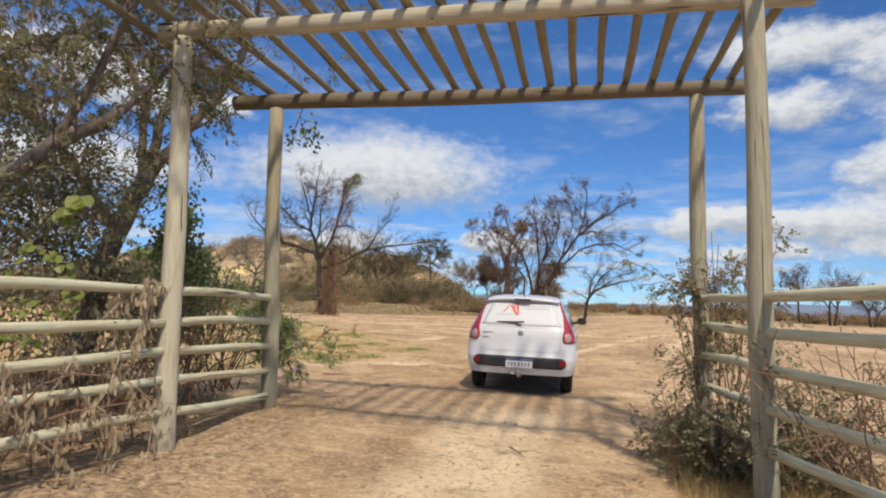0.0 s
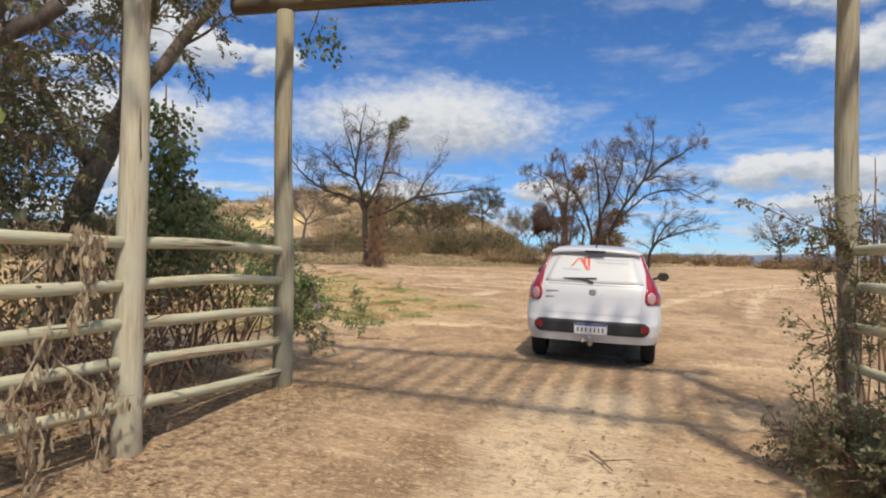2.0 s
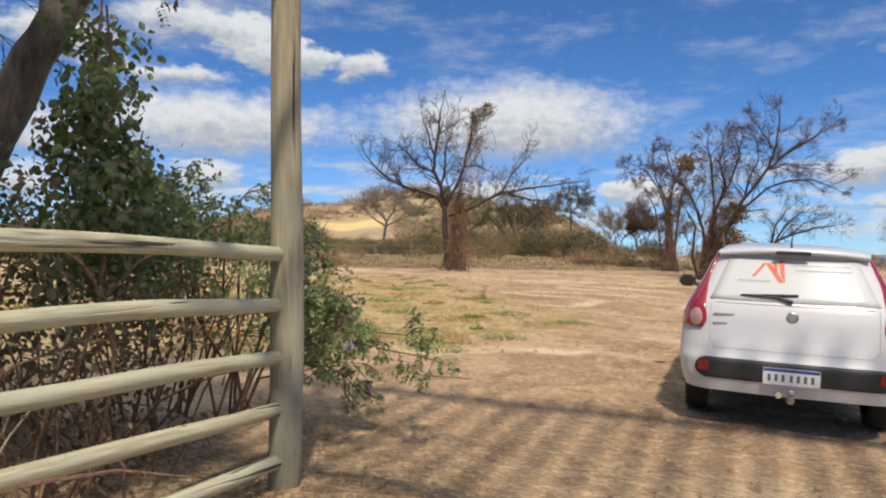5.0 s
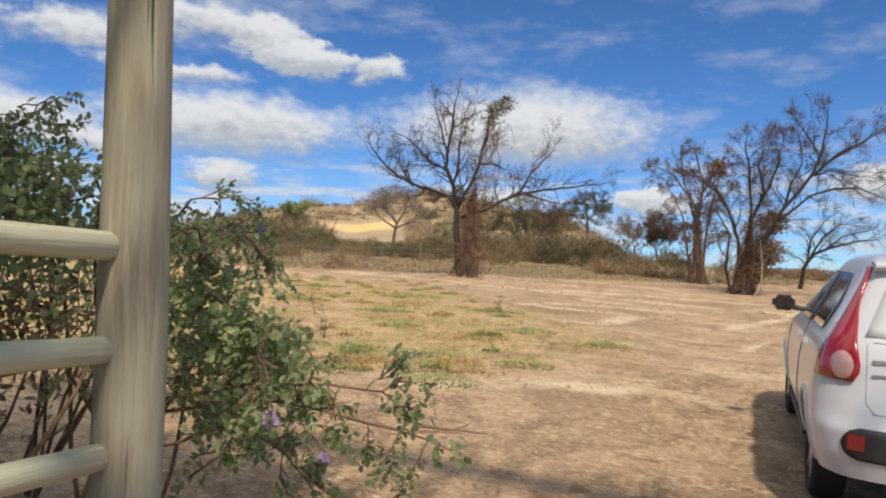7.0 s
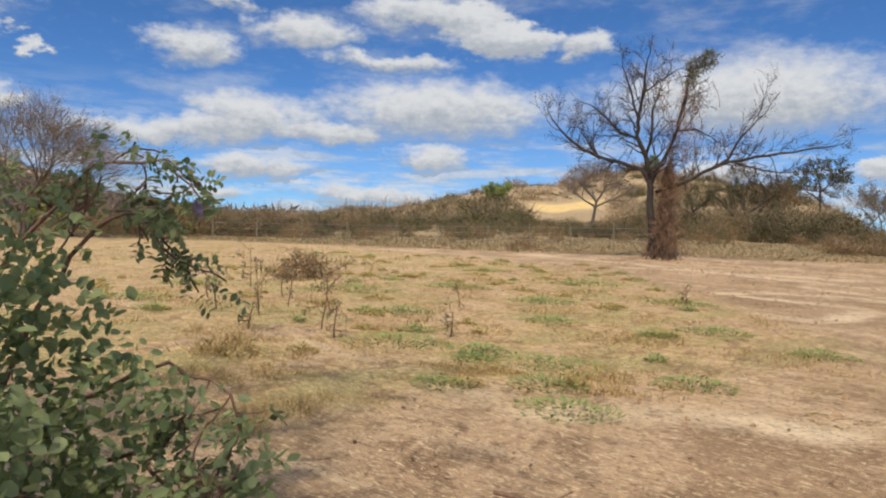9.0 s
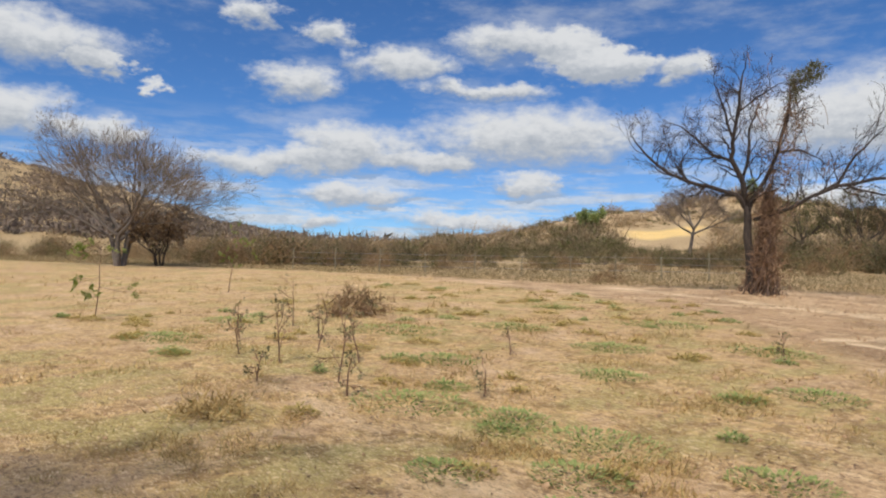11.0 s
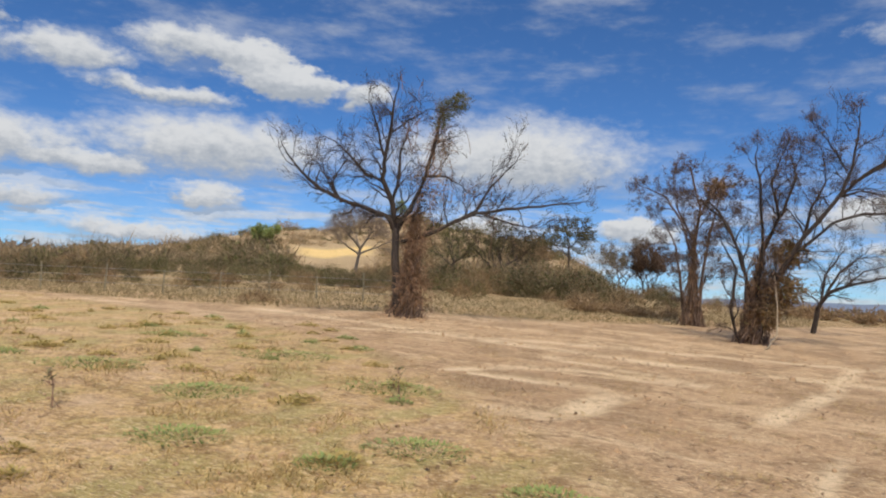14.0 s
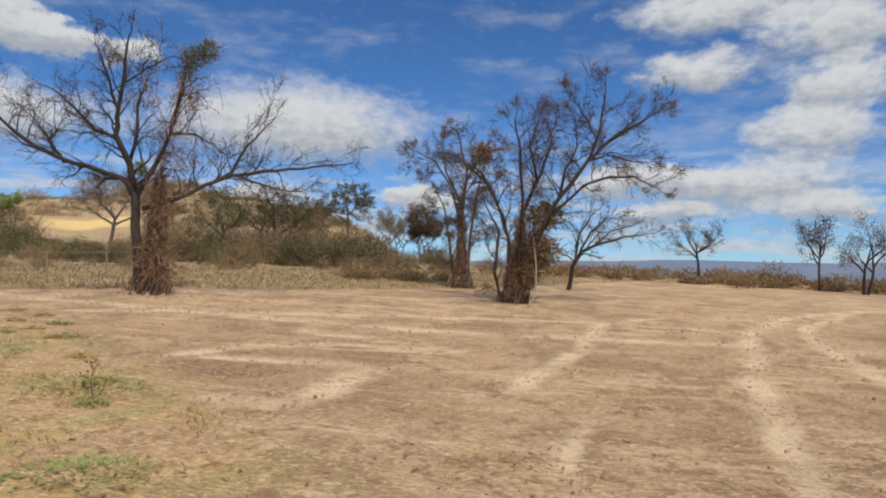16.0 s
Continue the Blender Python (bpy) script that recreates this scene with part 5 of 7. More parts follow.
round_tree("small_tree", -26.2, 42, 4.2, 0.35, 0.7, 14, "bare double-stemmed tree with a bushy foot", M_BARK, M_LEAF_CROWN, 4, 0.065, 2, 3, 0.09, 0.04)
round_tree("small_tree", -28.9, 44, 3.1, 0.35, 0.8, 21, "low dry tree at the edge of the plateau", M_BARK, M_LEAF_CROWN, 5, 0.07, 2, 3, 0.08, 0.04)
wide = round_tree("bare_tree", 77.1, 36, 7.0, 0.22, 1.35, 15, "wide bare grey tree before the hill", M_BARK_GREY, M_TWIG_GREY, 2, 0.05, 4, 4, 0.15, 0.03, 1.15)
twig_dome(wide, 62, (0, 0, 3.6), (4.0, 4.0, 2.6), 2600, 0.7, M_DOME_TWIG)
round_tree("creeper_bush", 74.3, 36, 3.2, 0.2, 0.8, 26, "dark brown creeper-covered bush under the tree", M_BARK, M_LEAF_BROWN, 9, 0.15, 4, 2, 0.06)
round_tree("small_tree", 8.5, 50, 4.2, 0.3, 0.9, 17, "grey bare small tree above the scrub", M_BARK_GREY, M_TWIG_GREY, 5, 0.08, 3, 3, 0.06)
round_tree("small_tree", 6.4, 50, 3.9, 0.3, 0.8, 18, "rust-brown small tree above the scrub", M_BARK_RED, M_LEAF_CROWN, 9, 0.10, 3, 3, 0.06)
round_tree("green_bush", 36.8, 112, 4.2, 0.15, 1.0, 19, "round fresh-green bush among dry scrub", M_BARK, M_WEED, 9, 0.26, 5, 2, 0.06)


# scrub round the clearing and over the hills
def place_scrub():
    rng = np.random.default_rng(5)
    edge = lambda x: np.interp(x, [-60, -30, -18, -12, -3, 5, 30], [14, 29, 36, 40, 44, 58, 56])

    def spread(n, az0, az1, r0, r1):
        az, r = np.radians(rng.uniform(az0, az1, n)), r0 * (r1 / r0) ** rng.uniform(0, 1, n)
        return END_X - r * np.sin(az), END_Y + r * np.cos(az)

    def far_enough(x, y, gap):
        keep = (y > edge(x) + gap) & ((x < 2) | (y > 62))
        az = np.degrees(np.arctan2(-(x - END_X), y - END_Y))
        r = np.hypot(x - END_X, y - END_Y)
        return keep & ~((az > 27.5) & (az < 35) & (r > 66) & (r < 112))

    def bushes(name, n, az, rr, w, h, kinds, label, gap=1.5, thin=None, big=(0.5, 1.35)):
        """Scrub of several materials; kinds: (count, size, slim, out, material)."""
        x, y = spread(n, *az, *rr)
        k = far_enough(x, y, gap)
        patchy = np.array([noise.noise(Vector((a * 0.11, c * 0.11, 3.0))) + 0.6 * noise.noise(Vector((a * 0.33, c * 0.33, 7.0))) for a, c in zip(x, y)])
        k &= rng.random(n) < 0.30 + 0.70 * smooth(patchy, -0.25, 0.3)
        tall = 0.7 + 0.8 * smooth(patchy, -0.1, 0.6)
        az_n = np.degrees(np.arctan2(-(x - END_X), y - END_Y))
        if name not in ("hill_scrub", "hill_bush", "mountain_scrub", "brush_pile", "dark_bush"):
            k &= rng.random(n) < np.interp(az_n, [4, 9, 27, 46, 58], [0.8, 0.5, 0.42, 0.45, 1.0])
        if thin is not None:
            k &= rng.random(n) < thin(x, y)
        x, y = x[k], y[k]
        s = rng.uniform(*big, len(x)) * tall[k]
        az_k = np.degrees(np.arctan2(-(x - END_X), y - END_Y))
        s *= 1 - 0.45 * (az_k > 26.5) * (az_k < 36) * (name != "hill_scrub")
        s *= 1 - 0.15 * (az_k < 26) * (name in ("dry_scrub", "grey_scrub", "olive_scrub"))
        s *= np.where((az_k > 44) & (name not in ("hill_scrub", "hill_bush", "mountain_scrub")), 0.78, 1.0)
        half = np.stack([w * s, w * s, h * s * rng.uniform(0.7, 1.25, len(x))], -1)
        c = np.stack([x, y, ground_z(x, y)], -1)
        for i, (count, size, slim, out, mat) in enumerate(kinds):
            co = dome_tris(rng, c, half, count, size * s, slim, -0.15, out)
            tagged(new(name, tri_mesh(name, co, mat)), label, "scrub", kind="stuff")
    twigs = lambda m, k=1.0: (int(260 * k), 0.55, 0.035, 1.6, m)
    bushes("dry_scrub", 640, (0, 84), (26, 62), 1.25, 1.55, [twigs(M_SCRUB_TWIG, 0.7), (520, 0.10, 0.5, 0.6, M_SCRUB)], "dense dry brown scrub round the clearing", 2.0)
    bushes("grey_scrub", 220, (0, 84), (27, 60), 1.5, 1.6, [twigs(M_TWIG_GREY, 1.2), (200, 0.08, 0.5, 0.6, M_SCRUB)], "leafless grey-brown bushes in the scrub", 3.0)
    bushes("olive_scrub", 520, (0, 84), (28, 66), 1.3, 1.6, [twigs(M_TWIG_GREY, 0.5), (430, 0.10, 0.5, 0.6, M_SCRUB_GREEN)], "olive-green bushes in the scrub", 2.5, lambda x, y: np.clip((-x - 4) / 22, 0.6, 1))
    bushes("dark_bush", 190, (4, 72), (34, 54), 1.6, 1.7, [(900, 0.11, 0.5, 0.6, M_SCRUB_DARK), twigs(M_TWIG_GREY)], "dark olive bushes behind the fence", 2.5, None, (0.6, 1.1))
    bushes("dark_bush", 150, (26, 50), (38, 64), 1.7, 1.5, [(620, 0.12, 0.5, 0.6, M_SCRUB_GREEN), twigs(M_TWIG_GREY, 0.5)], "dark olive bushes at the foot of the hill", 2.5, None, (0.6, 1.15))
    bushes("hill_scrub", 3600, (0, 70), (66, 260), 1.8, 1.2, [(64, 0.30, 0.35, 0.6, M_SCRUB_HILL), (30, 1.0, 0.06, 1.4, M_HILL_TWIG)], "dry bare bushes covering the hill", 8)
    bushes("hill_bush", 2300, (6, 64), (62, 190), 1.25, 1.0, [(90, 0.32, 0.4, 0.6, M_SCRUB_GREEN), (40, 0.9, 0.06, 1.4, M_TWIG_GREY)], "scattered olive bushes on the tan hillside", 8)
    bushes("mountain_scrub", 4600, (52, 110), (150, 620), 4.2, 2.4, [(44, 1.0, 0.4, 0.6, M_MOUNTAIN)], "dry bushes on the far mountain", 8)
    bushes("brush_pile", 46, (4.5, 12), (26.5, 30), 0.9, 0.62, [(240, 0.5, 0.05, 0.3, M_SCRUB_TWIG), (150, 0.16, 0.3, 0.4, M_LEAF_DRY)], "heaps of cleared dry brush at the edge", -2.5)
    # right edge of the plateau
    n = 230
    x, y = rng.uniform(-1, 40, n), 0
    y = 58 + rng.uniform(-4, 7, n) - 0.1 * x
    s = rng.uniform(0.3, 1.0, n) ** 1.5
    co = dome_tris(rng, np.stack([x, y, ground_z(x, y)], -1), np.stack([1.5 * s, 1.5 * s, 1.25 * s], -1), 190, 0.25 * np.ones(n), 0.25)
    tagged(new("edge_scrub", tri_mesh("edge_scrub", co, M_SCRUB)), "low dry scrub along the edge of the plateau", "scrub", kind="stuff")


place_scrub()


# ---- foreground plants ----
def limb_line(wood, rng, pts, r0, r1, n=9):
    fine = []
    for i in range(len(pts) - 1):
        for k in range(3):
            fine.append(Vector(pts[i]).lerp(Vector(pts[i + 1]), k / 3) + unit(rng) * 0.018)
    fine.append(Vector(pts[-1]))
    wood.tube(fine, [r0 + (r1 - r0) * i / (len(fine) - 1) for i in range(len(fine))], n)
    return fine


def sprays(fine, wood, twigs, tips, rng, every, length, level, r=0.012, lift=0.02, start=0.25):
    for i in range(int(len(fine) * start), len(fine) - 1):
        for _ in range(every):
            base = (fine[i + 1] - fine[i]).normalized()
            nd = (base * 0.5 + base.cross(unit(rng)).normalized()).normalized()
            grow(wood, twigs, tips, rng, fine[i], nd, length * rng.uniform(0.6, 1.3), r, level, 0.9, lift, 0.3, (2, 4))


def leaf_sprays(g, rng, tips, pairs, step, length, spread=0.05, droop=0.3, share=1.0):
    """Compound leaves: small leaflets in pairs along a short arching stalk."""
    for p, d in tips:
        if rng.random() > share:
            continue
        dd = (d + unit(rng) * 0.7 + Vector((0, 0, -droop))).normalized()
        q = p + unit(rng) * rng.uniform(0, spread)
        side = dd.cross(unit(rng)).normalized()
        for i in range(pairs):
            q = q + dd * step
            dd = (dd + Vector((0, 0, -0.06 * droop))).normalized()
            for s in (-1, 1):
                ln = length * rng.uniform(0.75, 1.25)
                g.leaf(q, (side * s + dd * 0.5 + unit(rng) * 0.35), (Vector((0, 0, 1)) + unit(rng) * 0.7), ln, ln * 0.62)


def build_roadside_tree():
    """Half-bare tree with creepers behind the left fence."""
    rng = random.Random(41)
    ox, oy = -6.0, 7.5
    oz = gz(ox, oy)
    root = thing("roadside_tree", (ox, oy, oz), "half-bare tree overgrown with creepers behind the fence", "tree")
    wood, twigs, tips = Geo(), Geo(), []
    rel = lambda *p: [(x - ox, y - oy, z - oz) for x, y, z in p]
    limb_line(wood, rng, rel((-6.0, 7.5, oz - 0.05), (-5.9, 7.58, 1.3), (-5.75, 7.68, 2.2), (-5.55, 7.9, 3.0), (-5.4, 8.05, 3.4)), 0.16, 0.11, 10)
    a = limb_line(wood, rng, rel((-5.42, 8.03, 3.33), (-5.12, 8.28, 3.87), (-4.8, 8.35, 4.25), (-4.4, 8.4, 4.9), (-4.1, 8.4, 5.9)), 0.085, 0.03)
    limb_line(wood, rng, rel((-5.12, 8.28, 3.87), (-4.9, 8.5, 4.12), (-4.66, 8.72, 4.4)), 0.024, 0.007, 6)
    c = limb_line(wood, rng, rel((-5.42, 8.03, 3.35), (-5.36, 8.05, 3.9), (-5.2, 8.05, 4.3), (-5.1, 7.9, 5.6)), 0.075, 0.03)
    d = limb_line(wood, rng, rel((-5.7, 7.7, 2.6), (-6.1, 7.4, 3.4), (-6.7, 7.0, 4.2), (-7.3, 6.6, 4.9)), 0.075, 0.025)
    e = limb_line(wood, rng, rel((-5.5, 7.95, 3.2), (-5.6, 8.1, 4.2), (-5.4, 8.2, 5.4), (-5.0, 8.4, 6.3)), 0.06, 0.02)
    h = limb_line(wood, rng, rel((-5.6, 8.1, 4.2), (-6.0, 8.2, 5.0), (-6.1, 8.4, 5.9), (-5.9, 8.5, 6.3)), 0.045, 0.02)
    # upper foliage, mostly out of view, placed to shade the ground past the bush
    crown = []
    for f in (e[8:], h[7:], a[10:]):
        sprays(f, wood, twigs, crown, rng, 4, 1.05, 2, 0.012, 0.0, 0.0)
    for f, ev, st in ((c, 2, 0.3), (d, 3, 0.2)):
        sprays(f, wood, twigs, tips, rng, ev, 0.75, 2, 0.012, 0.0, st)
    bare = []
    sprays(a, wood, twigs, bare, rng, 1, 0.6, 1, 0.014, 0.05, 0.45)
    part("trunk", wood, M_BARK_GREY, root, smooth=True)
    stuff(part("branch", twigs, M_BARK_GREY, root))
    g = Geo()
    leaf_sprays(g, rng, tips, 6, 0.024, 0.040, 0.14, 0.35, 1.0)
    leaf_sprays(g, rng, tips, 6, 0.024, 0.036, 0.32, 0.35, 0.4)
    leaf_sprays(g, rng, crown, 5, 0.03, 0.05, 0.30, 0.35, 0.5)
    stuff(part("foliage", g, M_LEAF_DARK, root, "thin dusty grey-green foliage"))
    # hanging green creeper beside the rear post, and a tuft at the beam
    g = Geo()
    for cx, cy, z0, z1, r, n in ((-4.76, 7.74, 1.8, 2.75, 0.20, 2500), (-4.98, 7.9, 2.7, 3.2, 0.15, 300), (-3.52, 8.42, 3.72, 4.1, 0.13, 120)):
        knots = [(cx + rng.gauss(0, r * 0.75), cy + rng.gauss(0, r * 0.75), rng.uniform(z0, z1)) for _ in range(4 + n // 70)]
        for _ in range(n):
            k = rng.choice(knots)
            p = (k[0] + rng.gauss(0, 0.07) - ox, k[1] + rng.gauss(0, 0.07) - oy, k[2] + rng.gauss(0, 0.09) - oz)
            ln = rng.uniform(0.035, 0.075)
            g.leaf(p, Vector((rng.uniform(-1, 1), rng.uniform(-1, 1), -0.8)), unit(rng), ln, ln * 0.7)
    knotted(g, rng, (-5.05 - ox, 8.1 - oy, 1.7 - oz), (0.62, 0.5, 0.40), 46, 40, 0.046)
    stuff(part("creeper", g, M_LEAF_GREEN, root, "deep green leafy creeper hanging from the limbs"))
    stems = Geo()
    for cx, cy, z0, z1 in ((-4.7, 7.75, 1.2, 3.0), (-4.8, 7.8, 1.4, 3.2), (-4.95, 7.9, 1.8, 3.4), (-3.52, 8.4, 3.7, 4.3)):
        pts, _ = wander(rng, (cx - ox, cy - oy, z1 - oz), (0, 0, -1), z1 - z0, 8, 0.18, -0.1)
        stems.tube(pts, 0.008, 4)
    stuff(part("creeper_stem", stems, M_TWIG, root))


def build_leaning_tree():
    """Low leaning tree whose dry crown reaches over the beam's end."""
    rng = random.Random(47)
    ox, oy = -6.6, 5.3
    oz = gz(ox, oy)
    root = thing("leaning_tree", (ox, oy, oz), "leaning dry tree tangled with grey creepers above the fence", "tree")
    wood, twigs, tips = Geo(), Geo(), []
    rel = lambda *p: [(x - ox, y - oy, z - oz) for x, y, z in p]
    trunk = limb_line(wood, rng, rel((-6.6, 5.3, oz - 0.05), (-6.3, 5.45, 1.3), (-5.7, 5.6, 2.55), (-5.0, 5.85, 3.15), (-4.45, 6.05, 3.5)), 0.14, 0.06, 10)
    b = limb_line(wood, rng, rel((-5.0, 5.85, 3.15), (-4.6, 5.9, 3.9), (-4.2, 5.9, 4.6), (-4.0, 5.8, 5.3)), 0.05, 0.02)
    c = limb_line(wood, rng, rel((-5.7, 5.6, 2.55), (-5.6, 5.5, 3.6), (-5.3, 5.4, 4.6), (-5.0, 5.3, 5.4)), 0.05, 0.02)
    d = limb_line(wood, rng, rel((-6.3, 5.45, 1.3), (-6.6, 5.9, 2.4), (-6.5, 6.3, 3.6), (-6.2, 6.4, 4.8)), 0.06, 0.02)
    e = limb_line(wood, rng, rel((-4.45, 6.05, 3.5), (-4.1, 6.2, 3.9), (-3.9, 6.4, 4.4)), 0.04, 0.015)
    for f, ev in ((trunk, 2), (b, 3), (c, 3), (d, 3), (e, 2)):
        sprays(f, wood, twigs, tips, rng, ev, 0.7, 2, 0.010, -0.01, 0.45)
    part("trunk", wood, M_BARK_GREY, root, smooth=True)
    stuff(part("branch", twigs, M_TWIG, root))
    g = Geo()
    leaf_sprays(g, rng, tips, 6, 0.026, 0.044, 0.16, 0.4, 1.0)
    leaf_sprays(g, rng, tips, 6, 0.024, 0.036, 0.34, 0.4, 0.12)
    knotted(g, rng, (-5.15 - ox, 6.4 - oy, 2.75 - oz), (0.8, 0.4, 0.6), 80, 46, 0.038)
    knotted(g, rng, (-5.9 - ox, 6.5 - oy, 2.9 - oz), (0.8, 0.4, 0.6), 40, 40, 0.036)
    stuff(part("foliage", g, M_LEAF_DARK, root, "dusty grey-green foliage"))
    g = Geo()
    for p, dd in tips:
        if rng.random() < 0.5:
            g.leaf(p, (0.2 * rng.uniform(-1, 1), 0.2 * rng.uniform(-1, 1), -1), unit(rng), rng.uniform(0.04, 0.09), 0.022)
    stuff(part("pod", g, M_LEAF_PALE, root, "pale hanging dry pods"))
    g = Geo()
    for cx, cy, cz, n in ((-4.16, 5.15, 2.43, 12), (-4.5, 5.05, 1.72, 110)):
        for _ in range(n):
            ln = rng.uniform(0.11, 0.17) if n < 20 else rng.uniform(0.06, 0.10)
            p = Vector((cx - ox, cy - oy, cz - oz)) + unit(rng) * (0.10 if n < 20 else 0.4)
            g.leaf(p, (rng.uniform(-1, 1), rng.uniform(-1, 0.3), -0.5), (0.2, -0.8, 0.6), ln, ln * 0.85)
    stuff(part("young_leaf", g, M_LEAF_LIME, root, "bright lime-green young leaves"))


M_LEAF_LIME = leafy("lime_leaf", (0.20, 0.26, 0.05), (0.30, 0.34, 0.08), None, 0.5, 0.45)


def build_thicket():
    """Dry undergrowth behind the left fence."""
    rng = random.Random(53)
    ox, oy = -5.4, 6.2
    oz = gz(ox, oy)
    root = thing("dry_thicket", (ox, oy, oz), "tangled thicket of dry stems and dead leaves behind the fence", "thicket")
    stems, pale, dry, dark = Geo(), Geo(), Geo(), Geo()

    def spot():
        y = 2.9 + 5.7 * rng.random() ** 1.35
        y += 0.3 * rng.gauss(0, 1) * (y < 3.6)
        return rng.uniform(-7.0 + 0.5 * math.sin(y * 1.7) - 0.5 * rng.random() ** 2, -4.12 - 0.05 * abs(y - 6) - max(0, y - 7.4) * 0.3), y
    for k in range(330):
        x, y = spot()
        pts, _ = wander(rng, (x - ox, y - oy, gz(x, y) - oz), (rng.uniform(-0.5, 0.5), rng.uniform(-0.5, 0.5), 1), rng.uniform(0.8, 2.2), 7, 0.42, -0.03)
        (pale if k % 4 == 0 and y < 7 else stems).tube(pts, [rng.uniform(0.006, 0.016) * (1 - 0.1 * i) for i in range(8)], 4)
    for k in range(15000):
        x, y = spot()
        top = 2.05 + 0.4 * math.sin(x * 2.1 + y * 1.3) - 0.6 * max(0, y - 7)
        z = rng.random() ** 1.2 * top
        p = (x - ox, y - oy, gz(x, y) + z - oz)
        ln = rng.uniform(0.035, 0.085)
        if z > top * 0.5 and k % 2 == 0:
            dark.leaf(p, unit(rng) + Vector((0, 0, -0.5)), unit(rng), ln, ln * 0.6)
        else:
            ln *= 0.8
            dry.leaf(p, unit(rng) + Vector((0, 0, -0.8)), unit(rng), ln, ln * 0.5)
    stuff(part("stem", stems, M_TWIG, root))
    stuff(part("pale_stem", pale, M_TWIG_PALE, root))
    stuff(part("dead_leaf", dry, M_LEAF_BROWN, root, "dead brown leaves"))
    knotted(dark, rng, (-6.1 - ox, 6.9 - oy, 2.25 - oz), (1.0, 0.5, 0.42), 60, 44, 0.042)
    knotted(dark, rng, (-5.6 - ox, 7.6 - oy, 2.0 - oz), (0.5, 0.4, 0.4), 30, 44, 0.042)
    stuff(part("green_leaf", dark, M_LEAF_DARK, root, "dusty dark green leaves"))


def build_rail_creeper():
    """Dry creeper hanging over the rails before the front post."""
    rng = random.Random(59)
    ox, oy, oz = -3.9, 5.0, 1.2
    root = thing("dry_creeper", (ox, oy, gz(ox, oy)), "bleached dry creeper with hanging leaves over the rails", "creeper")
    oz = root.location.z
    stems, lv = Geo(), Geo()
    for k in range(26):
        y = rng.uniform(3.4, 5.85)
        x = -3.75 - (5.95 - y) * 0.125 + rng.choice((-0.07, 0.06))
        z = rng.choice((1.78, 1.5, 1.25, 0.98))
        pts, _ = wander(rng, (x - ox, y - oy, z - oz), (rng.uniform(-0.3, 0.2), rng.uniform(-1, 1), -0.6), rng.uniform(0.4, 1.0), 8, 0.4, -0.05)
        stems.tube(pts, [0.008 - 0.0006 * i for i in range(9)], 4)
        for p in pts[1:]:
            for _ in range(6):
                q = p + unit(rng) * 0.05
                ln = rng.uniform(0.05, 0.11)
                lv.leaf(q, (rng.uniform(-0.3, 0.3), rng.uniform(-0.3, 0.3), -1), unit(rng), ln, ln * 0.32)
    stuff(part("stem", stems, M_TWIG_PALE, root))
    stuff(part("dry_leaf", lv, M_LEAF_PALE, root, "pale curled dry leaves"))


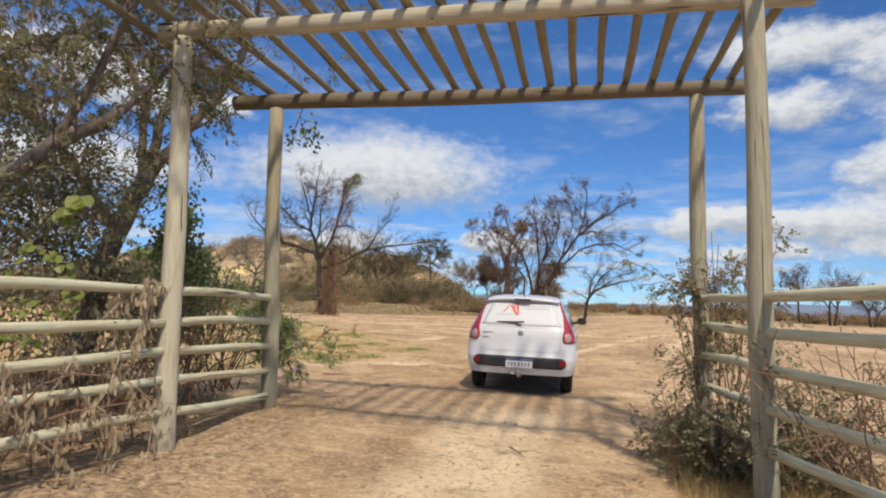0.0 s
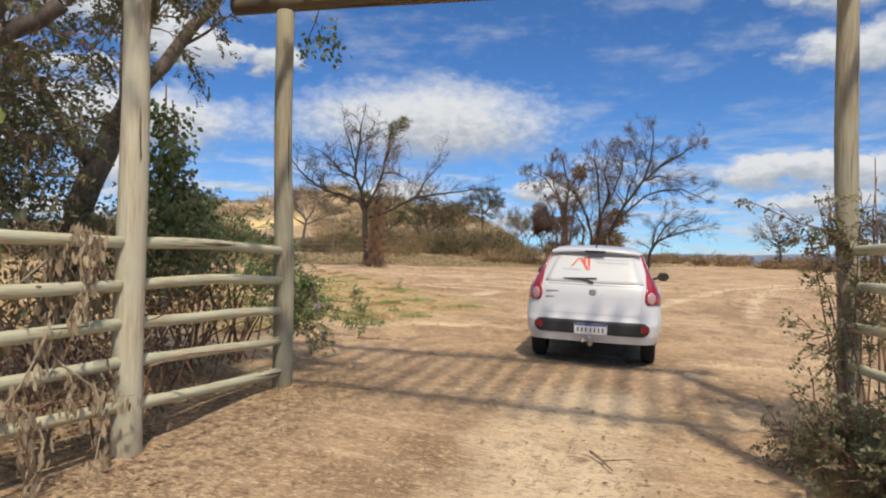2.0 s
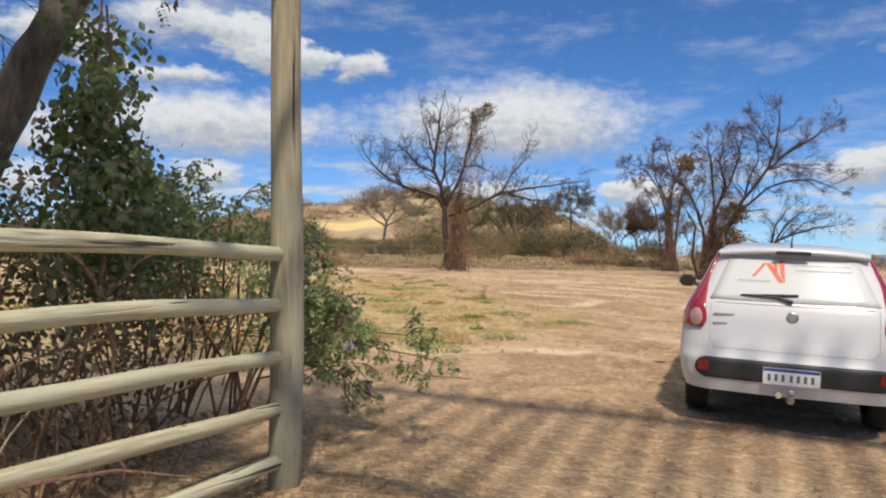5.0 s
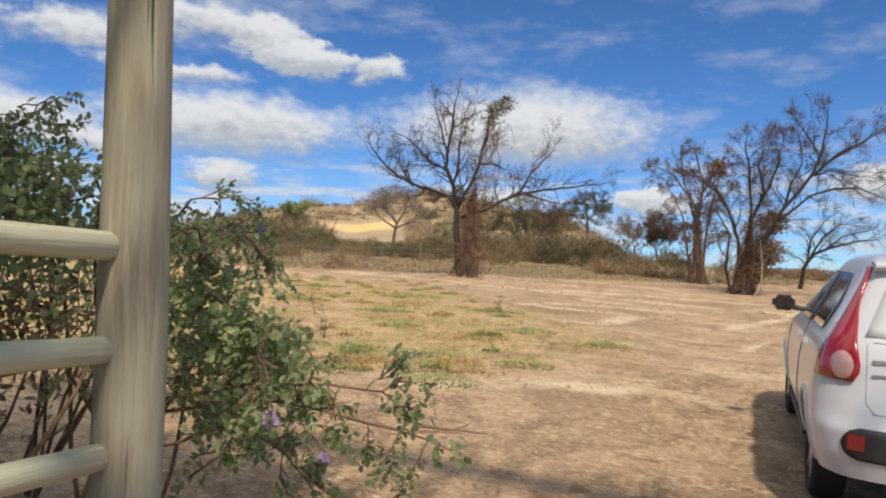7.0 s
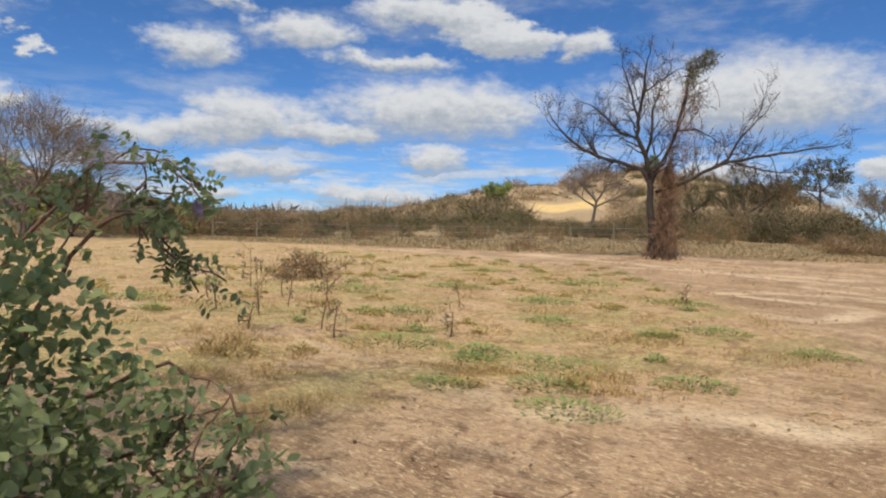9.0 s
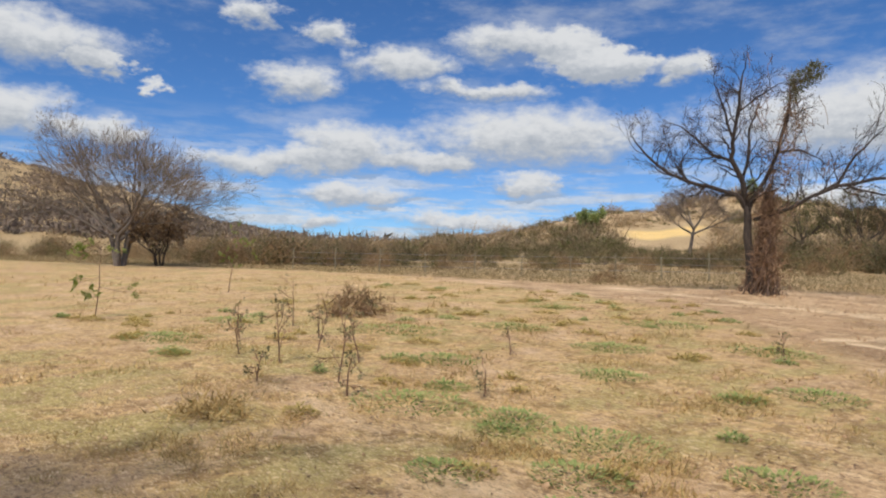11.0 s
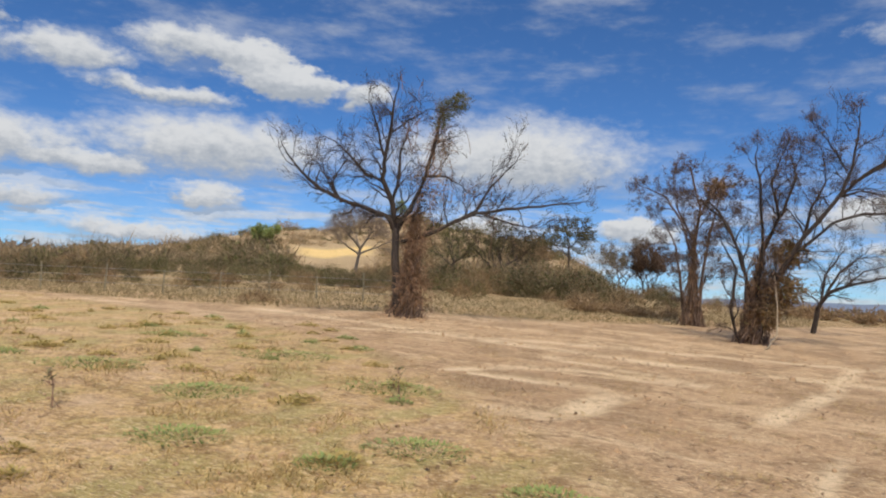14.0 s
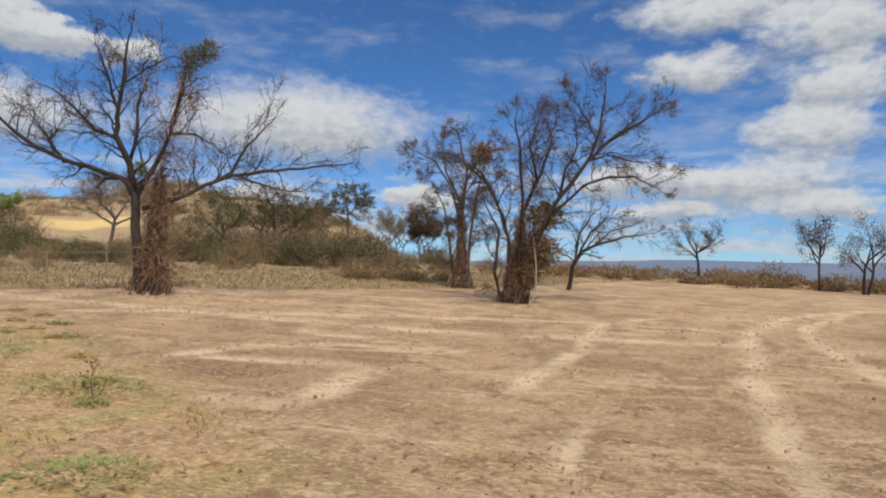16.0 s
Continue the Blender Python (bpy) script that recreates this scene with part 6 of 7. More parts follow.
def build_flower_bush():
    """Airy green bush with arching stems and lilac flowers beside the rear post."""
    rng = random.Random(61)
    ox, oy = -5.0, 9.2
    oz = gz(ox, oy)
    root = thing("flowering_bush", (ox, oy, oz), "leafy green bush with arching stems and lilac flowers beside the post", "bush")
    wood, twigs, tips, flowers = Geo(), Geo(), [], []
    rel = lambda *p: [(x - ox, y - oy, z - oz) for x, y, z in p]
    arcs = [
        ((-4.7, 9.3, 1.3), (-4.2, 9.0, 1.55), (-3.85, 8.88, 1.5), (-3.66, 8.72, 1.17)),
        ((-4.7, 9.2, 1.2), (-4.25, 8.85, 1.4), (-3.95, 8.8, 1.3), (-3.8, 8.75, 1.0)),
        ((-4.6, 9.15, 1.0), (-4.0, 9.05, 1.14), (-3.5, 9.15, 1.08), (-3.15, 9.22, 0.98)),
        ((-4.6, 9.2, 1.05), (-4.0, 9.12, 1.2), (-3.6, 9.25, 1.18), (-3.36, 9.34, 1.1)),
        ((-5.1, 9.4, 1.6), (-5.0, 9.7, 2.02), (-4.88, 9.95, 2.08), (-4.76, 10.04, 1.9)),
        ((-4.7, 9.5, 1.2), (-4.45, 9.75, 1.35), (-4.3, 9.85, 1.25), (-4.22, 9.88, 1.1)),
        ((-4.7, 9.4, 1.0), (-4.4, 9.6, 1.1), (-4.2, 9.65, 0.95), (-4.05, 9.7, 0.75)),
        ((-4.7, 9.2, 0.8), (-4.3, 9.3, 0.95), (-4.05, 9.35, 0.85), (-3.9, 9.4, 0.65)),
        ((-5.0, 9.1, 1.5), (-4.8, 8.95, 1.9), (-4.72, 8.85, 2.1), (-4.55, 8.85, 2.05)),
        ((-5.3, 9.0, 1.5), (-5.3, 8.9, 2.0), (-5.2, 8.8, 2.3), (-5.0, 8.8, 2.36)),
        ((-5.3, 9.2, 1.5), (-5.6, 9.1, 2.0), (-5.75, 9.0, 2.3), (-5.8, 8.9, 2.4)),
        ((-4.9, 9.5, 1.5), (-4.75, 9.6, 1.8), (-4.6, 9.7, 1.85), (-4.45, 9.75, 1.7)),
        ((-4.9, 9.2, 1.2), (-4.6, 9.05, 1.7), (-4.35, 9.0, 1.85), (-4.15, 8.95, 1.75)),
    ]
    for i, arc in enumerate(arcs):
        start = (ox + rng.uniform(-0.2, 0.2), oy + rng.uniform(-0.2, 0.2), oz - 0.03)
        f = limb_line(wood, rng, rel(start, *arc), 0.012, 0.003, 5)
        sprays(f, wood, twigs, tips, rng, 1, 0.10 if i in (2, 3) else 0.15, 1, 0.004, -0.08, 0.55)
        tips.append((f[-1], f[-1] - f[-2]))
        if i in (0, 4, 6, 10):
            flowers.append(f[-1] + Vector((0.02, -0.05, -0.02)))
    stuff(part("stem", wood, M_TWIG, root, smooth=True))
    stuff(part("twig", twigs, M_TWIG, root))
    g = Geo()
    leaf_sprays(g, rng, tips, 4, 0.020, 0.034, 0.05, 0.6, 0.8)
    for c, half, knots in (((-3.98, 8.93, 1.38), (0.24, 0.18, 0.2), 22), ((-4.5, 9.15, 1.5), (0.40, 0.35, 0.34), 30), ((-4.4, 9.45, 1.1), (0.24, 0.30, 0.34), 32), ((-5.15, 8.85, 1.95), (0.62, 0.34, 0.34), 46)):
        knotted(g, rng, (c[0] - ox, c[1] - oy, c[2] - oz), half, knots, 36, 0.039, 0.062, 0.68)
    for c, n in (((-4.78, 10.02, 1.9), 34), ((-3.2, 9.22, 1.0), 26), ((-3.42, 9.28, 1.1), 26), ((-4.24, 9.86, 1.15), 30)):
        knotted(g, rng, (c[0] - ox, c[1] - oy, c[2] - oz), (0.03, 0.03, 0.03), 1, n, 0.04, 0.05, 0.66)
    stuff(part("foliage", g, M_LEAF_BUSH, root, "small rounded dusty green leaves"))
    g = Geo()
    leaf_sprays(g, rng, tips, 3, 0.022, 0.040, 0.08, 0.6, 0.15)
    stuff(part("dull_foliage", g, M_LEAF_OLIVE, root, "dull olive leaves"))
    for p in flowers:
        g = Geo()
        for k in range(6):
            w = k * 1.047
            g.leaf(p, Vector((math.cos(w), 0.3 - 0.6 * math.sin(w) * 0.2, math.sin(w))), (0.3, -0.9, 0.3), 0.04, 0.036, 0.1)
        part("flower", g, M_FLOWER, root, "lilac flower")


def knotted(g, rng, centre, half, knots, per, size, tight=0.11, wide=0.62):
    """Leaves gathered in knots inside an ellipsoid."""
    for _ in range(knots):
        k = unit(rng) * rng.random() ** 0.5
        k = Vector((centre[0] + k.x * half[0], centre[1] + k.y * half[1], centre[2] + k.z * half[2]))
        face = unit(rng)
        for _ in range(per):
            p = k + Vector((rng.gauss(0, tight), rng.gauss(0, tight), rng.gauss(0, tight * 0.8)))
            ln = rng.uniform(0.7, 1.35) * size
            g.leaf(p, face + unit(rng) * 1.3 + Vector((0, 0, -0.4)), Vector((0.2, -0.5, 0.9)) + unit(rng) * 0.8, ln, ln * wide)


def build_leafy_bush():
    """Dense bush behind the rear post, green on top and dead below."""
    rng = random.Random(83)
    ox, oy = -5.55, 8.95
    oz = gz(ox, oy)
    root = thing("leafy_bush", (ox, oy, oz), "dense dusty bush, green on top with dead brown leaves below", "bush")
    wood, twigs, tips = Geo(), Geo(), []
    for k in range(13):
        w = rng.uniform(0, 6.28)
        pts, dd = wander(rng, (0.3 * math.cos(w), 0.2 * math.sin(w), 0), (0.30 * math.cos(w), 0.2 * math.sin(w), 1), rng.uniform(0.9, 1.5), 7, 0.14, 0.0)
        wood.tube(pts, [0.011 - 0.001 * i for i in range(8)], 5)
        grow(wood, twigs, tips, rng, pts[-1], dd, 0.22, 0.005, 1, 0.9, 0.0, 0.3, (3, 4))
        grow(wood, twigs, tips, rng, pts[4], unit(rng), 0.4, 0.005, 1, 0.9, 0.0, 0.3, (3, 4))
    stuff(part("stem", wood, M_TWIG, root, smooth=True))
    stuff(part("twig", twigs, M_TWIG, root))
    g = Geo()
    knotted(g, rng, (0.05, 0.0, 1.45), (0.62, 0.36, 0.36), 34, 50, 0.042)
    leaf_sprays(g, rng, tips, 5, 0.024, 0.036, 0.08, 0.5, 0.8)
    stuff(part("foliage", g, M_LEAF_DUST, root, "small dusty green leaves"))
    g = Geo()
    knotted(g, rng, (-0.05, -0.05, 0.85), (0.75, 0.42, 0.55), 26, 40, 0.05, 0.13, 0.5)
    stuff(part("dead_leaf", g, M_LEAF_DRY, root, "dead curled brown leaves"))
    g = Geo()
    knotted(g, rng, (0.0, -0.05, 0.9), (0.75, 0.42, 0.6), 26, 30, 0.05, 0.13, 0.5)
    stuff(part("pale_leaf", g, M_LEAF_PALE, root, "bleached dry leaves"))


def build_right_plants():
    rng = random.Random(67)
    # dusty climber on the rear right post
    ox, oy = 1.45, 8.35
    oz = gz(ox, oy)
    root = thing("climber", (ox, oy, oz), "dusty dry climber bushing out round the post", "climber")
    wood, twigs, tips = Geo(), Geo(), []
    for k in range(16):
        w = rng.uniform(0, 6.28)
        top = rng.uniform(1.6, 2.4)
        pts, dd = wander(rng, (0.16 * math.cos(w), 0.16 * math.sin(w), 0), (0.12 * math.cos(w), 0.12 * math.sin(w), 1), top, 8, 0.12, 0.05)
        wood.tube(pts, [0.010 - 0.0008 * i for i in range(9)], 4)
        for p in pts[4:]:
            if rng.random() < 0.85:
                grow(wood, twigs, tips, rng, p, unit(rng) + Vector((-0.1, 0, 0.1)), rng.uniform(0.2, 0.38), 0.006, 1, 0.9, 0.0, 0.35, (3, 4))
    grow(wood, twigs, tips, rng, Vector((-0.2, 0, 1.75)), (-1, 0, 0.1), 0.5, 0.007, 1, 0.6, 0.0, 0.15, (3, 4))
    stuff(part("stem", wood, M_TWIG, root))
    stuff(part("twig", twigs, M_TWIG, root))
    g = Geo()
    leaf_sprays(g, rng, tips, 5, 0.025, 0.038, 0.13, 0.4, 1.0)
    stuff(part("foliage", g, M_LEAF_OLIVE, root, "small dusty olive leaves"))
    # thorny shrubs by the front right post and along the rails
    for sx, sy, h, n, seed, lab in ((1.75, 6.35, 1.0, 18, 1, "low dusty green shrub at the foot of the posts"), (2.15, 5.1, 1.5, 14, 2, "thorny nearly leafless shrub against the rails"), (1.65, 6.9, 0.6, 20, 3, "low grey-green weedy shrub beside the track"), (2.7, 6.0, 1.5, 16, 4, "thorny nearly leafless shrub beyond the fence"), (1.15, 7.3, 0.40, 24, 5, "low olive weedy shrub at the edge of the track"), (1.25, 6.6, 0.38, 22, 6, "low olive weedy shrub at the edge of the track")):
        r2 = random.Random(seed + 70)
        oz = gz(sx, sy)
        root = thing("shrub", (sx, sy, oz - 0.02), lab, "shrub")
        wood, twigs, tips = Geo(), Geo(), []
        for k in range(n):
            w = r2.uniform(0, 6.28)
            pts, dd = wander(r2, (0.15 * math.cos(w), 0.15 * math.sin(w), 0), (0.5 * math.cos(w), 0.5 * math.sin(w), 0.9), h * r2.uniform(0.6, 1.1), 6, 0.2, 0.02)
            wood.tube(pts, [0.009 - 0.001 * i for i in range(7)], 4)
            for p in pts[1:]:
                grow(wood, twigs, tips, r2, p, unit(r2) + Vector((0, 0, 0.2)), r2.uniform(0.15, 0.4), 0.005, 0 if seed in (2, 4) else 1, 0.9, 0.02, 0.3, (2, 3))
        stuff(part("stem", wood, M_TWIG, root))
        stuff(part("twig", twigs, M_TWIG, root))
        g = Geo()
        leaf_sprays(g, r2, tips, 2 if seed in (2, 4) else 3, 0.02, 0.034, 0.05, 0.3, 0.25 if seed in (2, 4) else 1.0)
        stuff(part("foliage", g, M_LEAF_OLIVE if seed in (2, 4) else M_LEAF_DARK, root))


M_LEAF_BUSH = leafy("bush_leaf", (0.23, 0.30, 0.13), (0.40, 0.47, 0.22), (0.54, 0.59, 0.27), 0.5, 0.5)
M_LEAF_OLIVE = leafy("dusty_leaf", (0.17, 0.165, 0.08), (0.29, 0.26, 0.13), (0.44, 0.31, 0.17), 0.8, 0.2)

build_roadside_tree()
build_leaning_tree()
build_thicket()
build_rail_creeper()
build_flower_bush()
build_leafy_bush()
build_right_plants()


# ---- ground cover ----
def blades(rng, x, y, h, lean, width, z=None):
    """Loose grass blades as triangles."""
    n = len(x)
    if z is None:
        z = ground_z(x, y)
    w = rng.uniform(0, 2 * np.pi, n)
    p = np.stack([x, y, z - 0.01], -1)
    side = np.stack([np.cos(w), np.sin(w), np.zeros(n)], -1) * (width / 2)[:, None]
    w2 = rng.uniform(0, 2 * np.pi, n)
    tip = np.stack([np.cos(w2) * lean, np.sin(w2) * lean, np.ones(n)], -1)
    tip /= np.linalg.norm(tip, axis=-1, keepdims=True)
    return np.stack([p - side, p + side, p + tip * h[:, None]], axis=1)


def build_cover():
    rng = np.random.default_rng(9)
    # dry grass over the weedy half of the clearing, thinning with distance
    n = 190000
    r = 2.5 * (26 / 2.5) ** rng.uniform(0, 1, n)
    az = np.radians(rng.uniform(-35, 100, n))
    x, y = -3.5 - r * np.sin(az), 11.5 + r * np.cos(az)
    clumpy = np.array([noise.noise(Vector((a * 0.9, b * 0.9, 5.0))) + 0.6 * noise.noise(Vector((a * 3.1, b * 3.1, 1.0))) for a, b in zip(x, y)])
    k = rng.random(n) < grass_mask(x, y) * smooth(clumpy, -0.1, 0.55)
    x, y, r = x[k], y[k], r[k]
    h = rng.uniform(0.03, 0.12, len(x)) * (0.7 + 0.04 * r) * (0.7 + 0.7 * smooth(clumpy[k], 0.1, 0.8))
    co = blades(rng, x, y, h, rng.uniform(0.3, 2.2, len(x)), rng.uniform(0.005, 0.014, len(x)) * (0.7 + 0.07 * r))
    tagged(new("dry_grass", tri_mesh("dry_grass", co, M_STRAW)), "short straw-coloured grass over the clearing", "grass", kind="stuff")
    # straw and dead leaves lying on the earth
    n = 130000
    x, y = rng.uniform(-12, 8, n), 1.5 + 28 * rng.uniform(0, 1, n) ** 1.1
    bits = np.array([noise.noise(Vector((a * 0.7, b * 0.7, 9.0))) for a, b in zip(x, y)])
    lit = np.maximum(smooth(-x, 2.2, 3.6) * smooth(-y, -9.6, -7.5), smooth(x, 0.6, 1.8) * smooth(-y, -9, -6))
    k = rng.random(n) < np.clip(0.14 + 0.45 * smooth(bits, 0.0, 0.5) + lit * 0.6, 0, 1)
    x, y, bits = x[k], y[k], bits[k]
    z = ground_z(x, y) + 0.07 * np.exp(-((x + 3.2) / 0.7) ** 2 - ((y - 7.3) / 1.0) ** 2) + 0.012
    m = len(x)
    w, ln = rng.uniform(0, 6.28, m), rng.uniform(0.015, 0.06, m) * (1 + 0.03 * np.maximum(0, y - 12))
    a = np.stack([np.cos(w), np.sin(w), rng.uniform(-0.15, 0.35, m)], -1) * ln[:, None]
    b = np.stack([-np.sin(w), np.cos(w), rng.uniform(-0.3, 0.3, m)], -1) * (ln * rng.uniform(0.08, 0.28, m))[:, None]
    p = np.stack([x, y, z], -1)
    co = np.concatenate([np.stack([p, p + a * 0.5 + b, p + a], 1), np.stack([p, p + a, p + a * 0.5 - b], 1)])
    tagged(new("leaf_litter", tri_mesh("leaf_litter", co, M_LEAF_DRY)), "dead leaves and straw lying on the earth", "litter", kind="stuff")
    # broken straw over the trampled half of the clearing
    n = 60000
    x, y = rng.uniform(-11, 4, n), 14.0 + 12 * rng.uniform(0, 1, n) ** 1.3
    bits = np.array([noise.noise(Vector((a * 1.3, b * 1.3, 4.0))) + 0.5 * noise.noise(Vector((a * 4.1, b * 4.1, 2.0))) for a, b in zip(x, y)])
    k = rng.random(n) < smooth(bits, 0.0, 0.7)
    x, y = x[k], y[k]
    m = len(x)
    w, ln = rng.uniform(0, 6.28, m), rng.uniform(0.03, 0.13, m)
    a = np.stack([np.cos(w), np.sin(w), rng.uniform(-0.05, 0.35, m)], -1) * ln[:, None]
    b = np.stack([-np.sin(w), np.cos(w), rng.uniform(-0.2, 0.2, m)], -1) * (rng.uniform(0.003, 0.007, m))[:, None]
    p = np.stack([x, y, ground_z(x, y) + 0.012], -1)
    tagged(new("loose_straw", tri_mesh("loose_straw", np.stack([p - b, p + b, p + a], 1), M_STRAW)), "broken straw lying on the trampled earth", "straw", kind="stuff")
    # clods and small stones
    g = Geo()
    rr = random.Random(3)
    for _ in range(3600):
        x, y = rr.uniform(-13, 9), 2.0 + 32 * rr.random() ** 0.9
        s = rr.uniform(0.004, 0.013) * (1 + y * 0.03) * (2.0 if rr.random() < 0.03 else 1)
        z = gz(x, y)
        g.tube([(x, y, z - s * 0.4), (x + s * rr.uniform(-0.3, 0.3), y, z + s * 0.5), (x, y + s * 0.2, z + s)], [s * 1.4, s * 1.2, s * 0.4], 5, True)
    tagged(new("clods", g.mesh("clods", M_CLOD)), "small clods and stones scattered on the earth", "clods", kind="stuff")
    # dry tall grass: foot of the right posts, fence line, far edge
    xs, ys = [], []
    for cx, cy, sx, sy, num in ((2.0, 5.6, 0.9, 1.1, 9000), (1.35, 7.1, 0.5, 0.8, 8000), (1.6, 4.2, 0.5, 0.9, 7000), (-3.3, 7.9, 0.3, 0.4, 500)):
        xs.append(rng.normal(cx, sx, num))
        ys.append(rng.normal(cy, sy, num))
    x, y = np.concatenate(xs), np.concatenate(ys)
    k = (x > 0.75) | (x < -2.9)
    x, y = x[k], y[k]
    co = blades(rng, x, y, rng.uniform(0.06, 0.32, len(x)), rng.uniform(0.1, 1.1, len(x)), rng.uniform(0.003, 0.007, len(x)))
    tagged(new("tall_dry_grass", tri_mesh("tall_dry_grass", co, M_STRAW)), "tufts of tall dry grass at the posts", "grass", kind="stuff")
    n = 120000
    x = rng.uniform(-60, 40, n)
    edge = np.interp(x, [-60, -30, -14, -8, -3, 5, 40], [12, 26, 29.5, 33, 39, 53, 51])
    y = edge + rng.uniform(0, 1, n) ** 1.2 * 14
    k = ~((x > 1) & (y > 64))
    x, y = x[k], y[k]
    co = blades(rng, x, y, rng.uniform(0.06, 0.26, len(x)) * np.where(x > 1, 0.5, 1.0), rng.uniform(0.4, 1.8, len(x)), rng.uniform(0.010, 0.026, len(x)))
    tagged(new("edge_grass", tri_mesh("edge_grass", co, M_EDGE_GRASS)), "grey-brown grass strip round the clearing", "grass", kind="stuff")


M_EDGE_GRASS = leafy("grey_grass", (0.22, 0.17, 0.085), (0.31, 0.24, 0.125), (0.19, 0.18, 0.075), 0.9, 0.25)
build_cover()


def weed_patch(x, y, size, seed, mat=None):
    """A low spreading weed."""
    rng = random.Random(seed)
    g = Geo()
    for _ in range(int(420 * size / 0.4)):
        w, r = rng.uniform(0, 6.28), size * rng.random() ** 0.6
        p = (r * math.cos(w), r * math.sin(w) * 0.8, rng.uniform(0.0, 0.09) * (1.1 - r / size))
        ln = rng.uniform(0.02, 0.05)
        g.leaf(p, (math.cos(w) + rng.uniform(-0.6, 0.6), math.sin(w) + rng.uniform(-0.6, 0.6), rng.uniform(0.1, 1.0)), (0, 0, 1), ln, ln * 0.5)
    ob = new("weed", g.mesh("weed", mat or M_WEED))
    ob.location = (x, y, gz(x, y))
    ob["kind"] = "stuff"
    return tagged(ob, "low grey-green weed spreading on the dry ground", "weed", "weeds in the clearing")


WEEDS = [(-5.7, 14.2, 0.5), (-7.4, 13.9, 0.55), (-6.5, 14.2, 0.35), (-11.0, 16.6, 0.8), (-8.8, 15.5, 0.45), (-12.2, 13.5, 0.6), (-6.6, 19.5, 0.55), (-11.8, 21.5, 0.5), (-9.0, 20.8, 0.7), (-5.3, 13.5, 0.3), (-4.8, 13.0, 0.35), (-10.3, 18.4, 0.6), (-8.1, 18.0, 0.5), (-13.5, 15.2, 0.6), (-4.4, 14.45, 0.3), (-5.2, 17.2, 0.4), (-7.0, 16.4, 0.4), (-3.9, 16.6, 0.3)]
for i, (wx, wy, ws) in enumerate(WEEDS):
    weed_patch(wx, wy, ws * 1.2, 200 + i)
rw = random.Random(77)
for i in range(110):
    wy = rw.uniform(12.8, 25)
    wx = float(np.interp(wy, [12, 15, 20, 26], [-5.8, -4.6, -6.4, -11.5])) - rw.random() ** 1.3 * 11
    weed_patch(wx, wy, rw.uniform(0.08, 0.30), 300 + i, M_WEED_DULL if i % 4 else M_WEED)


def stalk(x, y, h, seed, leafy_share=0.28, name="dry_stalk", label="thin dry stalk standing in the grass", mat=None):
    rng = random.Random(seed)
    root = thing(name, (x, y, gz(x, y) - 0.02), label, "plant", "stalks in the clearing")
    wood, twigs, tips = Geo(), Geo(), []
    pts, dd = wander(rng, (0, 0, 0), (rng.uniform(-0.3, 0.3), rng.uniform(-0.3, 0.3), 1), h, 7, 0.12, 0.02)
    wood.tube(pts, [0.011 - 0.001 * i for i in range(8)], 5)
    for p in pts[2:]:
        grow(wood, twigs, tips, rng, p, unit(rng) + Vector((0, 0, 0.6)), h * rng.uniform(0.15, 0.35), 0.005, 1, 0.8, 0.05, 0.25, (1, 3))
    part("stem", wood, M_TWIG, root)
    stuff(part("twig", twigs, M_TWIG, root))
    g = Geo()
    leaf_sprays(g, rng, tips, 6 if mat else 2, 0.02, 0.05 if mat else 0.03, 0.10 if mat else 0.03, 0.2, leafy_share)
    if g.f:
        stuff(part("foliage", g, mat or M_LEAF_OLIVE, root))


for i, (sx, sy, sh) in enumerate([(-9.7, 13.85, 0.75), (-8.45, 13.8, 0.85), (-10.5, 13.75, 0.6), (-8.0, 13.6, 0.5), (-9.2, 14.6, 0.6), (-10.1, 14.6, 0.7), (-11.6, 14.3, 0.6), (-7.2, 14.6, 0.4), (-9.0, 13.2, 0.4), (-12.4, 15.6, 0.8), (-8.6, 16.5, 0.4), (-11.0, 15.2, 0.5), (-6.2, 19.0, 0.35)]):
    stalk(sx, sy, sh * 0.8, 400 + i, 0.6)
stalk(-15.6, 13.6, 1.25, 431, 1.0, "sapling", "green sapling standing alone in dry grass", M_LEAF_LIME)
stalk(-19.5, 17.9, 1.5, 432, 1.0, "sapling", "yellow-green sapling at the edge of the scrub", M_LEAF_LIME)


def low_bush(x, y, w, h, mat, seed, label, count=900, size=0.12):
    r = np.random.default_rng(seed)
    co = dome_tris(r, np.zeros((1, 3)), np.array([[w, w, h]]), count, np.array([size]), 0.12)
    ob = new("low_bush", tri_mesh("low_bush", co, mat))
    ob.location = (x, y, gz(x, y))
    tagged(ob, label, "bush")


low_bush(-13.1, 17.3, 0.85, 0.7, M_SCRUB, 1, "dry brown low bush in the grass", 1100, 0.16)
low_bush(-8.05, 12.35, 0.50, 0.20, M_STRAW, 2, "flattened dry tuft at the edge of the grass", 500, 0.10)
low_bush(9.9, 50.5, 1.0, 1.2, M_SCRUB, 3, "dark dry bush near the plateau's edge", 700, 0.22)
low_bush(13.4, 56.0, 1.5, 2.0, M_LEAF_BROWN, 4, "rust-brown bush near the plateau's edge", 900, 0.25)
low_bush(-16.8, 30.5, 0.9, 0.5, M_SCRUB, 5, "low dry bush at the edge of the clearing", 600, 0.16)


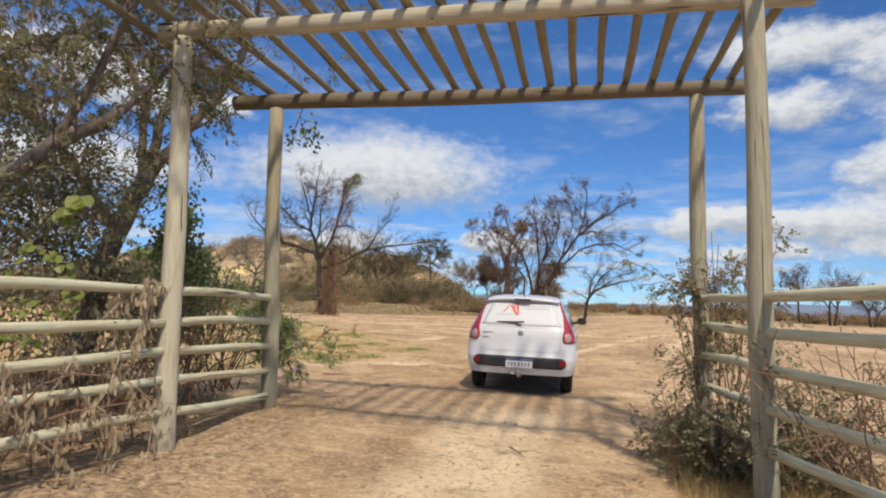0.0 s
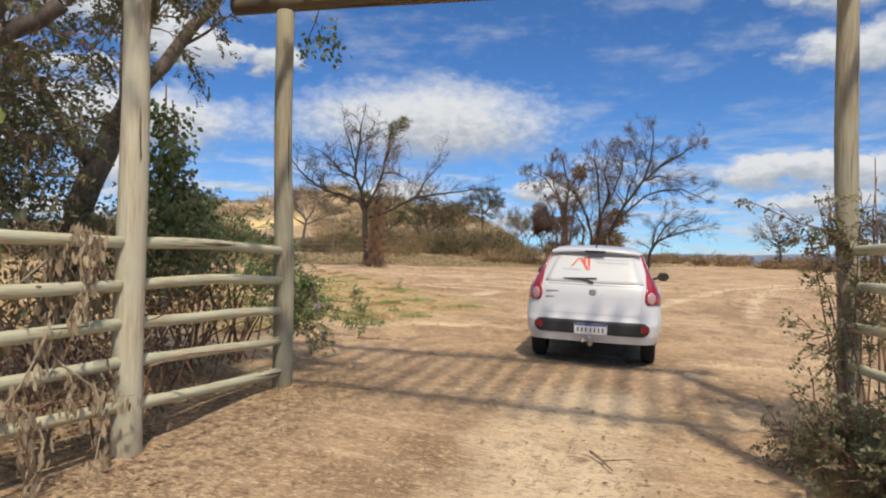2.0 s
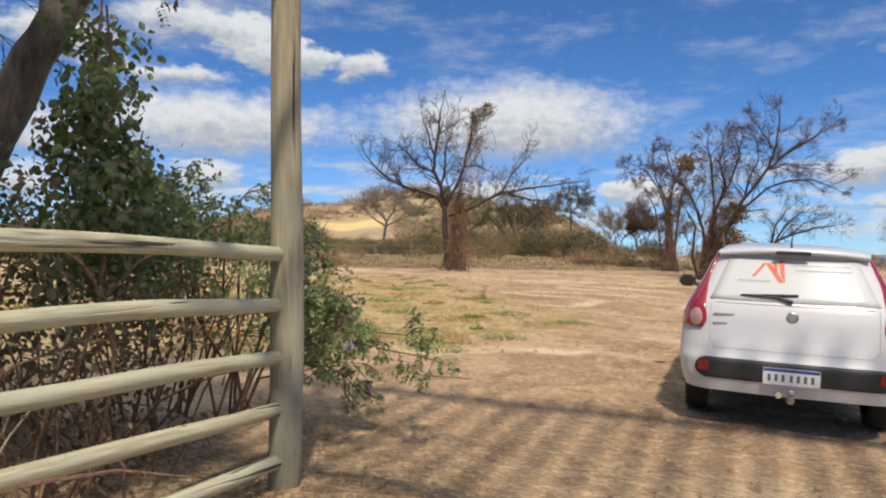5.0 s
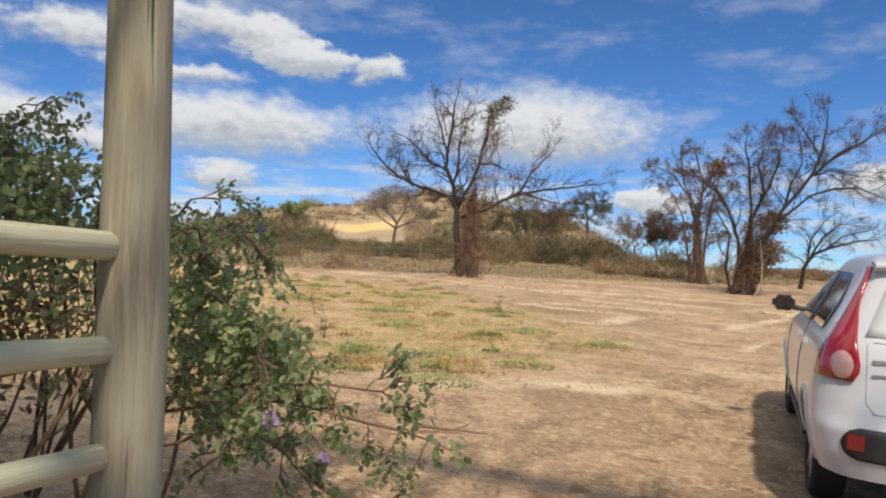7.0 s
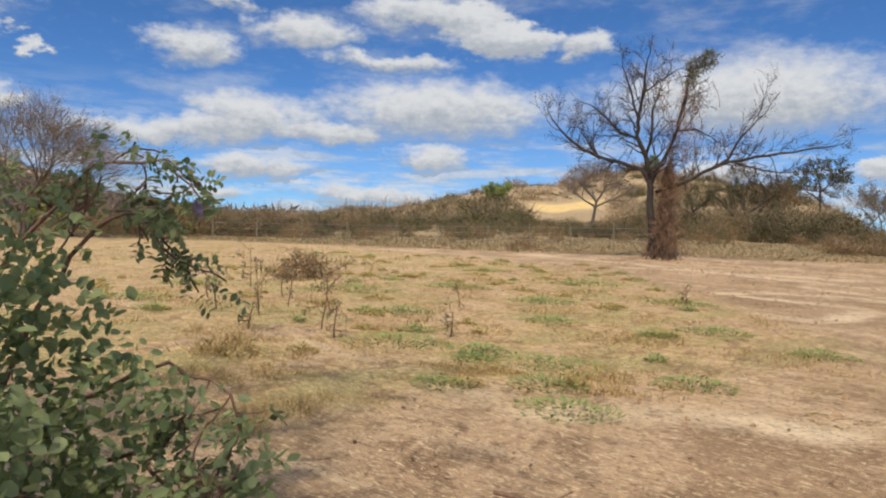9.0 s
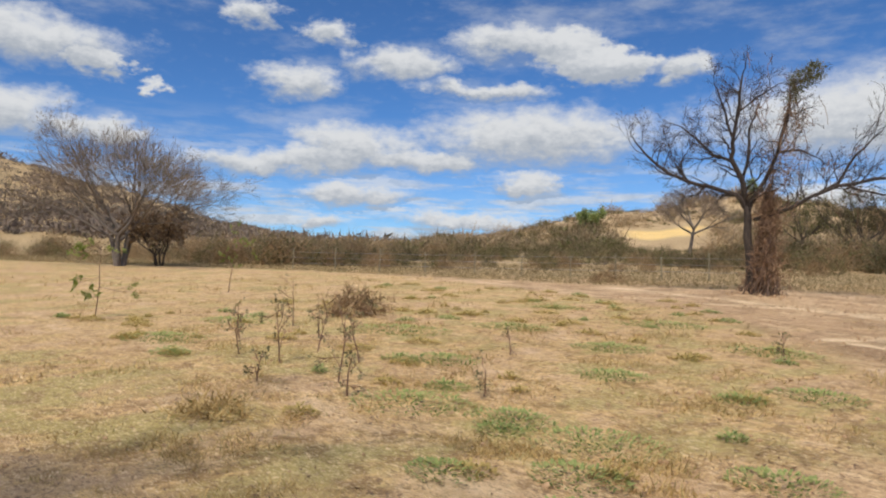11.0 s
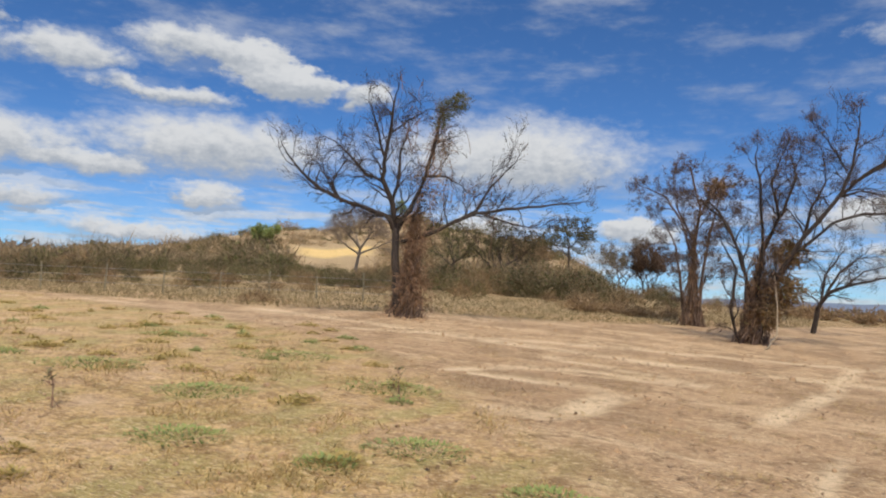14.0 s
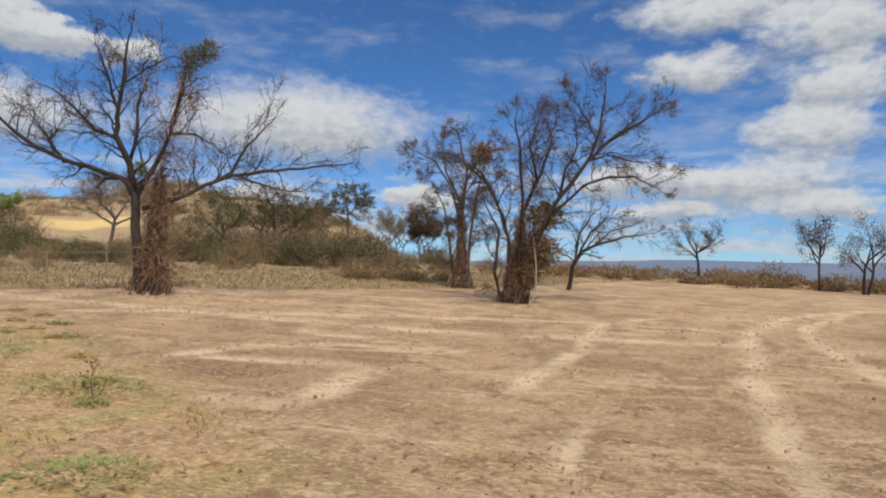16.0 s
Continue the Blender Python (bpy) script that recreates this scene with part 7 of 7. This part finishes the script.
def build_wire_fence():
    pts = [(-31, 26.5), (-27, 28.4), (-23, 30.2), (-19.5, 32), (-16.5, 33.6), (-13.5, 35.0)]
    root = thing("wire_fence", (*pts[0], gz(*pts[0])), "old wire fence on thin pale posts before the scrub", "fence")
    full = []
    for (x0, y0), (x1, y1) in zip(pts[:-1], pts[1:]):
        full += [(x0, y0), ((x0 + x1) / 2, (y0 + y1) / 2)]
    full.append(pts[-1])
    rng = random.Random(5)
    for i, (x, y) in enumerate(full):
        z = gz(x, y)
        pole_part("post", (x, y, z - 0.1), (x + rng.uniform(-0.05, 0.05), y, z + 0.9 + rng.uniform(-0.1, 0.15)), 0.026, 0.022, 500 + i, root, mat=M_TIMBER_SLAT)
    for h in (0.3, 0.55, 0.8):
        g = Geo()
        ox, oy, oz = root.location
        g.tube([(x - ox, y - oy, gz(x, y) + h - oz) for x, y in full], 0.004, 3)
        part("wire", g, M_STEEL, root)


build_wire_fence()


def fallen_stick(x, y, turn, length, r, seed, label):
    """A crooked stick lying on the earth."""
    rng = random.Random(seed)
    ob_z = gz(x, y)
    pts, _ = wander(rng, (0, 0, r), (math.cos(turn), math.sin(turn), 0), length, 6, 0.12)
    pts = [Vector((p.x, p.y, gz(x + p.x, y + p.y) - ob_z + r + 0.015 + 0.3 * r * math.sin(i * 2.0))) for i, p in enumerate(pts)]
    g = Geo()
    g.tube(pts, [r * (1 - 0.09 * i) for i in range(7)], 6, True)
    g.tube([pts[3], pts[3] + Vector((0.1 * math.cos(turn + 0.7), 0.1 * math.sin(turn + 0.7), 0.02)), pts[3] + Vector((0.2 * math.cos(turn + 0.9), 0.2 * math.sin(turn + 0.9), 0.03))], [r * 0.5, r * 0.4, r * 0.2], 5, True)
    ob = new("fallen_stick", g.mesh("fallen_stick", M_TWIG, True))
    ob.location = (x, y, ob_z)
    tagged(ob, label, "stick")


fallen_stick(-0.72, 7.2, -1.0, 0.42, 0.010, 1, "thin dry stick lying on the sandy track")
fallen_stick(-3.62, 8.12, 0.42, 0.75, 0.022, 2, "grey broken branch lying at the foot of the post")
fallen_stick(-3.5, 7.7, 2.2, 0.6, 0.014, 3, "thin dry stick on the bank beside the fence")
fallen_stick(-4.3, 11.4, 0.3, 0.5, 0.012, 4, "dry twig lying on the earth near the bush")
